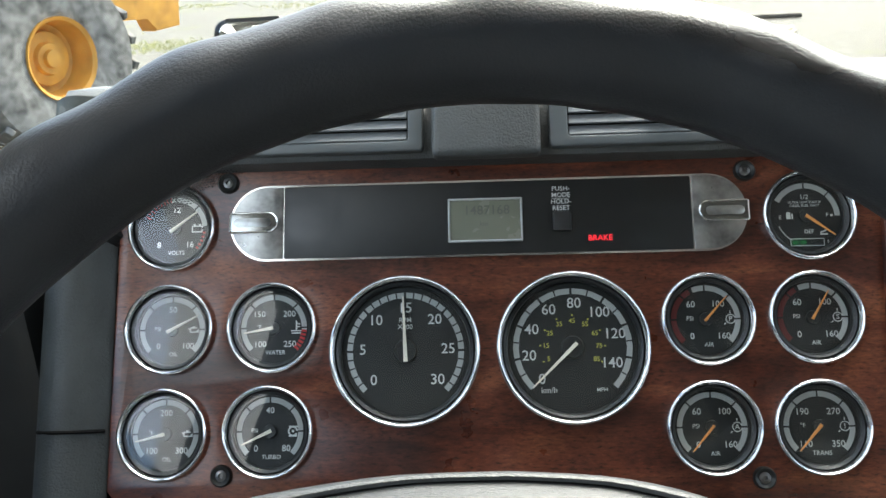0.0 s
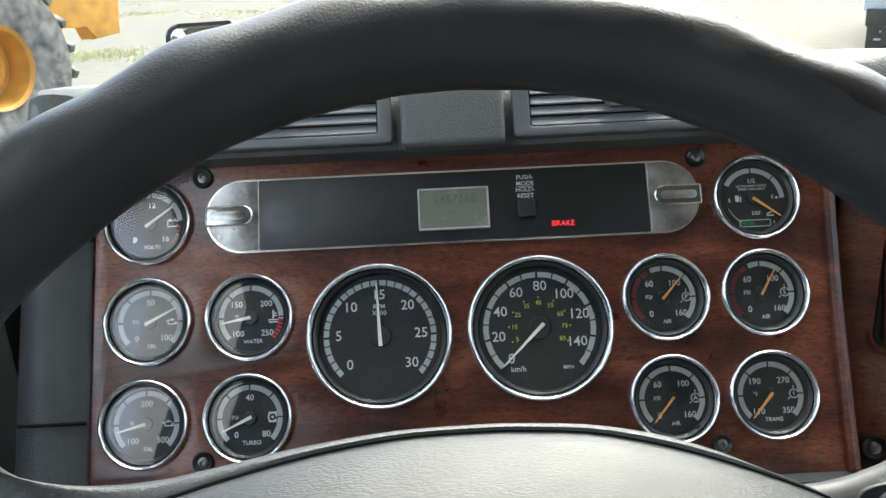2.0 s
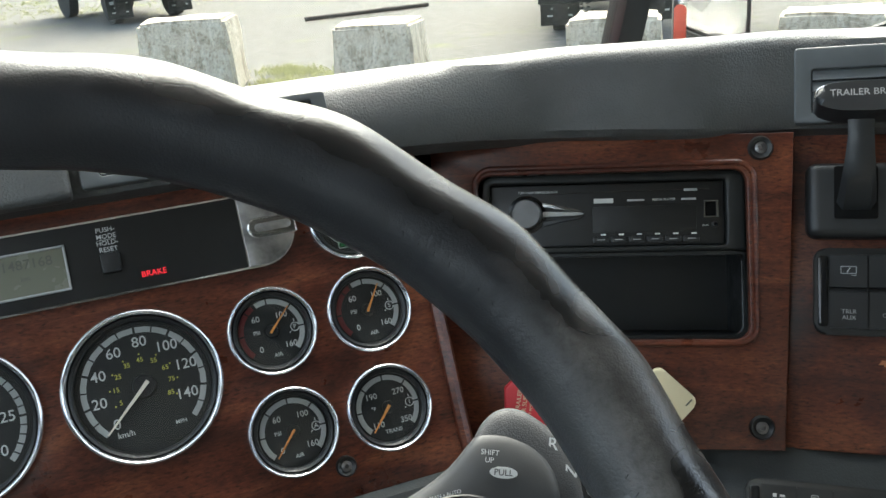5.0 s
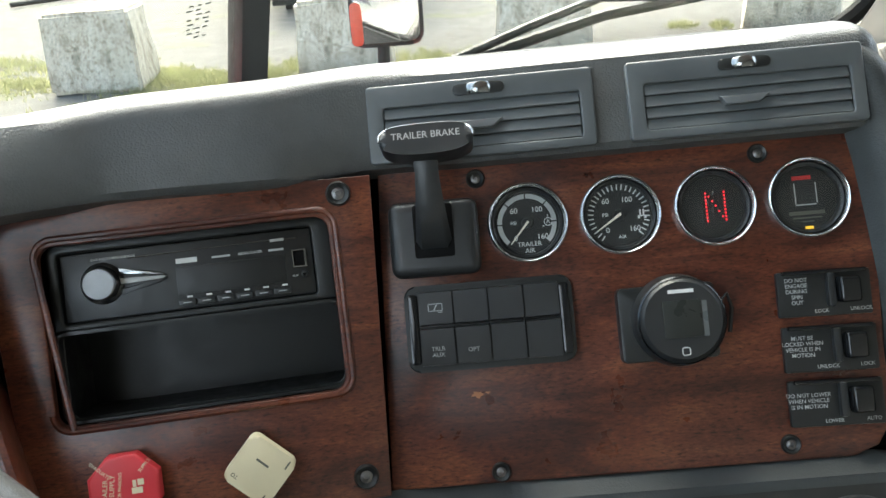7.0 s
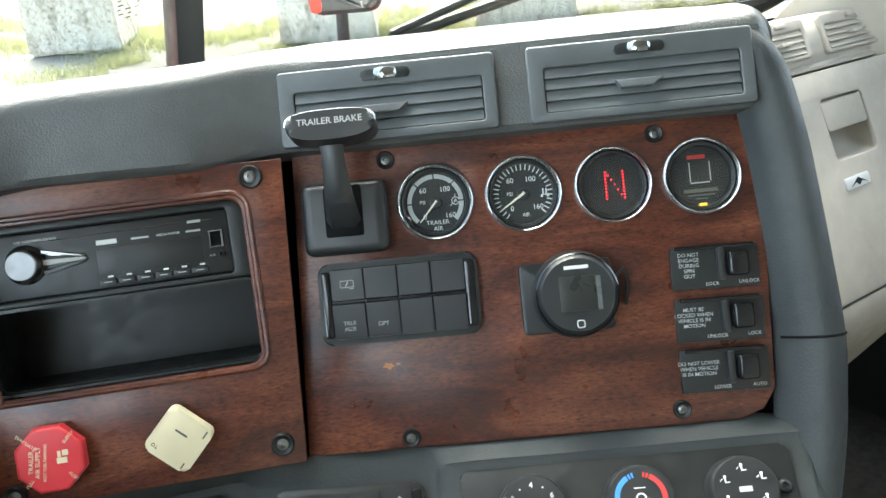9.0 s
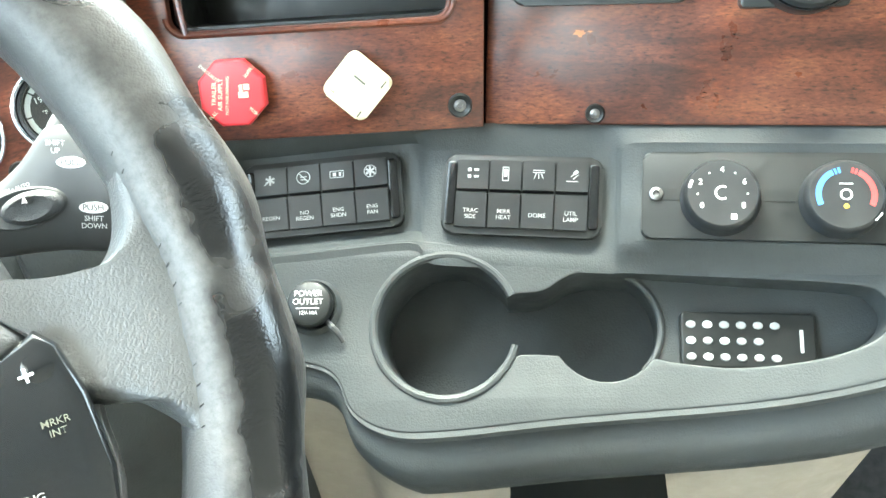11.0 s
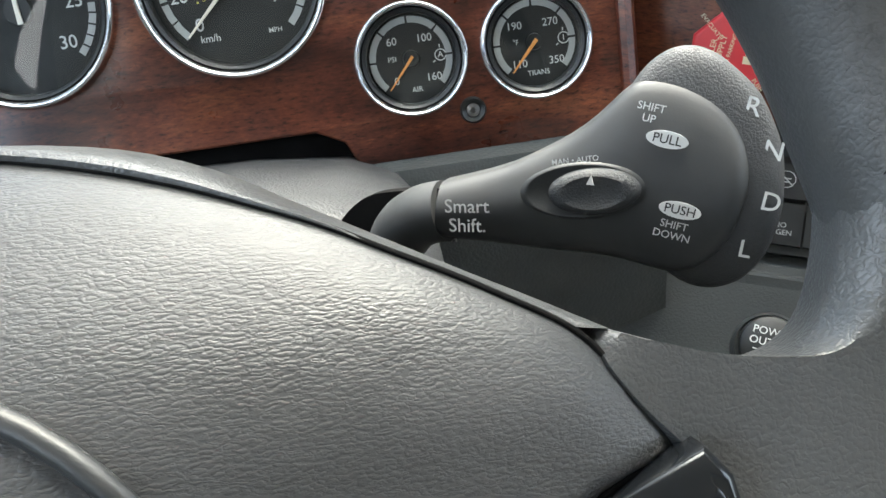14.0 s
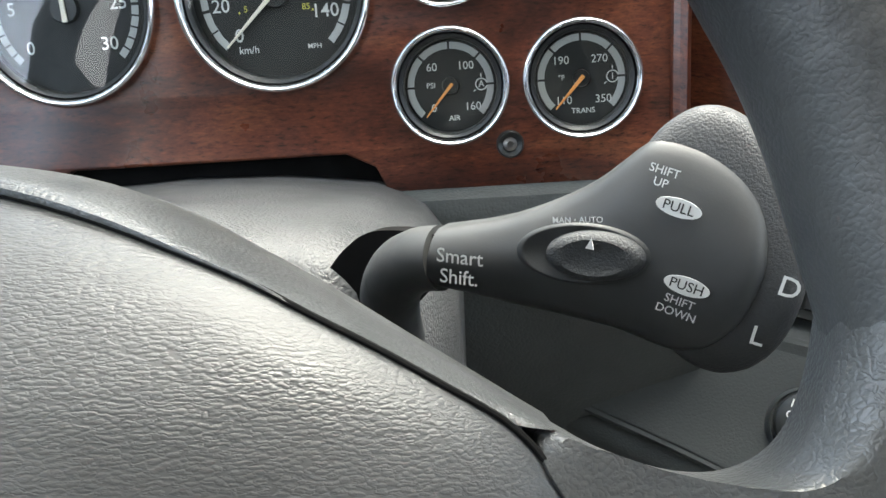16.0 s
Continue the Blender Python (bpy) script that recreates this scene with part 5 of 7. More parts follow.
def gear_letter(dial, r, z):
    pts = [(-3, k) for k in range(-4, 5)] + [(3, k) for k in range(-4, 5)] + [(-2, 3), (-1, 1.6), (0, 0.2), (1, -1.4), (2, -3)]
    bm = bmesh.new()
    for x, y in pts:
        bmesh.ops.create_circle(bm, cap_ends=True, segments=10, radius=0.027 * r, matrix=Matrix.Translation((0.08 * r + x * 0.075 * r, y * 0.085 * r, z + 0.0004)))
    part("gear_letter", bm, REDLED, dial, "lit red dotted letter N", smooth=False)


gauge(off(RI, 0.0695, 0.0712), Rg, "round gear display showing a red letter N", extra=gear_letter, category="gear display")


def filter_window(dial, r, z):
    bars([(-0.02 * r, 0.15 * r, 0.62 * r, 0.62 * r)], "window", SATIN, dial, z + 0.0002, "dim indicator window")
    bars([(-0.05 * r, 0.50 * r, 0.46 * r, 0.10 * r)], "red_flag", REDM, dial, z + 0.0004, "red band")
    bars([(-0.24 * r, 0.12 * r, 0.03 * r, 0.5 * r), (0.27 * r, 0.12 * r, 0.03 * r, 0.5 * r), (0.0, -0.16 * r, 0.5 * r, 0.03 * r)], "marks", BAND, dial, z + 0.0004)
    bars([(0, -0.36 * r, 0.86 * r, 0.09 * r), (0, -0.48 * r, 0.7 * r, 0.035 * r), (0, -0.57 * r, 0.3 * r, 0.03 * r)], "marking", LCDT, dial, z + 0.0003, "small grey print bars")
    bars([(0.02 * r, -0.72 * r, 0.2 * r, 0.07 * r)], "lamp", AMBER, dial, z + 0.0004, "small yellow lamp")


gauge(off(RI, 0.1380, 0.0715), Rg, "round filter indicator with dark window and red band", extra=filter_window, category="filter indicator")
for u, v in ((-0.1048, 0.1075), (0.1048, 0.1074), (0.1054, -0.1062), (-0.1045, -0.1100)):
    screw(off(RI, u, v, 0.002))
for u, v in ((0.0040, 0.2045), (0.0, 0.0), (-0.1955, -0.007)):
    screw(off(RA, u, v, 0.002) @ Matrix.Diagonal((1.25, 1.25, 1.2, 1)))

# ---- radio and the pocket under it ----


def radio():
    ob = thing("car_radio", off(RA, 0, 0, -0.020), "black single-DIN car radio with a silver volume knob", "car radio")
    part_mesh("surround", plate_mesh("surround", rrect(-0.2045, -0.0045, 0.1295, 0.192, (0.001, 0.001, 0.010, 0.010)), [rrect(-0.197, -0.019, 0.1345, 0.184, 0.003)], -0.004, 0.010, 0.002), BLACK, ob, "matt black mounting frame")
    part_mesh("pocket_frame", plate_mesh("pocket_frame", rrect(-0.2045, -0.0045, 0.064, 0.129, (0.010, 0.010, 0.001, 0.001)), [rrect(-0.2030, -0.0060, 0.0660, 0.1275, 0.007)], -0.004, 0.010, 0.002), BLACK, ob, "matt black pocket frame")
    part("body", box(-0.197, -0.0195, 0.1350, 0.1835, -0.02, 0.0040, 0.0015), SMOKED, ob, "black radio face")
    part("trim_line", tube([(-0.150, 0.1765, 0.0042), (-0.06, 0.1775, 0.0042), (-0.030, 0.1770, 0.0042)], 0.0004, 6), BRUSHED, ob, "thin silver line")
    knob = part("volume_knob", lathe([(0.0, 0.017), (0.0105, 0.017), (0.0115, 0.016), (0.0122, 0.004), (0.0122, 0.0)], 40), KNOBM, ob, "brushed silver volume knob", at=Matrix.Translation((-0.1690, 0.1605, 0.0)))
    part("knob_ring", lathe([(0.0123, 0.006), (0.0150, 0.005), (0.0155, 0.0)], 40), GLOSSB, knob, "black knob ring")
    for s, mat in ((1, BRUSHED), (0, BAND), (-1, SATIN)):
        part("key", outline_prism([(-0.1565, 0.1605 + s * 0.0075 - 0.0022), (-0.128, 0.1605 + s * 0.0022 - 0.0012), (-0.124, 0.1605 + s * 0.001), (-0.128, 0.1605 + s * 0.0022 + 0.0012), (-0.1565, 0.1605 + s * 0.0075 + 0.0022)], 0.003, 0.0065, 0.0008), mat, ob, "angled key beside the knob")
    part("screen", box(-0.118, -0.040, 0.1455, 0.1655, 0.0036, 0.0044, 0.0004), SMOKED, ob, "dark unlit screen")
    bars([(-0.1095, 0.1700, 0.015, 0.0036)], "badge", WHITE, ob, 0.0047, "white badge bar")
    bars([(-0.085, 0.1700, 0.013, 0.0014), (-0.0455, 0.1700, 0.011, 0.0015), (-0.044, 0.1770, 0.010, 0.0020)], "marking", BAND, ob, 0.0047, "small grey print bars")
    writing([("MEDIA PLAYER", -0.064, 0.1700, 0.0026), ("CAR RADIO/MP3/USB/AUX", -0.160, 0.1778, 0.0026), ("AUX", -0.0335, 0.1495, 0.0022)], "printing", WHITE, ob, 0.0047, "small white print")
    for k in range(6):
        x = -0.112 + 0.0136 * k
        part("preset_key", box(x - 0.0060, x + 0.0060, 0.1375, 0.1420, 0.003, 0.0058, 0.0008), SATIN, ob, "black preset key")
        bars([(x, 0.1398, 0.006, 0.0006)], "key_mark", BAND, ob, 0.006)
        bars([(x + 0.002, 0.1438, 0.004, 0.0013)], "key_label", WHITE, ob, 0.0047)
    part("usb_port", merge(box(-0.0335, -0.0255, 0.1555, 0.1565, 0.003, 0.0056), box(-0.0335, -0.0255, 0.1675, 0.1685, 0.003, 0.0056), box(-0.0345, -0.0335, 0.1555, 0.1685, 0.003, 0.0056), box(-0.0255, -0.0240, 0.1555, 0.1685, 0.003, 0.0062)), BRUSHED, ob, "metal-framed usb socket")
    part("socket_core", box(-0.0332, -0.0258, 0.1566, 0.1674, 0.002, 0.0042), DARK, ob)
    part("aux_socket", lathe([(0.0010, 0.003), (0.0016, 0.0052), (0.0024, 0.0048), (0.0026, 0.003)], 20), SATIN, ob, "round aux socket", at=Matrix.Translation((-0.0265, 0.1500, 0.0016)))
    for side in ((-0.205, -0.004, 0.064, 0.130, -0.075, -0.070), (-0.205, -0.004, 0.0640, 0.0655, -0.070, -0.002), (-0.205, -0.004, 0.1280, 0.1295, -0.070, -0.002), (-0.2055, -0.204, 0.0655, 0.128, -0.070, -0.002), (-0.0055, -0.004, 0.0655, 0.128, -0.070, -0.002)):
        part("pocket_wall", box(*side), BLACK, ob, "dark wall of the empty storage pocket")
    return ob


radio()

# ---- brake valve knobs ----


def valve_knob(m, outline, h, mat, label, print_items, print_mat):
    ob = thing("brake_valve_knob", m, label, "valve knob", "air brake knobs")
    part("stem", lathe([(0.0, 0.0), (0.010, 0.0), (0.0085, 0.004), (0.0075, h)], 24), BLACK, ob, "dark valve stem", at=Matrix.Translation((0, 0, -h - 0.010)) @ Matrix.Diagonal((1, 1, 1.4, 1)))
    face = part("knob", outline_prism(outline, -0.009, 0.0, 0.0022, 3), mat, ob)
    if print_items:
        writing(print_items, "printing", print_mat, face, 0.0003)
    return ob, face


octo = [(0.0212 * math.cos(radians(22.5 + 45 * k)), 0.0212 * math.sin(radians(22.5 + 45 * k))) for k in range(8)]
red, face = valve_knob(off(RA, -0.1630, 0.0200, 0.018, 0) @ Matrix.Scale(1.2, 4), octo, 0.012, REDP, "red octagonal trailer air supply knob", [("TRAILER\nAIR SUPPLY", -0.0085, 0.0, 0.0038, 82), ("NOT FOR PARKING", -0.0025, -0.001, 0.0026, 82), ("PULL", -0.0125, -0.0125, 0.0028, 45), ("PUSH", 0.0125, -0.0115, 0.0028, -45), ("EVACUATE", -0.0120, 0.0125, 0.0028, -45), ("SUPPLY", 0.0125, 0.0125, 0.0028, 45)], CREAM)
bars([(0.0072, -0.001, 0.0060, 0.0035), (0.0095, 0.0035, 0.0035, 0.0035), (0.0060, 0.003, 0.002, 0.004)], "symbol", CREAM, face, 0.0003, "pale trailer symbol")
yel, face = valve_knob(off(RA, -0.0724, 0.0197, 0.018, 47) @ Matrix.Scale(1.26, 4), rrect(-0.0150, 0.0150, -0.0150, 0.0150, 0.0045, 5), 0.012, CREAM, "cream square parking brake knob turned on its corner", [("TO", -0.010, 0.0095, 0.0030, 90)], BLACK)
bars([(0.004, 0.001, 0.0012, 0.008), (-0.0115, -0.0105, 0.004, 0.0009), (0.0105, -0.0110, 0.005, 0.0009)], "marking", LCDT, face, 0.0003, "worn dark print bars")
# dark rings on the wood paint the shade round each valve stem
for u in (-0.1630, -0.0724):
    part("hole_shade_ring", lathe([(0.009, 0.0022), (0.0135, 0.0022), (0.014, 0.0)], 28), DARK, panel_r, "dark ring for the shade round the valve", at=Matrix.Translation((u, 0.020, 0.001)))

# ---- trailer brake lever ----


def trailer_brake():
    ob = thing("trailer_brake_lever", off(RI, -0.1385, 0.0640, 0.002), "black trailer hand brake lever with a T-shaped chrome-edged grip", "brake lever")
    part("base", box(-0.0330, 0.0330, -0.0275, 0.0285, 0.0, 0.020, 0.0095, 6), SATIN, ob, "dark plastic base")
    # thin dark plate on the base, painted shade for the lever slot
    part("slot", outline_prism(rrect(-0.0145, 0.0145, -0.0140, 0.0250, 0.002, 2), 0.0195, 0.0206, 0.0003), DARK, ob, "dark plate for the shade in the lever slot")
    lever = part("lever", sheet(smooth_rows([[Vector((sx * w, y + sy, z)) for sx, sy in ((-1, 0.0), (-0.7, -0.006), (0.7, -0.006), (1, 0.0), (0.7, 0.006), (-0.7, 0.006), (-1, 0.0))] for w, y, z in ((0.0135, -0.004, 0.017), (0.0125, 0.003, 0.026), (0.0105, 0.020, 0.038), (0.0085, 0.042, 0.046), (0.0090, 0.060, 0.050))], 4)), SATIN, ob, "black curved lever")
    edge = []
    for k in range(48):
        c, d = math.cos(2 * math.pi * k / 48), math.sin(2 * math.pi * k / 48)
        edge.append((0.0325 * math.copysign(abs(c) ** 0.75, c), 0.0105 * d ** 0.55 if d > 0 else -0.0115 * abs(d) ** 0.85))
    grip = part("grip", outline_prism(edge, -0.012, 0.010, 0.005, 4), SATIN, ob, "black T grip", at=Matrix.Translation((0.002, 0.064, 0.053)) @ Matrix.Rotation(radians(-8), 4, "X"))
    part("chrome_edge", tube([(x, y + 0.0002, 0.0072) for x, y in edge[:25]], 0.0011, 8), CHROME, grip, "bright chrome edge")
    writing([("TRAILER BRAKE", 0.0, 0.002, 0.0068)], "printing", DIM, grip, 0.0103, "grey engraved words")
    return ob


trailer_brake()

# ---- switch banks ----


def switch_bank(m, w, h, n, words, icons, label, tone=SATIN):
    """A bank of rocker switches in two rows, between two end caps. words: column -> text; icons: column -> bars."""
    ob = thing("switch_bank", m, label, "switch bank", "dash switch banks")
    part("frame", outline_prism(rrect(-w / 2, w / 2, -h / 2, h / 2, 0.009, 6), 0.0, 0.006, 0.002, 3), BLACK, ob, "black plastic frame")
    pitch = (w - 0.020) / n
    x0 = -w / 2 + 0.010
    for s in (-1, 1):
        part("end_cap", outline_prism(rrect(s * (w / 2 - 0.0062) - 0.0036, s * (w / 2 - 0.0062) + 0.0036, -h / 2 + 0.006, h / 2 - 0.006, 0.0022, 3), 0.004, 0.0085, 0.0018, 2), GLOSSB, ob, "glossy end cap")
    for k in range(n):
        xa, xb = x0 + pitch * k + 0.0006, x0 + pitch * (k + 1) - 0.0006
        rk = sheet([[Vector((x, y, z)) for y, z in ((-h / 2 + 0.0045, 0.004), (-h / 2 + 0.005, 0.0085), (-0.003, 0.0118), (-0.0006, 0.0118), (0.0004, 0.0060), (0.002, 0.0060), (0.003, 0.0095), (h / 2 - 0.0055, 0.0102), (h / 2 - 0.0045, 0.004))] for x in (xa, xb)])
        key = part("rocker", merge(rk, box(xa, xb, -h / 2 + 0.0046, h / 2 - 0.0046, 0.003, 0.0056)), tone, ob, "black rocker switch")
        xm = (xa + xb) / 2
        if k in words:
            writing([(words[k], xm, -h * 0.27, 0.0044)], "printing", DIM, key, 0.0112)
        if k in icons:
            bars([(xm + x * 0.85, h * 0.24 + y * 0.85, bw * 0.85, bh * 0.85, *t) for x, y, bw, bh, *t in icons[k]], "symbol", BAND, key, 0.0106, "white symbol")
    return ob


def ring_bars(r, n=12, t=0.0006):
    return [(r * math.cos(2 * math.pi * k / n), r * math.sin(2 * math.pi * k / n), t, 2 * math.pi * r / n * 1.1, math.degrees(2 * math.pi * k / n)) for k in range(n)]


frame_ic = [(0, 0.003, 0.012, 0.0006), (0, -0.003, 0.012, 0.0006), (-0.006, 0, 0.0006, 0.006), (0.006, 0, 0.0006, 0.006)]
no_ic = ring_bars(0.0058) + [(0, 0, 0.011, 0.0008, -45), (0, 0.0005, 0.006, 0.0008), (0, -0.002, 0.005, 0.0008)]
fan_ic = [(0, 0, 0.009, 0.0018, 30), (0, 0, 0.009, 0.0018, 90), (0, 0, 0.009, 0.0018, 150)] + ring_bars(0.0052, 8)
switch_bank(off(RI, -0.1035, -0.0015, 0.002), 0.1240, 0.0640, 4, {0: "TRLR\nAUX", 1: "OPT"}, {0: frame_ic + [(0, 0, 0.005, 0.001, 60), (0.004, -0.0045, 0.004, 0.0006)]}, "black bank of rocker switches in the wood panel")
switch_bank(off(SA, -0.0377, -0.0110, 0.0), 0.1225, 0.0590, 4, {0: "REGEN", 1: "NO\nREGEN", 2: "ENG\nSHDN", 3: "ENG\nFAN"}, {0: fan_ic[:3] + [(-0.004, -0.003, 0.004, 0.001, 45)], 1: no_ic, 2: frame_ic + [(-0.002, 0, 0.003, 0.0035), (0.003, 0, 0.002, 0.0035)], 3: fan_ic}, "black bank of rocker switches beside the steering column")
light_ic = [(0, 0.002, 0.010, 0.0007), (0, 0.004, 0.010, 0.0007), (-0.003, -0.001, 0.0007, 0.005, -20), (0, -0.001, 0.0007, 0.005), (0.003, -0.001, 0.0007, 0.005, 20)]
lamp_ic = [(0.001, 0.001, 0.006, 0.0008, 45), (0.003, -0.001, 0.006, 0.0008, 45), (0.003, 0.003, 0.004, 0.003, 45), (0, -0.005, 0.010, 0.0007)]
switch_bank(off(SB, 0.0377, -0.0175, 0.0), 0.1160, 0.0605, 4, {0: "TRAC\nSIDE", 1: "MIRR\nHEAT", 2: "DOME", 3: "UTIL\nLAMP"}, {0: [(-0.003, 0.003, 0.003, 0.003), (-0.003, -0.003, 0.003, 0.003), (0.003, 0.003, 0.004, 0.002), (0.003, -0.003, 0.004, 0.002)], 1: [(-0.0025, 0, 0.0007, 0.012), (0.0025, 0, 0.0007, 0.012), (0, 0.006, 0.005, 0.0007), (0, -0.006, 0.005, 0.0007), (0, 0.001, 0.003, 0.007)], 2: light_ic, 3: lamp_ic}, "black bank of rocker switches under the wood panel")

# ---- heater controls ----


def heater_panel():
    ob = thing("heater_controls", off(HV, -0.0085, 0.0095, 0.0), "black heater control plate with three round knobs", "heater controls")
    w, h = 0.2450, 0.0625
    part("plate", outline_prism(rrect(-w / 2, w / 2, -h / 2, h / 2, 0.006, 5), 0.0, 0.005, 0.002, 3), BLACK, ob, "black plastic plate")
    part("groove", box(-w / 2 + 0.004, w / 2 - 0.004, -0.004, 0.004, 0.0046, 0.0054), BLACK, ob, "dark groove across the plate")
    for s in (-1, 1):
        part("screw_head", lathe([(0.0, 0.0012), (0.0018, 0.0014), (0.0022, 0.0030), (0.0045, 0.0022), (0.0052, 0.0)], 24), STEEL if s < 0 else SATIN, ob, "socket screw head", at=Matrix.Translation((s * (w / 2 - 0.0095), 0, 0.005)))
    for x, kind in ((-0.0701, "fan"), (0.0072, "temp"), (0.0814, "mode")):
        knob = part("knob", lathe([(0.0, 0.018), (0.0245, 0.018), (0.0262, 0.0165), (0.0278, 0.009), (0.0292, 0.0)], 48), SATIN, ob, "round black knob", at=Matrix.Translation((x, -0.0025, 0.005)) @ Matrix.Diagonal((0.92, 0.92, 0.8, 1)))
        z = 0.0183
        if kind == "fan":
            writing([(str(2 * k), 0.0175 * math.cos(radians(215 - 62 * k)), 0.0175 * math.sin(radians(215 - 62 * k)), 0.0062) for k in range(5)], "numeral", WHITE, knob, z)
            bars([(0.0175 * math.cos(radians(184 - 62 * k)), 0.0175 * math.sin(radians(184 - 62 * k)), 0.0012, 0.0012) for k in range(4)] + [(0.008, -0.018, 0.004, 0.004)], "mark", WHITE, knob, z)
            part("fan_symbol", arc_strip(bmesh.new(), 0.004, 0.0055, 60, 300, z), WHITE, knob, smooth=False)
            bars([(-0.0225, 0.0065, 0.006, 0.002, 70)], "pointer", WHITE, knob, z, "white pointer")
        elif kind == "temp":
            part("cold_scale", arc_strip(bmesh.new(), 0.0165, 0.0205, 205, 118, z), BLUEM, knob, "blue cold arc", smooth=False)
            part("hot_scale", arc_strip(bmesh.new(), 0.0165, 0.0205, 62, -25, z), REDM, knob, "red hot arc", smooth=False)
            bars([(0.0185 * math.cos(radians(a)), 0.0185 * math.sin(radians(a)), 0.004, 0.0016, a) for a in (112, 104)], "cold_ticks", BLUEM, knob, z)
            bars([(0.0185 * math.cos(radians(a)), 0.0185 * math.sin(radians(a)), 0.004, 0.0016, a) for a in (76, 68)], "hot_ticks", REDM, knob, z)
            bars(ring_bars(0.0035, 8, 0.0012) + [(0, 0.008, 0.009, 0.0008)], "symbol", WHITE, knob, z)
            part("lamp", lathe([(0.0, 0.0006), (0.0016, 0.0004), (0.0018, 0.0)], 16), AMBER, knob, "lit amber lamp", at=Matrix.Translation((0.0, -0.0085, 0.018)))
            bars([(0.021, -0.016, 0.007, 0.0012, 50)], "pointer", WHITE, knob, z)
        else:
            for a in (205, 150, 90, 32, -28):
                cx, cy = 0.0165 * math.cos(radians(a)), 0.0165 * math.sin(radians(a))
                bars([(cx, cy + 0.0022, 0.0022, 0.0022), (cx, cy - 0.0008, 0.0014, 0.0035), (cx + 0.0015, cy - 0.002, 0.004, 0.001), (cx - 0.003, cy, 0.003, 0.0008, 40)], "mode_symbol", WHITE, knob, z)
            bars([(0, 0.0, 0.010, 0.0042)], "centre_mark", BAND, knob, z)
            bars([(0.021, -0.014, 0.006, 0.0016, 45)], "pointer", WHITE, knob, z)
    return ob


heater_panel()

# ---- power outlets ----


def power_outlet(m, label):
    ob = thing("power_outlet", m, label, "power outlet", "power outlets")
    part("ring", lathe([(0.0160, 0.001), (0.0185, 0.004), (0.0205, 0.001), (0.0210, -0.002)], 40), CONSOLE, ob, "grey plastic ring")
    cap = part("cap", lathe([(0.0, 0.0150), (0.0125, 0.0148), (0.0156, 0.0132), (0.0168, 0.0100), (0.0164, 0.004), (0.0150, 0.0)], 40), BLACK, ob, "black rubber cap")
    writing([("POWER\nOUTLET", 0.0, 0.0035, 0.0060), ("12V-10A", 0.0005, -0.0076, 0.0038)], "printing", WHITE, cap, 0.0152)
    bars([(0, -0.0042, 0.017, 0.0006)], "rule", WHITE, cap, 0.0152)
    part("strap", tube([(0.012, -0.012, 0.004), (0.017, -0.017, 0.007), (0.021, -0.021, 0.005), (0.024, -0.026, 0.001)], [0.0022, 0.0026, 0.0022, 0.0018], 8), STALKM, ob, "short rubber strap")
    return ob


power_outlet(off(TR, 0.001, -0.0085, 0.003), "black capped power outlet beside the cup holders")
power_outlet(off(TR, 0.4360 - 0.33 * rise(0.436), -0.0040 - 0.19 * rise(0.436), 0.003 + rise(0.436), -4), "black capped power outlet at the end of the console")
part("outlet_recess", tube([(x, y, 0.001) for x, y in rrect(0.404, 0.480, -0.030, 0.012, 0.010, 4)[5:15]], 0.0018, 6), CONSOLE, console, "edge of a shallow recess", at=TR)

# ---- heater timer on the wood panel ----


def timer():
    ob = thing("heater_timer", off(RI, 0.0300, -0.0100, 0.002), "black round auxiliary heater timer with a dark screen", "heater timer")
    part("base", outline_prism(rrect(-0.0400, 0.0300, -0.0285, 0.0260, 0.004, 4), 0.0, 0.012, 0.002), BLACK, ob, "black bracket")
    dial = part("dial", lathe([(0.0, 0.0300), (0.0270, 0.0300), (0.0305, 0.0270), (0.0325, 0.018), (0.0335, 0.010)], 56), SATIN, ob, "round black housing", at=Matrix.Translation((0.0015, 0, 0)))
    part("glint_ring", lathe([(0.0300, 0.0278), (0.0312, 0.0268), (0.0308, 0.0258)], 56), GLOSSB, dial, "glossy edge ring")
    part("screen", box(-0.0135, 0.0130, -0.0120, 0.0140, 0.0295, 0.0307, 0.0004), plain("dim_screen", (0.018, 0.021, 0.019), 0.3), dial, "dark green-grey screen")
    bars([(0.0155, 0.0005, 0.0035, 0.025)], "light_bar", plain("grey_bar", (0.09, 0.10, 0.10), 0.3), dial, 0.0305, "pale bar beside the screen")
    bars([(0.0, 0.0205, 0.0180, 0.0026)], "badge", WHITE, dial, 0.0304, "white badge bar")
    pts = rrect(-0.0026, 0.0026, -0.0243, -0.0191, 0.0012, 3)
    part("button_mark", tube([(x, y, 0.0304) for x, y in pts + pts[:1]], 0.0004, 6), WHITE, dial, "white square outline")
    part("cable", tube([(0.034, 0.01, 0.004), (0.040, 0.016, 0.006), (0.043, 0.006, 0.005), (0.040, -0.012, 0.004)], 0.0016, 8), BLACK, ob, "thin black cable")
    return ob


timer()


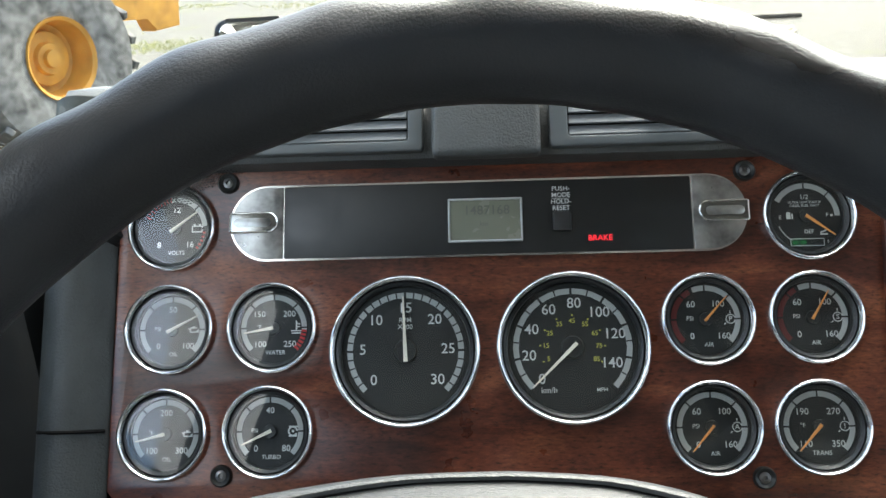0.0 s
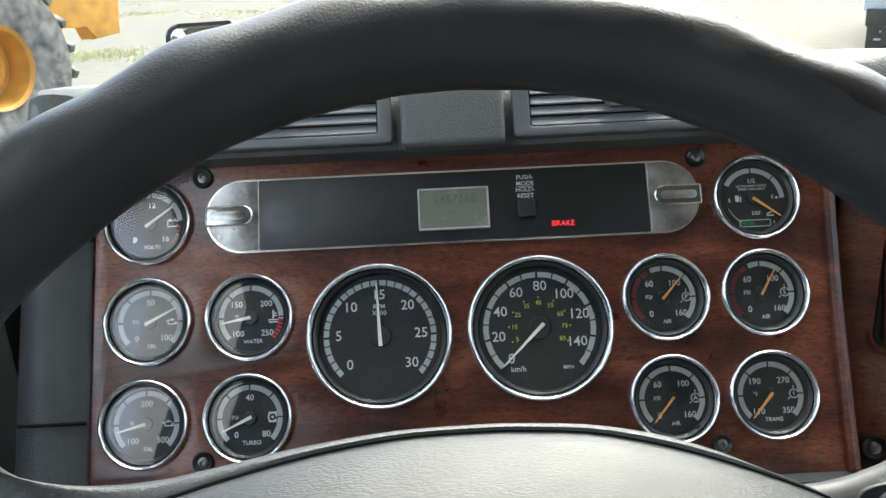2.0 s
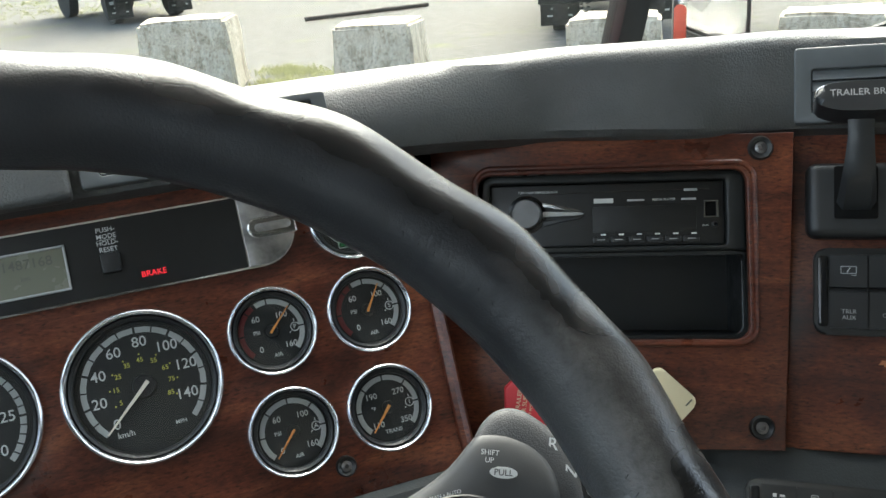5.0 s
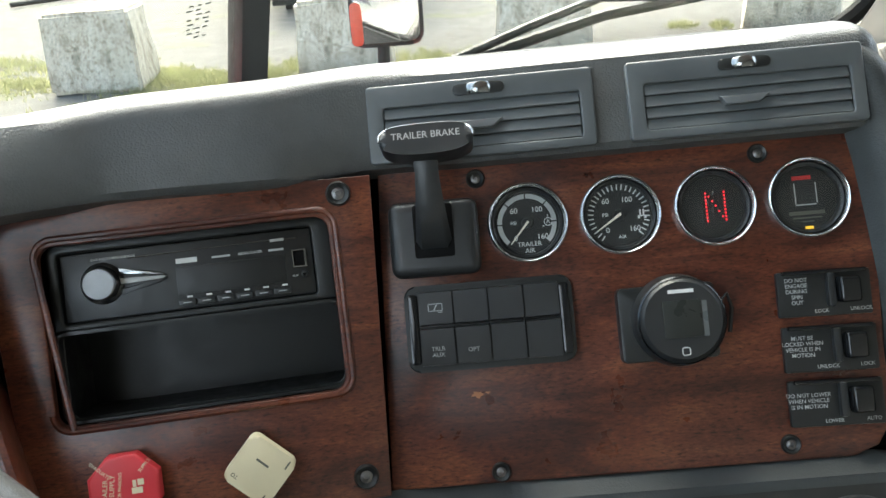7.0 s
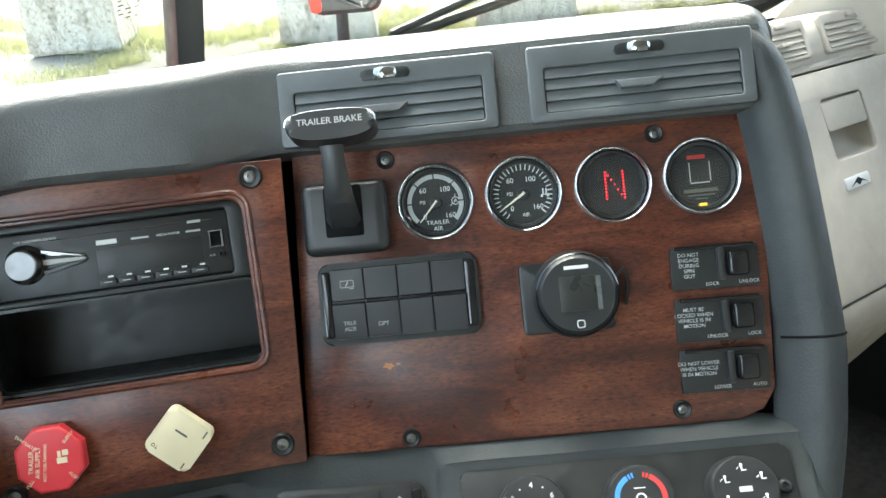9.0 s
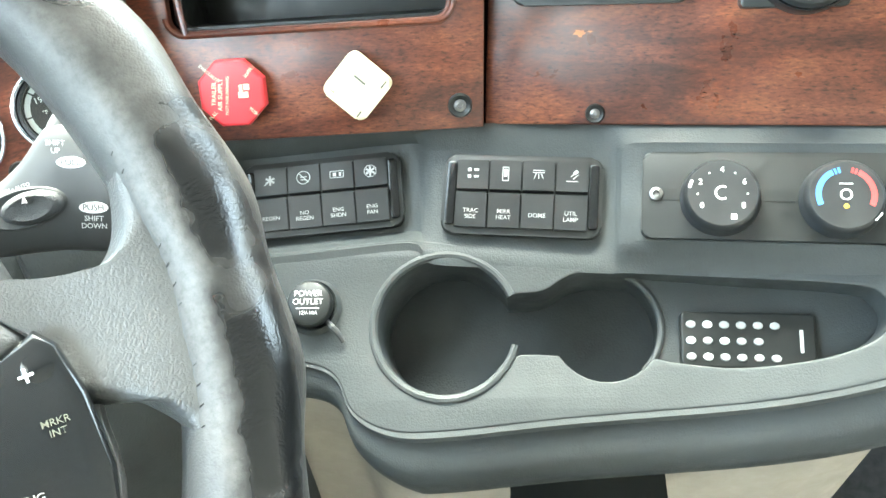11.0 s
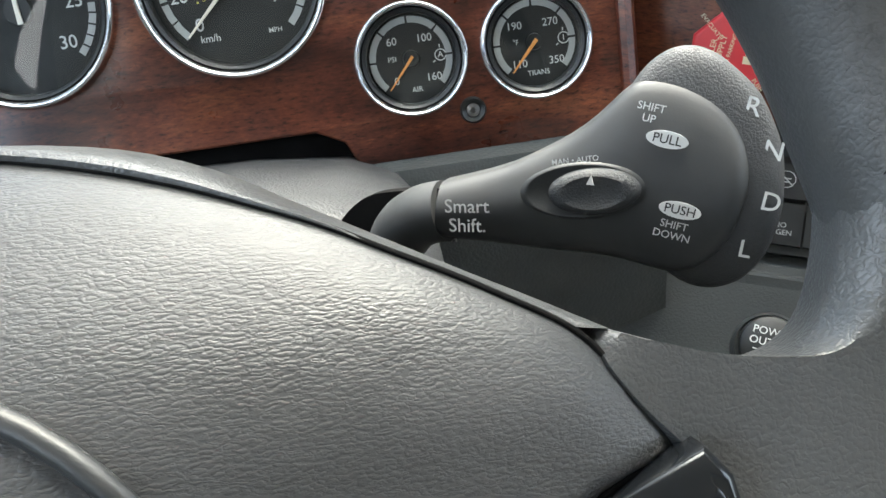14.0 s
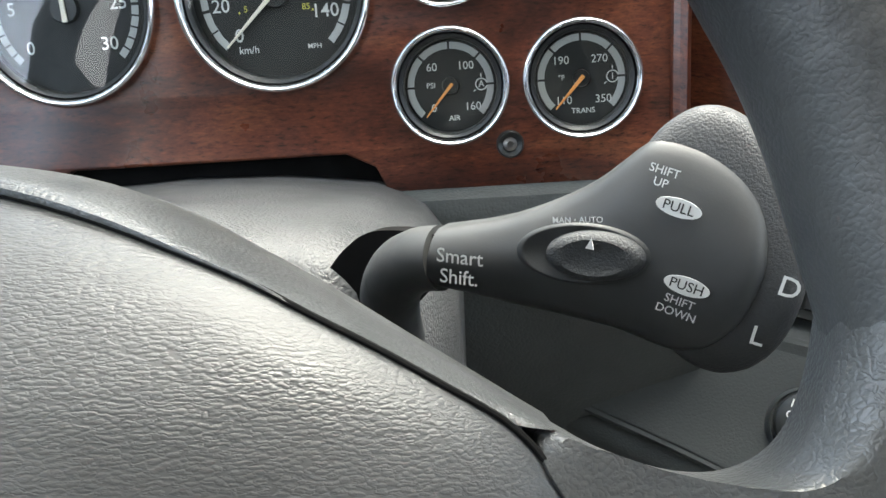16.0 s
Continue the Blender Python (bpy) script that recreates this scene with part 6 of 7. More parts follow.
def lock_switch(v, lines, left, right):
    ob = thing("lock_switch", off(RI, 0.1405, v, 0.002, -1), "black toggle switch plate with white warning print", "toggle switch", "axle switches")
    part("plate", outline_prism(rrect(-0.0335, 0.0335, -0.0165, 0.0165, 0.0015, 2), 0.0, 0.004, 0.001), BLACK, ob, "black plate")
    writing([(lines, -0.0200, 0.0020, 0.0041), (left, -0.0030, -0.0128, 0.0038), (right, 0.0250, -0.0125, 0.0038)], "printing", BAND, ob, 0.0042)
    part("guard", box(0.0010, 0.0065, -0.0100, 0.0145, 0.003, 0.0090, 0.0015), SATIN, ob, "raised switch guard")
    part("toggle", moved(box(-0.008, 0.008, -0.0095, 0.0095, 0.0, 0.009, 0.003, 3), Matrix.Translation((0.0150, 0.0020, 0.004)) @ Matrix.Rotation(radians(10), 4, "Y")), GLOSSB, ob, "glossy black rocker")
    part("hood", box(-0.030, 0.030, 0.0140, 0.0172, 0.003, 0.0075, 0.0012), GLOSSB, ob, "glossy upper edge")
    return ob


lock_switch(0.0005, "DO NOT\nENGAGE\nDURING\nSPIN\nOUT", "LOCK", "UNLOCK")
lock_switch(-0.0395, "MUST BE\nLOCKED WHEN\nVEHICLE IS IN\nMOTION", "UNLOCK", "LOCK")
lock_switch(-0.0785, "DO NOT LOWER\nWHEN VEHICLE\nIS IN MOTION", "LOWER", "AUTO")

# ---- remote control lying in the tray ----


def remote():
    ob = thing("remote_control", off(TR, 0.3100, -0.0330, -0.0205, -2), "small black remote control with round grey keys in the tray", "remote control")
    part("body", outline_prism(rrect(-0.0460, 0.0460, -0.0200, 0.0200, 0.004, 4), 0.0, 0.008, 0.002, 3), BLACK, ob, "black plastic case")
    for r in range(3):
        for c in range(6 if r != 1 else 5):
            part("key", lathe([(0.0, 0.0014), (0.0024, 0.0012), (0.0031, 0.0)], 14), WHITE if (r, c) in ((2, 1), (1, 0), (1, 2), (0, 1)) else DIM, ob, "pale round key", at=Matrix.Translation((-0.0390 + 0.0115 * c, -0.0125 + 0.0115 * r, 0.008)) @ Matrix.Diagonal((1.15, 0.9, 1, 1)))
    bars([(0.036, 0.0, 0.0025, 0.016)], "badge", BAND, ob, 0.0083)
    return ob


remote()

# ---- passenger side of the dash ----


def passenger_dash():
    ob = thing("passenger_dash", PA, "beige plastic passenger dash with vents and a glove box", "dashboard")
    rows = []
    for u in (-0.62, -0.30, 0.0, 0.12, 0.18, 0.1840, 0.1850, 0.215, 0.24, 0.26):
        k = max(0.0, (u - 0.12) / 0.14)
        d = -0.034 if u < 0.1845 else 0.0
        rows.append([Vector((u, v, n - 0.055 * k * k)) for v, n in ((-0.30, -0.20), (-0.21, -0.05), (-0.172, -0.004), (-0.150, 0.004), (-0.1435, 0.003), (-0.143, d), (0.0, d), (0.159, d), (0.1595, 0.002), (0.163, 0.003), (0.168, 0.0), (0.171, 0.002), (0.20, 0.006), (0.226, 0.003), (0.234, -0.004), (0.239, -0.02), (0.238, -0.10), (0.222, -0.22), (0.20, -0.30))])
    part("shell", sheet(rows), DASHSHADE, ob, "beige plastic dash shell")
    part_mesh("glove_box_lid", plate_mesh("glove_box_lid", rrect(-0.33, 0.182, -0.140, 0.156, 0.030, 6), [rrect(-0.030, 0.070, 0.035, 0.118, 0.008, 4)], -0.002, 0.006, 0.002), DASHSHADE, ob, "beige glove box lid")
    part("handle_flap", outline_prism(rrect(-0.0275, 0.0675, 0.0745, 0.1155, (0.006, 0.006, 0.001, 0.001), 4), -0.002, 0.0045, 0.0015), DASHSHADE, ob, "beige pull flap")
    bowl = []
    for f, e in ((-1.0, 0.0), (-0.97, 0.5), (-0.86, 0.85), (-0.6, 1.0), (0.6, 1.0), (0.86, 0.85), (0.97, 0.5), (1.0, 0.0)):
        bowl.append([Vector((0.020 + 0.0505 * f, 0.0345 + 0.050 * v, 0.003 - 0.033 * n * e)) for v, n in ((0.0, 0.0), (0.06, 0.30), (0.22, 0.62), (0.5, 0.88), (0.8, 1.0), (1.05, 1.0))])
    part("handle_recess", sheet(smooth_both(bowl, 3)), BEIGED, ob, "rounded beige finger recess")
    lab = part("sticker", outline_prism(rrect(-0.033, 0.024, -0.006, 0.010, 0.003, 3), 0.006, 0.008, 0.0008), WHITE, ob, "pale sticker with a dark arrow")
    part("arrow", outline_prism([(-0.022, -0.003), (-0.004, 0.007), (0.016, -0.003), (0.004, 0.001), (-0.004, -0.004), (-0.010, 0.001)], 0.0080, 0.0086), BLACK, lab, "dark triangle mark")
    for x0, x1 in ((-0.128, -0.016), (0.0185, 0.160)):
        vent = part_mesh("vent_frame", plate_mesh("vent_frame", rrect(x0, x1, 0.175, 0.230, 0.007, 4), [rrect(x0 + 0.010, x1 - 0.010, 0.181, 0.214, 0.003, 2)], 0.000, 0.0095, 0.003), BEIGED, ob, "beige vent frame")
        # shallow dark sheet under the blades paints the shade of the duct
        part("duct", box(x0 + 0.008, x1 - 0.008, 0.180, 0.215, -0.006, 0.0010), BLACK, vent, "dark sheet for the shade of the duct")
        for k in range(4):
            part("blade", moved(box(x0 + 0.0105, x1 - 0.0105, -0.0042, 0.0042, -0.0008, 0.0008), Matrix.Translation((0, 0.1855 + 0.0083 * k, 0.007)) @ Matrix.Rotation(radians(-30), 4, "X")), BEIGED, vent, "beige blade")
        part("tab", box((x0 + x1) / 2 - 0.012, (x0 + x1) / 2 + 0.012, 0.195, 0.200, 0.007, 0.017, 0.002), DASHSHADE, vent, "beige blade tab")
        part("thumb_wheel", box((x0 + x1) / 2 - 0.010, (x0 + x1) / 2 + 0.010, 0.219, 0.225, 0.008, 0.014, 0.002), BEIGED, vent, "beige thumb wheel")
    side_vent = part("side_vent", moved(box(-0.026, 0.026, -0.026, 0.026, -0.03, 0.004, 0.004), Matrix.Translation((0.199, 0.205, -0.012)) @ Matrix.Rotation(radians(20), 4, "Y")), DASHSHADE, ob, "beige side window vent")
    # raised dark plates paint the shade inside the vent slots
    for k in range(3):
        part("slot", moved(box(-0.019, 0.019, -0.019 + 0.0135 * k, -0.009 + 0.0135 * k, 0.0035, 0.0052), Matrix.Translation((0.199, 0.205, -0.012)) @ Matrix.Rotation(radians(20), 4, "Y")), DARK, side_vent, "dark plate for the shade in a slot")
    return ob


passenger_dash()

# ---- steering column ----


def column():
    ob = thing("steering_column", Matrix(), "dark grey plastic steering column shroud", "steering column")
    rows = []
    for n, k, dv in ((-0.01, 1.0, 0.0), (0.05, 1.0, 0.0), (0.10, 0.98, 0.0), (0.135, 0.93, -0.003), (0.150, 0.84, -0.012), (0.156, 0.6, -0.03)):
        prof = [(-0.14, -0.24), (-0.142, -0.17), (-0.132, -0.140), (-0.105, -0.120), (-0.05, -0.1115), (0.0, -0.109), (0.05, -0.1105), (0.10, -0.1165), (0.125, -0.127), (0.139, -0.146), (0.142, -0.17), (0.14, -0.24)]
        rows.append([CL @ Vector((u * k, v + dv, n)) for u, v in prof])
    part("shroud", sheet(smooth_rows(rows, 3)), SHROUD, ob, "grained grey column cover")
    part("underside", box(-0.13, 0.13, -0.30, -0.02, 1.45, 1.66, 0.03), BLACK, ob, "dark lower cover")
    part("boot", tube([ST @ Vector(p) for p in smooth3(((-0.074, -0.090, -0.070), (-0.0735, -0.060, -0.044), (-0.0705, -0.041, -0.027), (-0.0640, -0.028, -0.0175), (-0.0555, -0.0208, -0.0130), (-0.0470, -0.0178, -0.0110)))], 0.0107, 24), STALKM, ob, "dark rubber boot of the stalk")
    slot = smooth_line([(-0.0535, -0.0146), (-0.062, -0.0152), (-0.072, -0.0166), (-0.0805, -0.0188), (-0.0865, -0.0228), (-0.0925, -0.0300), (-0.0980, -0.0400)], 4)
    # dark plate paints the shade in the gap between shroud and boot
    part("boot_gap_shade", outline_prism(slot + [(-0.098, -0.085), (-0.080, -0.085), (-0.066, -0.048), (-0.050, -0.024)], -0.036, -0.0275), DARK, ob, "dark plate for the shade round the boot", at=ST)
    part("boot_stitch", tube([ST @ Vector(p) for p in smooth3(((-0.0500, -0.0102, -0.0085), (-0.0585, -0.0128, -0.0090), (-0.0660, -0.0178, -0.0110), (-0.0715, -0.0250, -0.0150)))], 0.0003, 6), DARK, ob, "fine seam along the boot")
    part("shaft", tube([WH @ Vector((0, 0, -0.01)), WH @ Vector((0, 0, -0.14))], 0.045, 28), SATIN, ob, "dark steering shaft cover")
    return ob


column()

# dark lower knee panel round the column
rows = []
for u in (-0.30, -0.10, 0.10, 0.20, 0.27):
    rows.append([CL @ Vector((u, -0.121, 0.001)), CL @ Vector((u, -0.126, 0.012)), CL @ Vector((u, -0.140, 0.016)), CL @ Vector((u, -0.17, 0.012)), CL @ Vector((u, -0.26, -0.02)), CL @ Vector((u, -0.50, -0.12))])
knee = thing_mesh("knee_panel", sheet(rows), TRIM, Matrix(), "dark grey plastic panel under the gauge cluster", "dash trim")
part("recess_edge", tube([(CL @ Vector((u, v, 0.0155))) for u, v in ((0.150, -0.168), (0.150, -0.146), (0.153, -0.142), (0.20, -0.140), (0.25, -0.139))], 0.0016, 6), SATIN, knee, "edge of a shallow recess")
# a dark block paints the shade in the gap above the column
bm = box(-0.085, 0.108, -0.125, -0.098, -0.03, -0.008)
thing_mesh("column_gap_shade", bm, DARK, CL, "dark block for the shade over the steering column", "opening")
rows = []
for k, u in enumerate((0.262, 0.275, 0.285)):
    rows.append([CL @ Vector((u, -0.118 - 0.01 * k, -0.01 - 0.03 * k)), CL @ Vector((u, -0.15, 0.01 - 0.03 * k)), CL @ Vector((u, -0.22, -0.02 - 0.03 * k)), CL @ Vector((u, -0.50, -0.12))])
thing_mesh("knee_panel", sheet(rows), TRIM, Matrix(), "dark grey plastic panel beside the steering column", "dash trim")

# ---- shift stalk ----


def span(pts, x):
    """Where the line at x crosses a closed outline: its lowest and highest point."""
    ys = [a[1] + (b[1] - a[1]) * (x - a[0]) / (b[0] - a[0]) for a, b in zip(pts, pts[1:] + pts[:1]) if (a[0] - x) * (b[0] - x) <= 0 and a[0] != b[0]]
    return min(ys), max(ys)


def crown(pts, x, y, top):
    """Height of the rounded face of a stalk piece at a place inside its outline."""
    lo, hi = span(pts, x)
    t = min(1.0, abs(2 * (y - lo) / (hi - lo) - 1))
    return top - 0.0050 * t * t - 0.0105 * (1 - (1 - t ** 7) ** (1 / 7))


def crowned(pts, top, bottom, x0, x1, n=44, m=17):
    """A smooth pebble over an outline: rings of points from end to end."""
    bm, rings = bmesh.new(), []
    for k in range(n + 1):
        x = x0 + (x1 - x0) * (1 - math.cos(math.pi * k / n)) / 2
        lo, hi = span(pts, x)
        end = min(1.0, (x1 - x) / 0.006)
        ring = []
        for a in range(m + 1):
            t = -math.cos(math.pi * a / m)
            y = (lo + hi) / 2 + (hi - lo) / 2 * t
            ring.append((x, y, crown(pts, x, y, top) - 0.0095 * (1 - math.sqrt(max(0.0, 1 - (1 - end) ** 2)))))
        ring += [(x, lo + (hi - lo) * f, bottom) for f in (0.92, 0.5, 0.08)]
        rings.append([bm.verts.new(p) for p in ring])
    for a, b in zip(rings, rings[1:]):
        for k in range(len(a)):
            q = (k + 1) % len(a)
            bm.faces.new((a[k], a[q], b[q], b[k]))
    bm.faces.new(rings[0])
    bm.faces.new(rings[-1][::-1])
    return bm


def stalk():
    ob = thing("shift_stalk", ST, "black paddle-shaped gear shift stalk with white print", "shift stalk")
    face = [(-0.0485, -0.0073), (-0.0256, 0.0009), (-0.0037, 0.0145), (0.0109, 0.0298), (0.0190, 0.0318), (0.0268, 0.0308), (0.0345, 0.0276), (0.0403, 0.0232), (0.0455, 0.0168), (0.0488, 0.0102), (0.0500, 0.0025), (0.0494, -0.0055), (0.0470, -0.0135), (0.0437, -0.0195), (0.0371, -0.0262), (0.0272, -0.0288), (0.0099, -0.0262), (-0.0223, -0.0262), (-0.0480, -0.0262)]
    cap = [(0.0060, 0.0190), (0.0108, 0.0298), (0.0150, 0.0362), (0.0210, 0.0408), (0.0276, 0.0421), (0.0335, 0.0408), (0.0390, 0.0377), (0.0482, 0.0303), (0.0535, 0.0225), (0.0585, 0.0110), (0.0605, -0.0030), (0.0597, -0.0130), (0.0570, -0.0215), (0.0517, -0.0290), (0.0465, -0.0325), (0.0412, -0.0340), (0.0340, -0.0330), (0.0262, -0.0286), (0.0180, -0.0190), (0.0140, 0.0)]
    face = smooth_line(face[:1] * 2 + face[1:-1] + face[-1:] * 2, 3)[3:-3]
    cap = smooth_line(cap[:-1], 3) + cap[-1:]
    body = part("paddle", crowned(face, 0.0, -0.017, -0.0478, 0.0498), STALKM, ob, "smooth black paddle")
    end = part("end_cap", crowned(cap, -0.0042, -0.022, 0.0090, 0.0603), CAPM, ob, "grained black end")
    part("collar", tube([(-0.0480, -0.0090, -0.004), (-0.0480, -0.0250, -0.004)], 0.0007, 6), DARK, body)
    turn = Matrix.Rotation(radians(9), 4, "Z")
    part("selector_well", lathe([(0.0, 0.0002), (0.90, 0.0002), (0.97, 0.0009), (1.03, 0.0009), (1.10, 0.0)], 40), STALKM, body, "oval recess", at=Matrix.Translation((-0.0005, -0.0040, 0)) @ turn @ Matrix.Diagonal((0.0178, 0.0082, 1, 1)))
    knob = part("selector", moved(lathe([(0.0, 0.0046), (0.45, 0.0044), (0.70, 0.0056), (0.86, 0.0048), (0.97, 0.0026), (1.0, 0.0)], 40), turn @ Matrix.Diagonal((0.0146, 0.0074, 0.8, 1))), CAPM, body, "oval black selector knob", at=Matrix.Translation((0.0035, -0.0036, 0)))
    part("pointer", outline_prism([(-0.0012, -0.0003), (0.0012, -0.0003), (0.0, 0.0028)], 0.0050, 0.0056), WHITE, knob, "white triangle", at=Matrix.Translation((-0.0010, 0.0030, 0.0004)))
    z = 0.0003
    for item in (("SHIFT\nUP", 0.0176, 0.0216, 0.0034, -8), ("SHIFT\nDOWN", 0.0284, -0.0136, 0.0034, -8), ("MAN • AUTO", -0.0035, 0.0052, 0.0025, 12)):
        writing([item], "printing", WHITE, body, z + crown(face, item[1], item[2] - 0.001, 0.0) + 0.0004, "white print")
    writing([("Smart\nShift.", -0.0368, -0.0164, 0.0064, 6)], "name", WHITE, body, z + 0.0002, "white printed name")
    for word, x, y in (("PULL", 0.0235, 0.0142), ("PUSH", 0.0298, -0.0068)):
        badge = part("badge", outline_prism([(0.0064 * math.cos(radians(a)), 0.0026 * math.sin(radians(a))) for a in range(0, 360, 15)], 0.0, 0.0005), WHITE, body, "white oval badge", at=Matrix.Translation((x, y, crown(face, x, y, 0.0) + 0.0006)) @ Matrix.Rotation(radians(-7), 4, "Z"))
        writing([(word, 0, 0, 0.0040)], "printing", BLACK, badge, 0.0007)
    for item in (("R", 0.0470, 0.0252, 0.0080, -8), ("N", 0.0545, 0.0128, 0.0080, -6), ("D", 0.0558, -0.0024, 0.0080, -6), ("L", 0.0505, -0.0180, 0.0080, -4)):
        writing([item], "gear_letter", WHITE, end, crown(cap, item[1], item[2], -0.0042) + 0.0006, "white gear letter")
    return ob


stalk()

# ---- steering wheel ----
RW, RT = 0.2380, 0.0232


def rim_leather():
    """Cracked dull leather, worn black and shiny in patches along the outer side where it is gripped; the black also
    stands for dark reflections.
    """
    m = grained("rim_cover", (0.014, 0.016, 0.019), 0.42, 900, 0.13, 0.22, 0.5, wear=0.08)
    nt, b = nodes_of(m)
    at = coords(nt, 1.0)
    old, rough = b.inputs["Base Color"].links[0].from_socket, b.inputs["Roughness"].links[0].from_socket
    flat_at = coords(nt, (1, 1, 0))
    length = nt.nodes.new("ShaderNodeVectorMath")
    length.operation = "LENGTH"
    nt.links.new(flat_at, length.inputs[0])
    outer = nt.nodes.new("ShaderNodeMapRange")
    outer.interpolation_type = "SMOOTHSTEP"
    outer.inputs["From Min"].default_value, outer.inputs["From Max"].default_value = RW - 0.001, RW + 0.007
    ragged = nt.nodes.new("ShaderNodeMath")
    ragged.operation = "MULTIPLY_ADD"
    ragged.inputs[1].default_value = 0.016
    nt.links.new(noise_tex(nt, at, 42.0, 3.0, 0.6), ragged.inputs[0])
    nt.links.new(length.outputs["Value"], ragged.inputs[2])
    nt.links.new(ragged.outputs[0], outer.inputs["Value"])
    # the black fades towards the outermost edge, painting a lighter highlight there
    edge = nt.nodes.new("ShaderNodeMapRange")
    edge.interpolation_type = "SMOOTHSTEP"
    edge.inputs["From Min"].default_value, edge.inputs["From Max"].default_value = RW + 0.016, RW + 0.023
    edge.inputs["To Min"].default_value, edge.inputs["To Max"].default_value = 1.0, 0.5
    nt.links.new(length.outputs["Value"], edge.inputs["Value"])
    band = nt.nodes.new("ShaderNodeMath")
    band.operation = "MULTIPLY"
    nt.links.new(outer.outputs[0], band.inputs[0])
    nt.links.new(edge.outputs[0], band.inputs[1])
    patch = ramp(nt, noise_tex(nt, at, 21.0, 2.0, 0.5, 0.4), [(0.30, grey(0.55)), (0.44, grey(1))])
    mul = nt.nodes.new("ShaderNodeMath")
    mul.operation = "MULTIPLY"
    nt.links.new(band.outputs[0], mul.inputs[0])
    nt.links.new(patch, mul.inputs[1])
    # grey from wear where the hands rest, made paler to carry reflected light
    apart = nt.nodes.new("ShaderNodeSeparateXYZ")
    nt.links.new(at, apart.inputs[0])
    rubbed_lit = nt.nodes.new("ShaderNodeMapRange")
    rubbed_lit.interpolation_type = "SMOOTHSTEP"
    rubbed_lit.inputs["From Min"].default_value, rubbed_lit.inputs["From Max"].default_value = 0.190, 0.223
    nt.links.new(apart.outputs[0], rubbed_lit.inputs["Value"])
    pale = nt.nodes.new("ShaderNodeMix")
    pale.data_type = "RGBA"
    nt.links.new(rubbed_lit.outputs[0], pale.inputs[0])
    nt.links.new(old, pale.inputs[6])
    nt.links.new(ramp(nt, noise_tex(nt, at, 260.0, 5.0, 0.7), [(0.32, (0.042, 0.043, 0.043)), (0.5, (0.062, 0.063, 0.062)), (0.75, (0.082, 0.083, 0.081))]), pale.inputs[7])
    old = pale.outputs[2]
    where = nt.nodes.new("ShaderNodeMath")
    where.operation = "MULTIPLY"
    gripped = nt.nodes.new("ShaderNodeMapRange")
    gripped.interpolation_type = "SMOOTHSTEP"
    gripped.inputs["From Min"].default_value, gripped.inputs["From Max"].default_value = -0.02, 0.13
    gripped.inputs["To Min"].default_value = 0.35
    nt.links.new(apart.outputs[0], gripped.inputs["Value"])
    nt.links.new(mul.outputs[0], where.inputs[0])
    nt.links.new(gripped.outputs[0], where.inputs[1])
    mul = where
    for socket, before, after in (("Base Color", old, (0.004, 0.0045, 0.005, 1)), ("Roughness", rough, (0.24, 0.24, 0.24, 1)), ("Specular IOR Level", None, (0.45, 0.45, 0.45, 1))):
        mx = nt.nodes.new("ShaderNodeMix")
        mx.data_type = "RGBA"
        nt.links.new(mul.outputs[0], mx.inputs[0])
        mx.inputs[6].default_value = (0.32, 0.32, 0.32, 1)
        if before is not None:
            nt.links.new(before, mx.inputs[6])
        mx.inputs[7].default_value = after
        nt.links.new(mx.outputs[2], b.inputs[socket])
    bare = nt.nodes.new("ShaderNodeMapRange")
    bare.inputs["From Min"].default_value, bare.inputs["From Max"].default_value = RW - 0.0172, RW - 0.0160
    bare.inputs["To Min"].default_value, bare.inputs["To Max"].default_value = 1.0, 0.0
    nt.links.new(length.outputs["Value"], bare.inputs["Value"])
    there = nt.nodes.new("ShaderNodeMath")
    there.operation = "MULTIPLY"
    nt.links.new(bare.outputs[0], there.inputs[0])
    nt.links.new(rubbed_lit.outputs[0], there.inputs[1])
    for socket, value in (("Base Color", (0.046, 0.049, 0.050, 1)), ("Roughness", (0.40, 0.40, 0.40, 1))):
        mx = nt.nodes.new("ShaderNodeMix")
        mx.data_type = "RGBA"
        nt.links.new(there.outputs[0], mx.inputs[0])
        nt.links.new(b.inputs[socket].links[0].from_socket, mx.inputs[6])
        mx.inputs[7].default_value = value
        nt.links.new(mx.outputs[2], b.inputs[socket])
    return m


def plain_to_worn(a):
    """The lacing has pulled open on the driver's right-hand side of the rim and is still tight elsewhere."""
    k = max(0.0, min(1.0, (math.cos(a) - 0.2) / 0.6))
    return 0.2 + 0.8 * k * k * (3 - 2 * k)


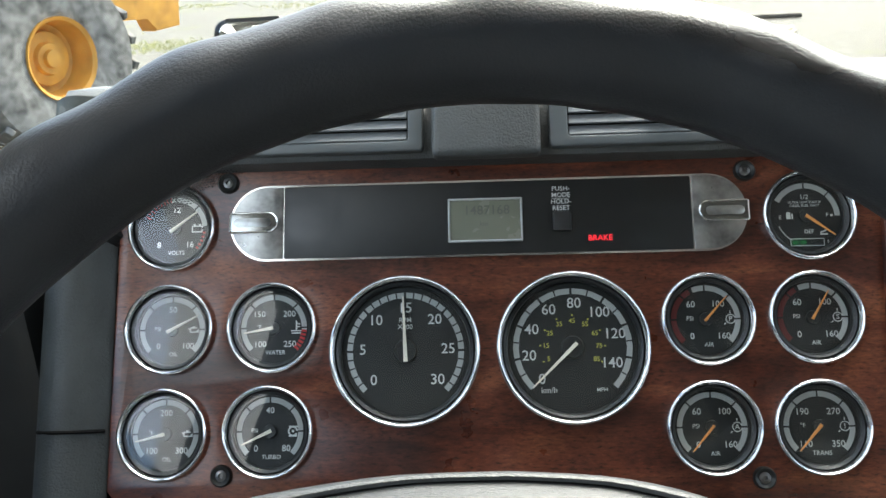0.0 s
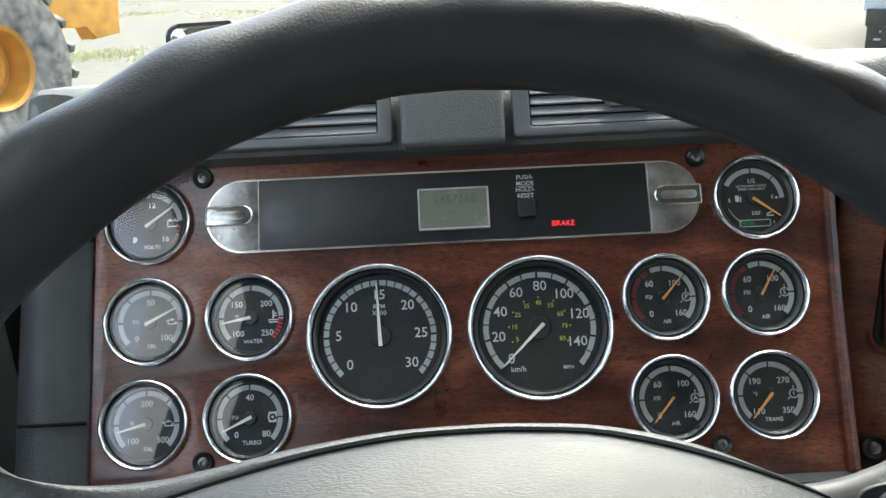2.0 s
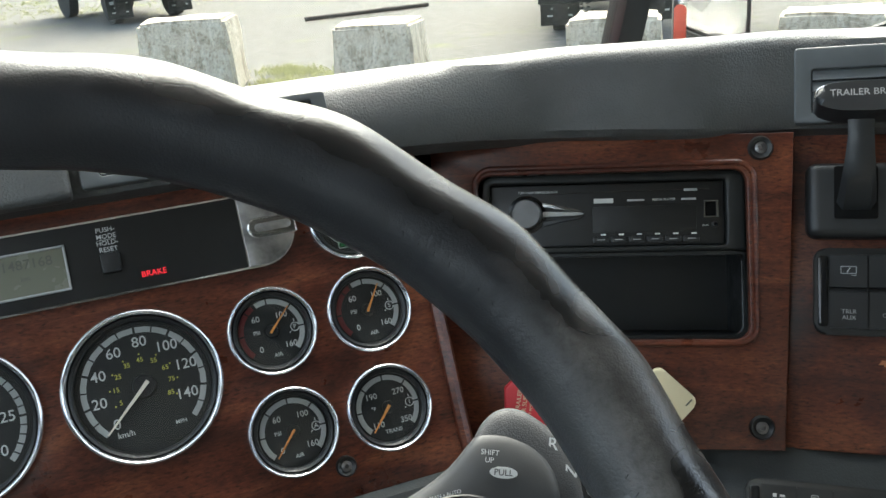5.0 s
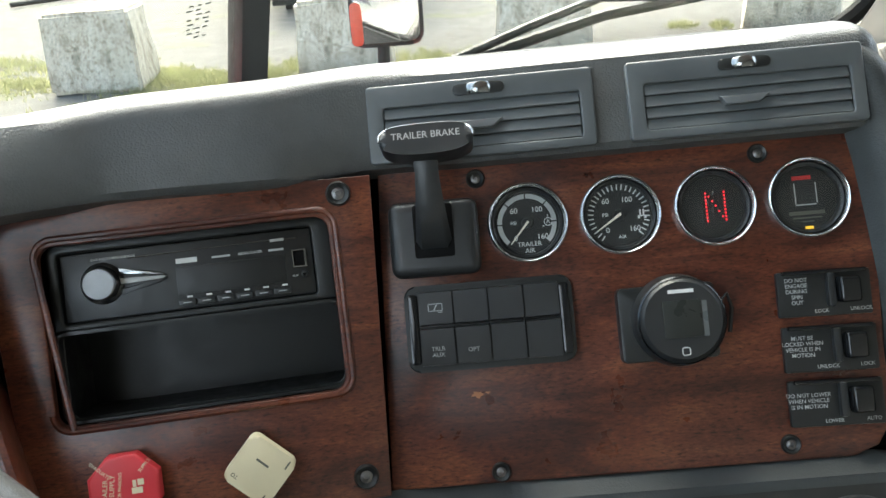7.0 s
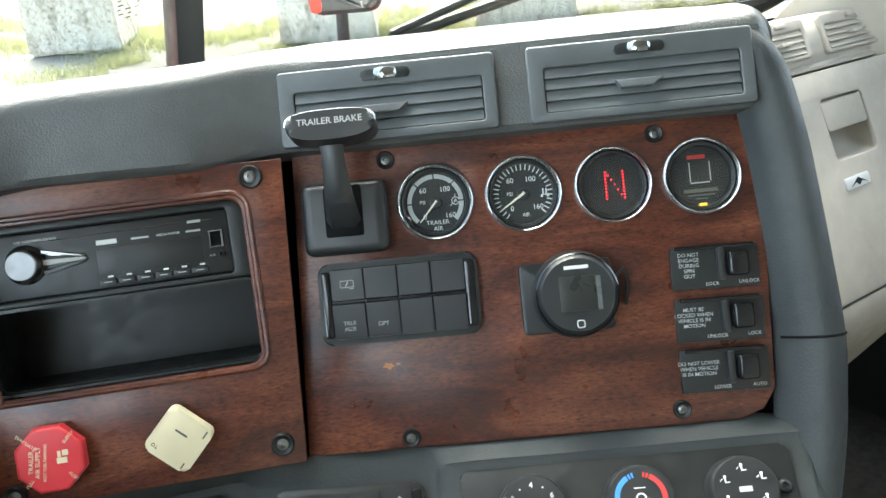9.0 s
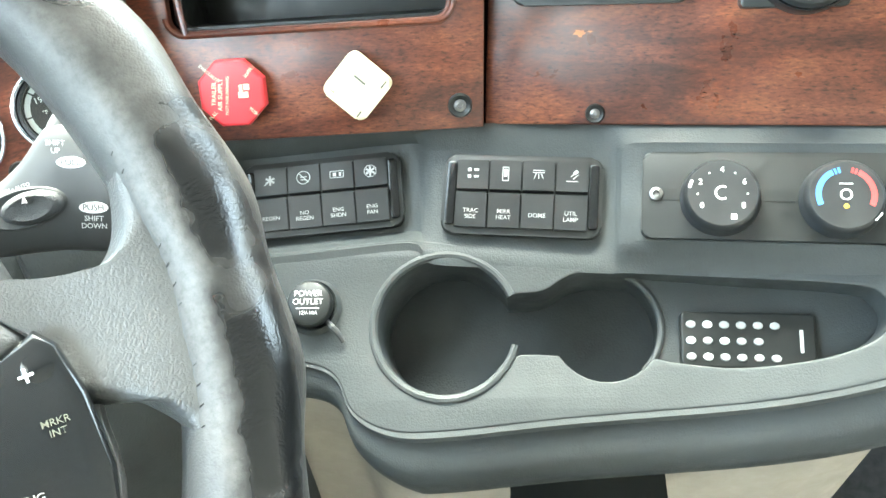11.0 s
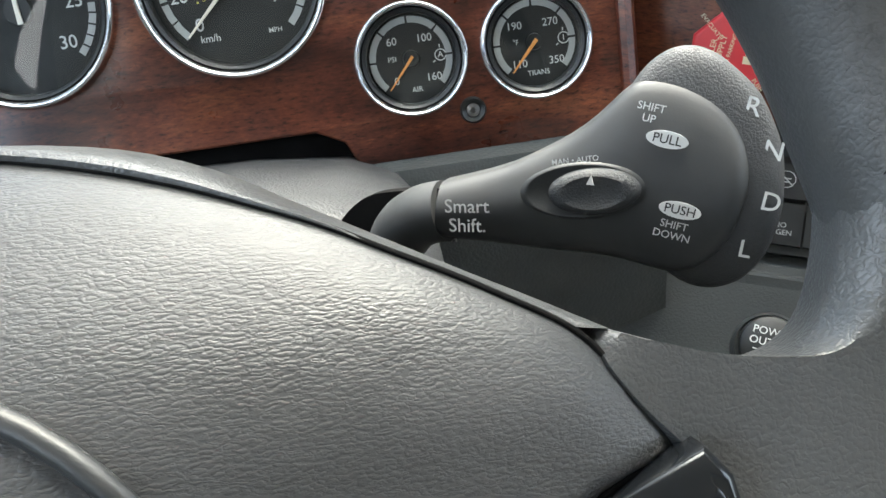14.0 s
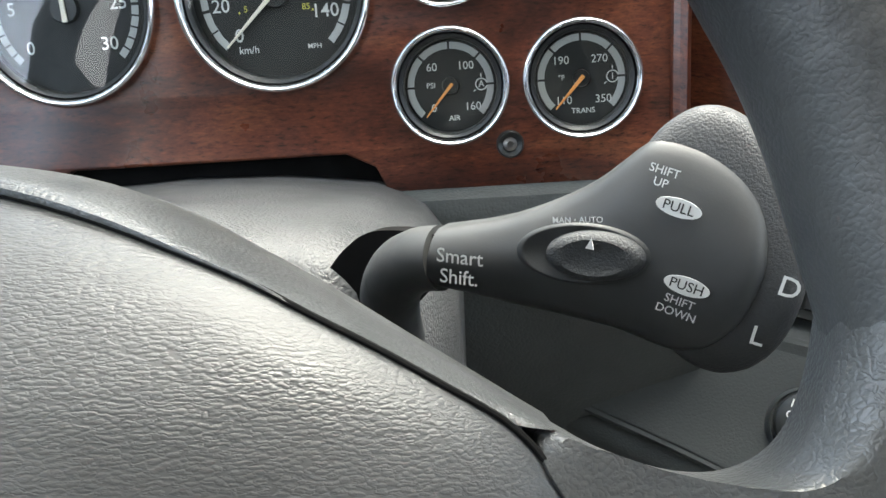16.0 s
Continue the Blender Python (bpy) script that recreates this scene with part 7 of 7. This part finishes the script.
def steering_wheel():
    ob = thing("steering_wheel", WH, "large steering wheel with a laced black leather cover and grey hub", "steering wheel")
    bm, nu, nv = bmesh.new(), 560, 36
    grid = []
    for i in range(nu):
        a = 2 * math.pi * i / nu
        row = []
        for j in range(nv):
            b = 2 * math.pi * j / nv
            p = Vector((math.cos(a), math.sin(a), 0))
            wave = 0.0016 * math.sin(22 * a + 0.8 * math.sin(3 * a)) * max(0.0, math.cos(b)) + 0.0009 * noise.noise(Vector((9 * math.cos(a), 9 * math.sin(a), 2.0 * math.cos(b))))
            pucker = math.cos(190 * a) * plain_to_worn(a)
            seam = -0.0014 * (0.35 + 0.65 * plain_to_worn(a)) * math.exp(-((b - math.pi * 0.75) / 0.060) ** 2) + 0.00018 * pucker * math.exp(-((b - math.pi * 0.75) / 0.16) ** 2)
            fold = -0.0024 * math.exp(-((b - math.pi * 0.965) / 0.05) ** 2)
            r = RT + wave + seam + fold
            row.append(bm.verts.new(p * (RW + r * math.cos(b)) + Vector((0, 0, r * math.sin(b)))))
        grid.append(row)
    for i in range(nu):
        for j in range(nv):
            bm.faces.new((grid[i][j], grid[(i + 1) % nu][j], grid[(i + 1) % nu][(j + 1) % nv], grid[i][(j + 1) % nv]))
    rim = part("rim", bm, rim_leather(), ob, "worn black leather cover")
    lace = bmesh.new()
    for k in range(190):
        a = 2 * math.pi * (k + 0.5) / 190
        b = math.pi * 0.75
        c, s = math.cos(a), math.sin(a)
        t = Matrix(((c, -s, 0, 0), (s, c, 0, 0), (0, 0, 1, 0), (0, 0, 0, 1))) @ Matrix.Translation((RW + (RT - 0.0009) * math.cos(b), 0, (RT - 0.0009) * math.sin(b))) @ Matrix.Rotation(math.pi / 2 - b, 4, "Y") @ Matrix.Rotation(radians(28), 4, "Z") @ Matrix.Scale(0.4 + 0.6 * plain_to_worn(a), 4)
        vs = [t @ Vector(p) for p in ((-0.0012, -0.0004, 0), (0.0012, -0.0004, 0), (0.0012, 0.0004, 0), (-0.0012, 0.0004, 0), (-0.0008, 0, 0.0006), (0.0008, 0, 0.0006))]
        q = [lace.verts.new(v) for v in vs]
        for f in ((0, 1, 5, 4), (2, 3, 4, 5), (1, 2, 5), (3, 0, 4)):
            lace.faces.new([q[n] for n in f])
    tagged(part("lacing", lace, THREAD, rim, "dark thread lacing", smooth=False), kind="stuff")

    # hub: padded centre with a moulded skirt
    seam = [(0.0, 0.0715), (0.030, 0.0700), (0.0535, 0.0647), (0.0725, 0.0585), (0.0892, 0.0517), (0.1030, 0.0455), (0.1151, 0.0388), (0.1280, 0.0318), (0.1400, 0.0246), (0.1490, 0.0190), (0.1545, 0.0142), (0.1588, 0.0085), (0.1645, -0.0005), (0.1728, -0.0105), (0.1540, -0.0172), (0.1390, -0.0275), (0.1305, -0.0395), (0.1295, -0.0510), (0.1345, -0.0620), (0.1420, -0.0740), (0.1380, -0.0900), (0.1150, -0.1050), (0.0700, -0.1150), (0.0, -0.1180)]
    half = seam
    seam = smooth_line(seam)
    # the wheel stands a little turned: the left half is the right one mirrored over a leaning axis
    ca, sa = math.cos(radians(7.2)), math.sin(radians(7.2))

    def mirror(x, y):
        px, py = -(x * ca - y * sa), x * sa + y * ca
        return (px * ca + py * sa, -px * sa + py * ca)

    # the upper left edge stands higher than the right one
    left = [(0.0, 0.0715), (-0.030, 0.0705), (-0.0535, 0.0672), (-0.0725, 0.0632), (-0.0892, 0.0588), (-0.1030, 0.0548), (-0.1151, 0.0510), (-0.1270, 0.0475), (-0.1380, 0.0445), (-0.1470, 0.0415), (-0.1530, 0.0380), (-0.1580, 0.0330), (-0.1640, 0.0260), (-0.1710, 0.0170)]
    left_seam = left + [mirror(x, y) for x, y in half[14:]]
    loop = seam + smooth_line(left_seam)[-2:0:-1]

    def dome(x, y):
        return 0.034 - 0.029 * (x / 0.175) ** 2 - 0.039 * (max(0.0, y) / 0.0715) ** 1.7 - 0.02 * max(0.0, -y / 0.118) ** 2

    bm = bmesh.new()
    centre = bm.verts.new((0, -0.03, dome(0, -0.03)))
    prev = None
    for s in (0.10, 0.22, 0.35, 0.48, 0.60, 0.70, 0.79, 0.86, 0.92, 0.96, 0.985, 1.0):
        cur = []
        for x, y in loop:
            px, py = x * s, -0.03 + (y + 0.03) * s
            z = dome(px, py) - 0.0040 * max(0.0, (s - 0.88) / 0.12) ** 3
            cur.append(bm.verts.new((px, py, z)))
        n = len(cur)
        for k in range(n):
            if prev is None:
                bm.faces.new((centre, cur[k], cur[(k + 1) % n]))
            else:
                bm.faces.new((prev[k], cur[k], cur[(k + 1) % n], prev[(k + 1) % n]))
        prev = cur
    down = [bm.verts.new((v.co.x, v.co.y, v.co.z - 0.03)) for v in prev]
    n = len(prev)
    for k in range(n):
        bm.faces.new((prev[k], down[k], down[(k + 1) % n], prev[(k + 1) % n]))
    pad = part("hub_pad", bm, HUBP, ob, "grey leather-grained hub pad")
    ring = [(0.0 + 0.0755 * math.cos(radians(a)), -0.030 + 0.0600 * math.sin(radians(a))) for a in range(0, 360, 6)]
    part("emblem_ring", tube([(x, y, dome(x, y) + 0.0002) for x, y in ring + ring[:1]], 0.0026, 10, False), SATIN, pad, "raised dark oval ring")
    ring2 = [(0.0585 * math.cos(radians(a)), -0.030 + 0.044 * math.sin(radians(a))) for a in range(0, 360, 8)]
    part("emblem", outline_prism([(x, y) for x, y in ring2], 0.020, 0.0345, 0.002), SATIN, pad, "plain dark oval emblem")

    # skirt round the pad and the four spokes, one moulding
    rim_end = [(0.2213, -0.0200), (0.2125, -0.0650), (0.2075, -0.0600), (0.2020, -0.0520), (0.1950, -0.0450), (0.1850, -0.0420), (0.1830, -0.0700), (0.1700, -0.0950), (0.1400, -0.1100), (0.0900, -0.1250), (0.0, -0.1300)]
    out = [(0.0, 0.0775), (0.0310, 0.0762), (0.0560, 0.0722), (0.0765, 0.0648), (0.0940, 0.0548), (0.1080, 0.0466), (0.1205, 0.0392), (0.1335, 0.0314), (0.1460, 0.0242), (0.1570, 0.0176), (0.1690, 0.0108), (0.1820, 0.0050), (0.1940, 0.0032), (0.2040, 0.0042), (0.2105, 0.0100), (0.2150, 0.0190), (0.2195, 0.0340)] + rim_end
    inner = half[:12] + [(0.1645, -0.0005)] + [(0.1700, -0.0070)] * 4 + half[13:]
    left = [(0.0, 0.0775), (-0.040, 0.0758), (-0.0780, 0.0705), (-0.1055, 0.0645), (-0.1250, 0.0595), (-0.1400, 0.0572), (-0.1520, 0.0570), (-0.1630, 0.0590), (-0.1720, 0.0625), (-0.1790, 0.0670), (-0.1870, 0.0770), (-0.1960, 0.0920), (-0.2200, 0.0800)]
    left += [mirror(x, y) for x, y in rim_end]
    pairs = list(zip(smooth_line(inner), smooth_line(out))) + list(zip(smooth_line(left_seam), smooth_line(left)))[-2::-1]

    def edge_z(x, y):
        k = max(0.0, min(1.0, (abs(x) - 0.10) / 0.075))
        w = max(0.0, min(1.0, (abs(x) - 0.198) / 0.028))
        return (-0.027 if y > 0 else -0.020) * (1 - k * k * (3 - 2 * k)) + 0.010 * k + 0.007 * w * w * (3 - 2 * w)

    def ease(k):
        k = max(0.0, min(1.0, k))
        return k * k * (3 - 2 * k)

    def arm_z(x, y):
        """The spoke sweeps up from the pad to the seam of the cover."""
        return 0.0064 + 0.0088 * ease((math.hypot(x, y) - 0.172) / 0.054)

    rows = []
    for (xs, ys), (xo, yo) in pairs:
        r = math.hypot(xo, yo)
        arm = ease((abs(xo) - 0.176) / 0.014)
        held = ease((r - 0.2145) / 0.006) if abs(xo) > 0.19 else 0.0
        if arm > 0.0:
            # the arm of the spoke starts on its own axis
            ax, ay = (0.1690 + max(0.0, xo - 0.188) * 0.12, -0.0075) if xo > 0 else mirror(0.170 + max(0.0, -xo - 0.172) * 0.7, -0.012)
            xs, ys = xs + (ax - xs) * arm, ys + (ay - ys) * arm
        if held > 0.0:
            k = 1 + held * (0.2226 / r - 1)
            xo, yo = xo * k, yo * k
        zs, zo = dome(xs, ys) - 0.0034, edge_z(xo, yo)
        row = [Vector((xs * 0.95, ys * 0.95, zs - 0.006)), Vector((xs * 0.985, ys * 0.985, zs - 0.001))]
        for f in (0.08, 0.2, 0.34, 0.48, 0.62, 0.76, 0.87, 0.95):
            x, y = xs + (xo - xs) * f, ys + (yo - ys) * f
            flank = zs + (zo - zs) * f ** 1.7 + 0.0045 * (1 - ease((abs(xo) - 0.10) / 0.05)) * math.sin(math.pi * f) - 0.0030 * f ** 4
            lip = 0.0085 * max(0.0, (f - 0.35) / 0.65) ** 2 * (1 - held)
            row.append(Vector((x, y, flank + (arm_z(x, y) - lip - flank) * arm)))
        zo = zo - 0.0065 + (arm_z(xo, yo) - 0.0110 * (1 - held) - zo + 0.0065) * arm
        row += [Vector((xo, yo, zo)), Vector((xo * (0.997 + 0.006 * held), yo * (0.997 + 0.006 * held), zo - 0.0055)), Vector((xo * (0.995 + 0.012 * held), yo * (0.995 + 0.012 * held), zo - 0.0175))]
        rows.append((xo, yo, row))
    first = next(k for k, (x, y, r) in enumerate(rows) if x > 0.1600)
    last = max(k for k, (x, y, r) in enumerate(rows) if x > 0.1835 and y > -0.044)
    skirt = merge(sheet([r for x, y, r in rows[:first + 1]]), sheet([r for x, y, r in rows[last:]]))
    bmesh.ops.remove_doubles(skirt, verts=skirt.verts, dist=1e-5)
    part("pad_joint", tube([(x * 1.002, y * 1.002, dome(x, y) - 0.0036) for x, y in loop + loop[:1]], 0.0007, 8, False), DARK, pad, "dark joint round the pad")
    part("skirt", skirt, WHEELP, ob, "grey moulded hub skirt and spokes")
    # right-hand spoke: runs level from the pad, swings up the inside of the rim and ends at the seam of the cover
    reach = [(0.2152, 0.0480, 13.5), (0.2138, 0.0360, 10.5), (0.2115, 0.0240, 8.0), (0.2075, 0.0130, 5.8), (0.2015, 0.0062, 4.0), (0.1930, 0.0030, 2.6), (0.1825, 0.0038, 1.4), (0.1700, 0.0090, 0.0), (0.1585, 0.0160, -3.0), (0.1578, 0.0100, -4.0), (0.1640, -0.0005, -5.0), (0.1722, -0.0105, -6.5), (0.1785, -0.0160, -8.0), (0.1820, -0.0350, -10.5), (0.1850, -0.0420, -12.5), (0.1950, -0.0450, -14.0), (0.2020, -0.0520, -15.5), (0.2075, -0.0600, -17.0), (0.2105, -0.0680, -19.0)]
    arm = []
    for k, (x0, y0, a) in enumerate(reach):
        free = 0.0 if 9 <= k <= 13 else (0.6 if k == 8 else 0.85 if k == 7 else 1.0)
        roll = 0.006 if k == 8 else 0.010 if k == 7 else 0.013 if k == 6 else 0.017
        x1, y1 = 0.2226 * math.cos(radians(a)), 0.2226 * math.sin(radians(a))
        d = math.hypot(x1 - x0, y1 - y0)
        z0 = arm_z(x0, y0) - 0.0095 * free
        row = [Vector((x0 * (1 - 0.02 * (1 - free)), y0, z0 - 0.012)), Vector((x0 * (1 - 0.012 * (1 - free)), y0, z0 - 0.003))]
        for f in (0.0, 0.06, 0.14, 0.25, 0.38, 0.52, 0.66, 0.8, 0.91, 1.0):
            x, y = x0 + (x1 - x0) * f, y0 + (y1 - y0) * f
            row.append(Vector((x, y, arm_z(x, y) - 0.0095 * free * max(0.0, 1 - f * d / min(d, roll)) ** 2)))
        row += [Vector((x1 * 1.006, y1 * 1.006, 0.0095))]
        arm.append(row)
    part("spoke", sheet(smooth_rows(arm, 5)), WHEELP, ob, "grey moulded spoke sweeping into the rim")
    for s in (-1, 1):
        pod = [(0.1735, -0.0090), (0.1790, -0.0160), (0.1825, -0.0350), (0.1825, -0.0620), (0.1780, -0.0820), (0.1620, -0.0860), (0.1500, -0.0770), (0.1375, -0.0650), (0.1312, -0.0520), (0.1320, -0.0405), (0.1402, -0.0285), (0.1550, -0.0180)]
        pts = pod[::-1] if s > 0 else [mirror(x, y) for x, y in pod]
        panel = part("switch_panel", outline_prism(pts, -0.01, 0.0150, 0.0035, 4), GLOSSB, ob, "glossy black thumb switch panel")
        if s > 0:
            bars([(0.1668, -0.0228, 0.0050, 0.0010), (0.1668, -0.0228, 0.0010, 0.0050), (0.1430, -0.0425, 0.0052, 0.0011, 8)], "symbol", WHITE, panel, 0.0154, "white plus and minus")
            writing([("MRKR\nINT", 0.1700, -0.0425, 0.0036, -4)], "printing", LCDT, panel, 0.0154, "faint grey print")
            writing([("ENG\nBRK", 0.1550, -0.0640, 0.0040, -8)], "printing", DIM, panel, 0.0154)
            for x, y in ((0.1690, -0.0215), (0.1395, -0.0445)):
                part("thumb_key", lathe([(0.0, 0.0012), (0.0050, 0.0010), (0.0062, 0.0)], 24), GLOSSB, panel, "domed thumb key", at=Matrix.Translation((x + 0.002, y, 0.0142)))
    return ob


steering_wheel()

# ---- mirrors and wipers outside the windscreen ----


def hood_mirror(m, label, reflector):
    ob = thing("hood_mirror", m, label, "mirror", "hood mirrors")
    part("shell", outline_prism(rrect(-0.075, 0.075, -0.060, 0.060, 0.025, 6), -0.05, 0.0, 0.012, 4), SATIN, ob, "dark plastic shell")
    part("glass", outline_prism(rrect(-0.066, 0.066, -0.052, 0.052, 0.020, 6), 0.0, 0.003, 0.001), material("mirror_silver", (0.9, 0.9, 0.9), 0.03, 1.0), ob, "silvered mirror glass")
    if reflector:
        part("reflector", outline_prism(rrect(-0.074, -0.050, -0.055, 0.030, 0.010, 5), 0.001, 0.006, 0.002), plain("orange_reflector", (0.75, 0.16, 0.09), 0.3), ob, "orange side reflector")
    part("arm", tube([(-0.01, -0.05, -0.02), (-0.012, -0.10, -0.02), (-0.015, -0.25, -0.01), (-0.017, -0.40, 0.0)], 0.013, 14), SATIN, ob, "dark mirror arm")
    return ob


hood_mirror(look((1.200, 0.930, 1.865), (0.30, -0.55, 2.12)) @ Matrix.Rotation(math.pi, 4, "Y"), "chrome-backed hood mirror with an orange reflector", True)
hood_mirror(look((-0.450, 1.185, 1.892), (-0.02, -0.45, 2.10)) @ Matrix.Rotation(math.pi, 4, "Y"), "dark hood mirror in front of the windscreen", False)


def wiper(points, label):
    ob = thing("wiper", Matrix(), label, "windscreen wiper", "windscreen wipers")
    part("arm", tube(points[0], 0.006, 8), BLACK, ob, "black wiper arm")
    part("blade", tube(points[1], 0.0075, 8), BLACK, ob, "black rubber wiper blade")
    return ob


def on_glass(x, y, n=-0.022):
    return WR @ Vector((x, y, n))


wiper(([on_glass(*p) for p in ((0.235, -0.06, -0.02), (0.262, 0.012), (0.36, 0.047), (0.45, 0.075), (0.53, 0.068))], [on_glass(*p) for p in ((0.245, -0.004), (0.34, 0.022), (0.46, 0.050), (0.60, 0.062), (0.69, 0.063), (0.775, 0.062))]), "black windscreen wiper at rest across the glass")
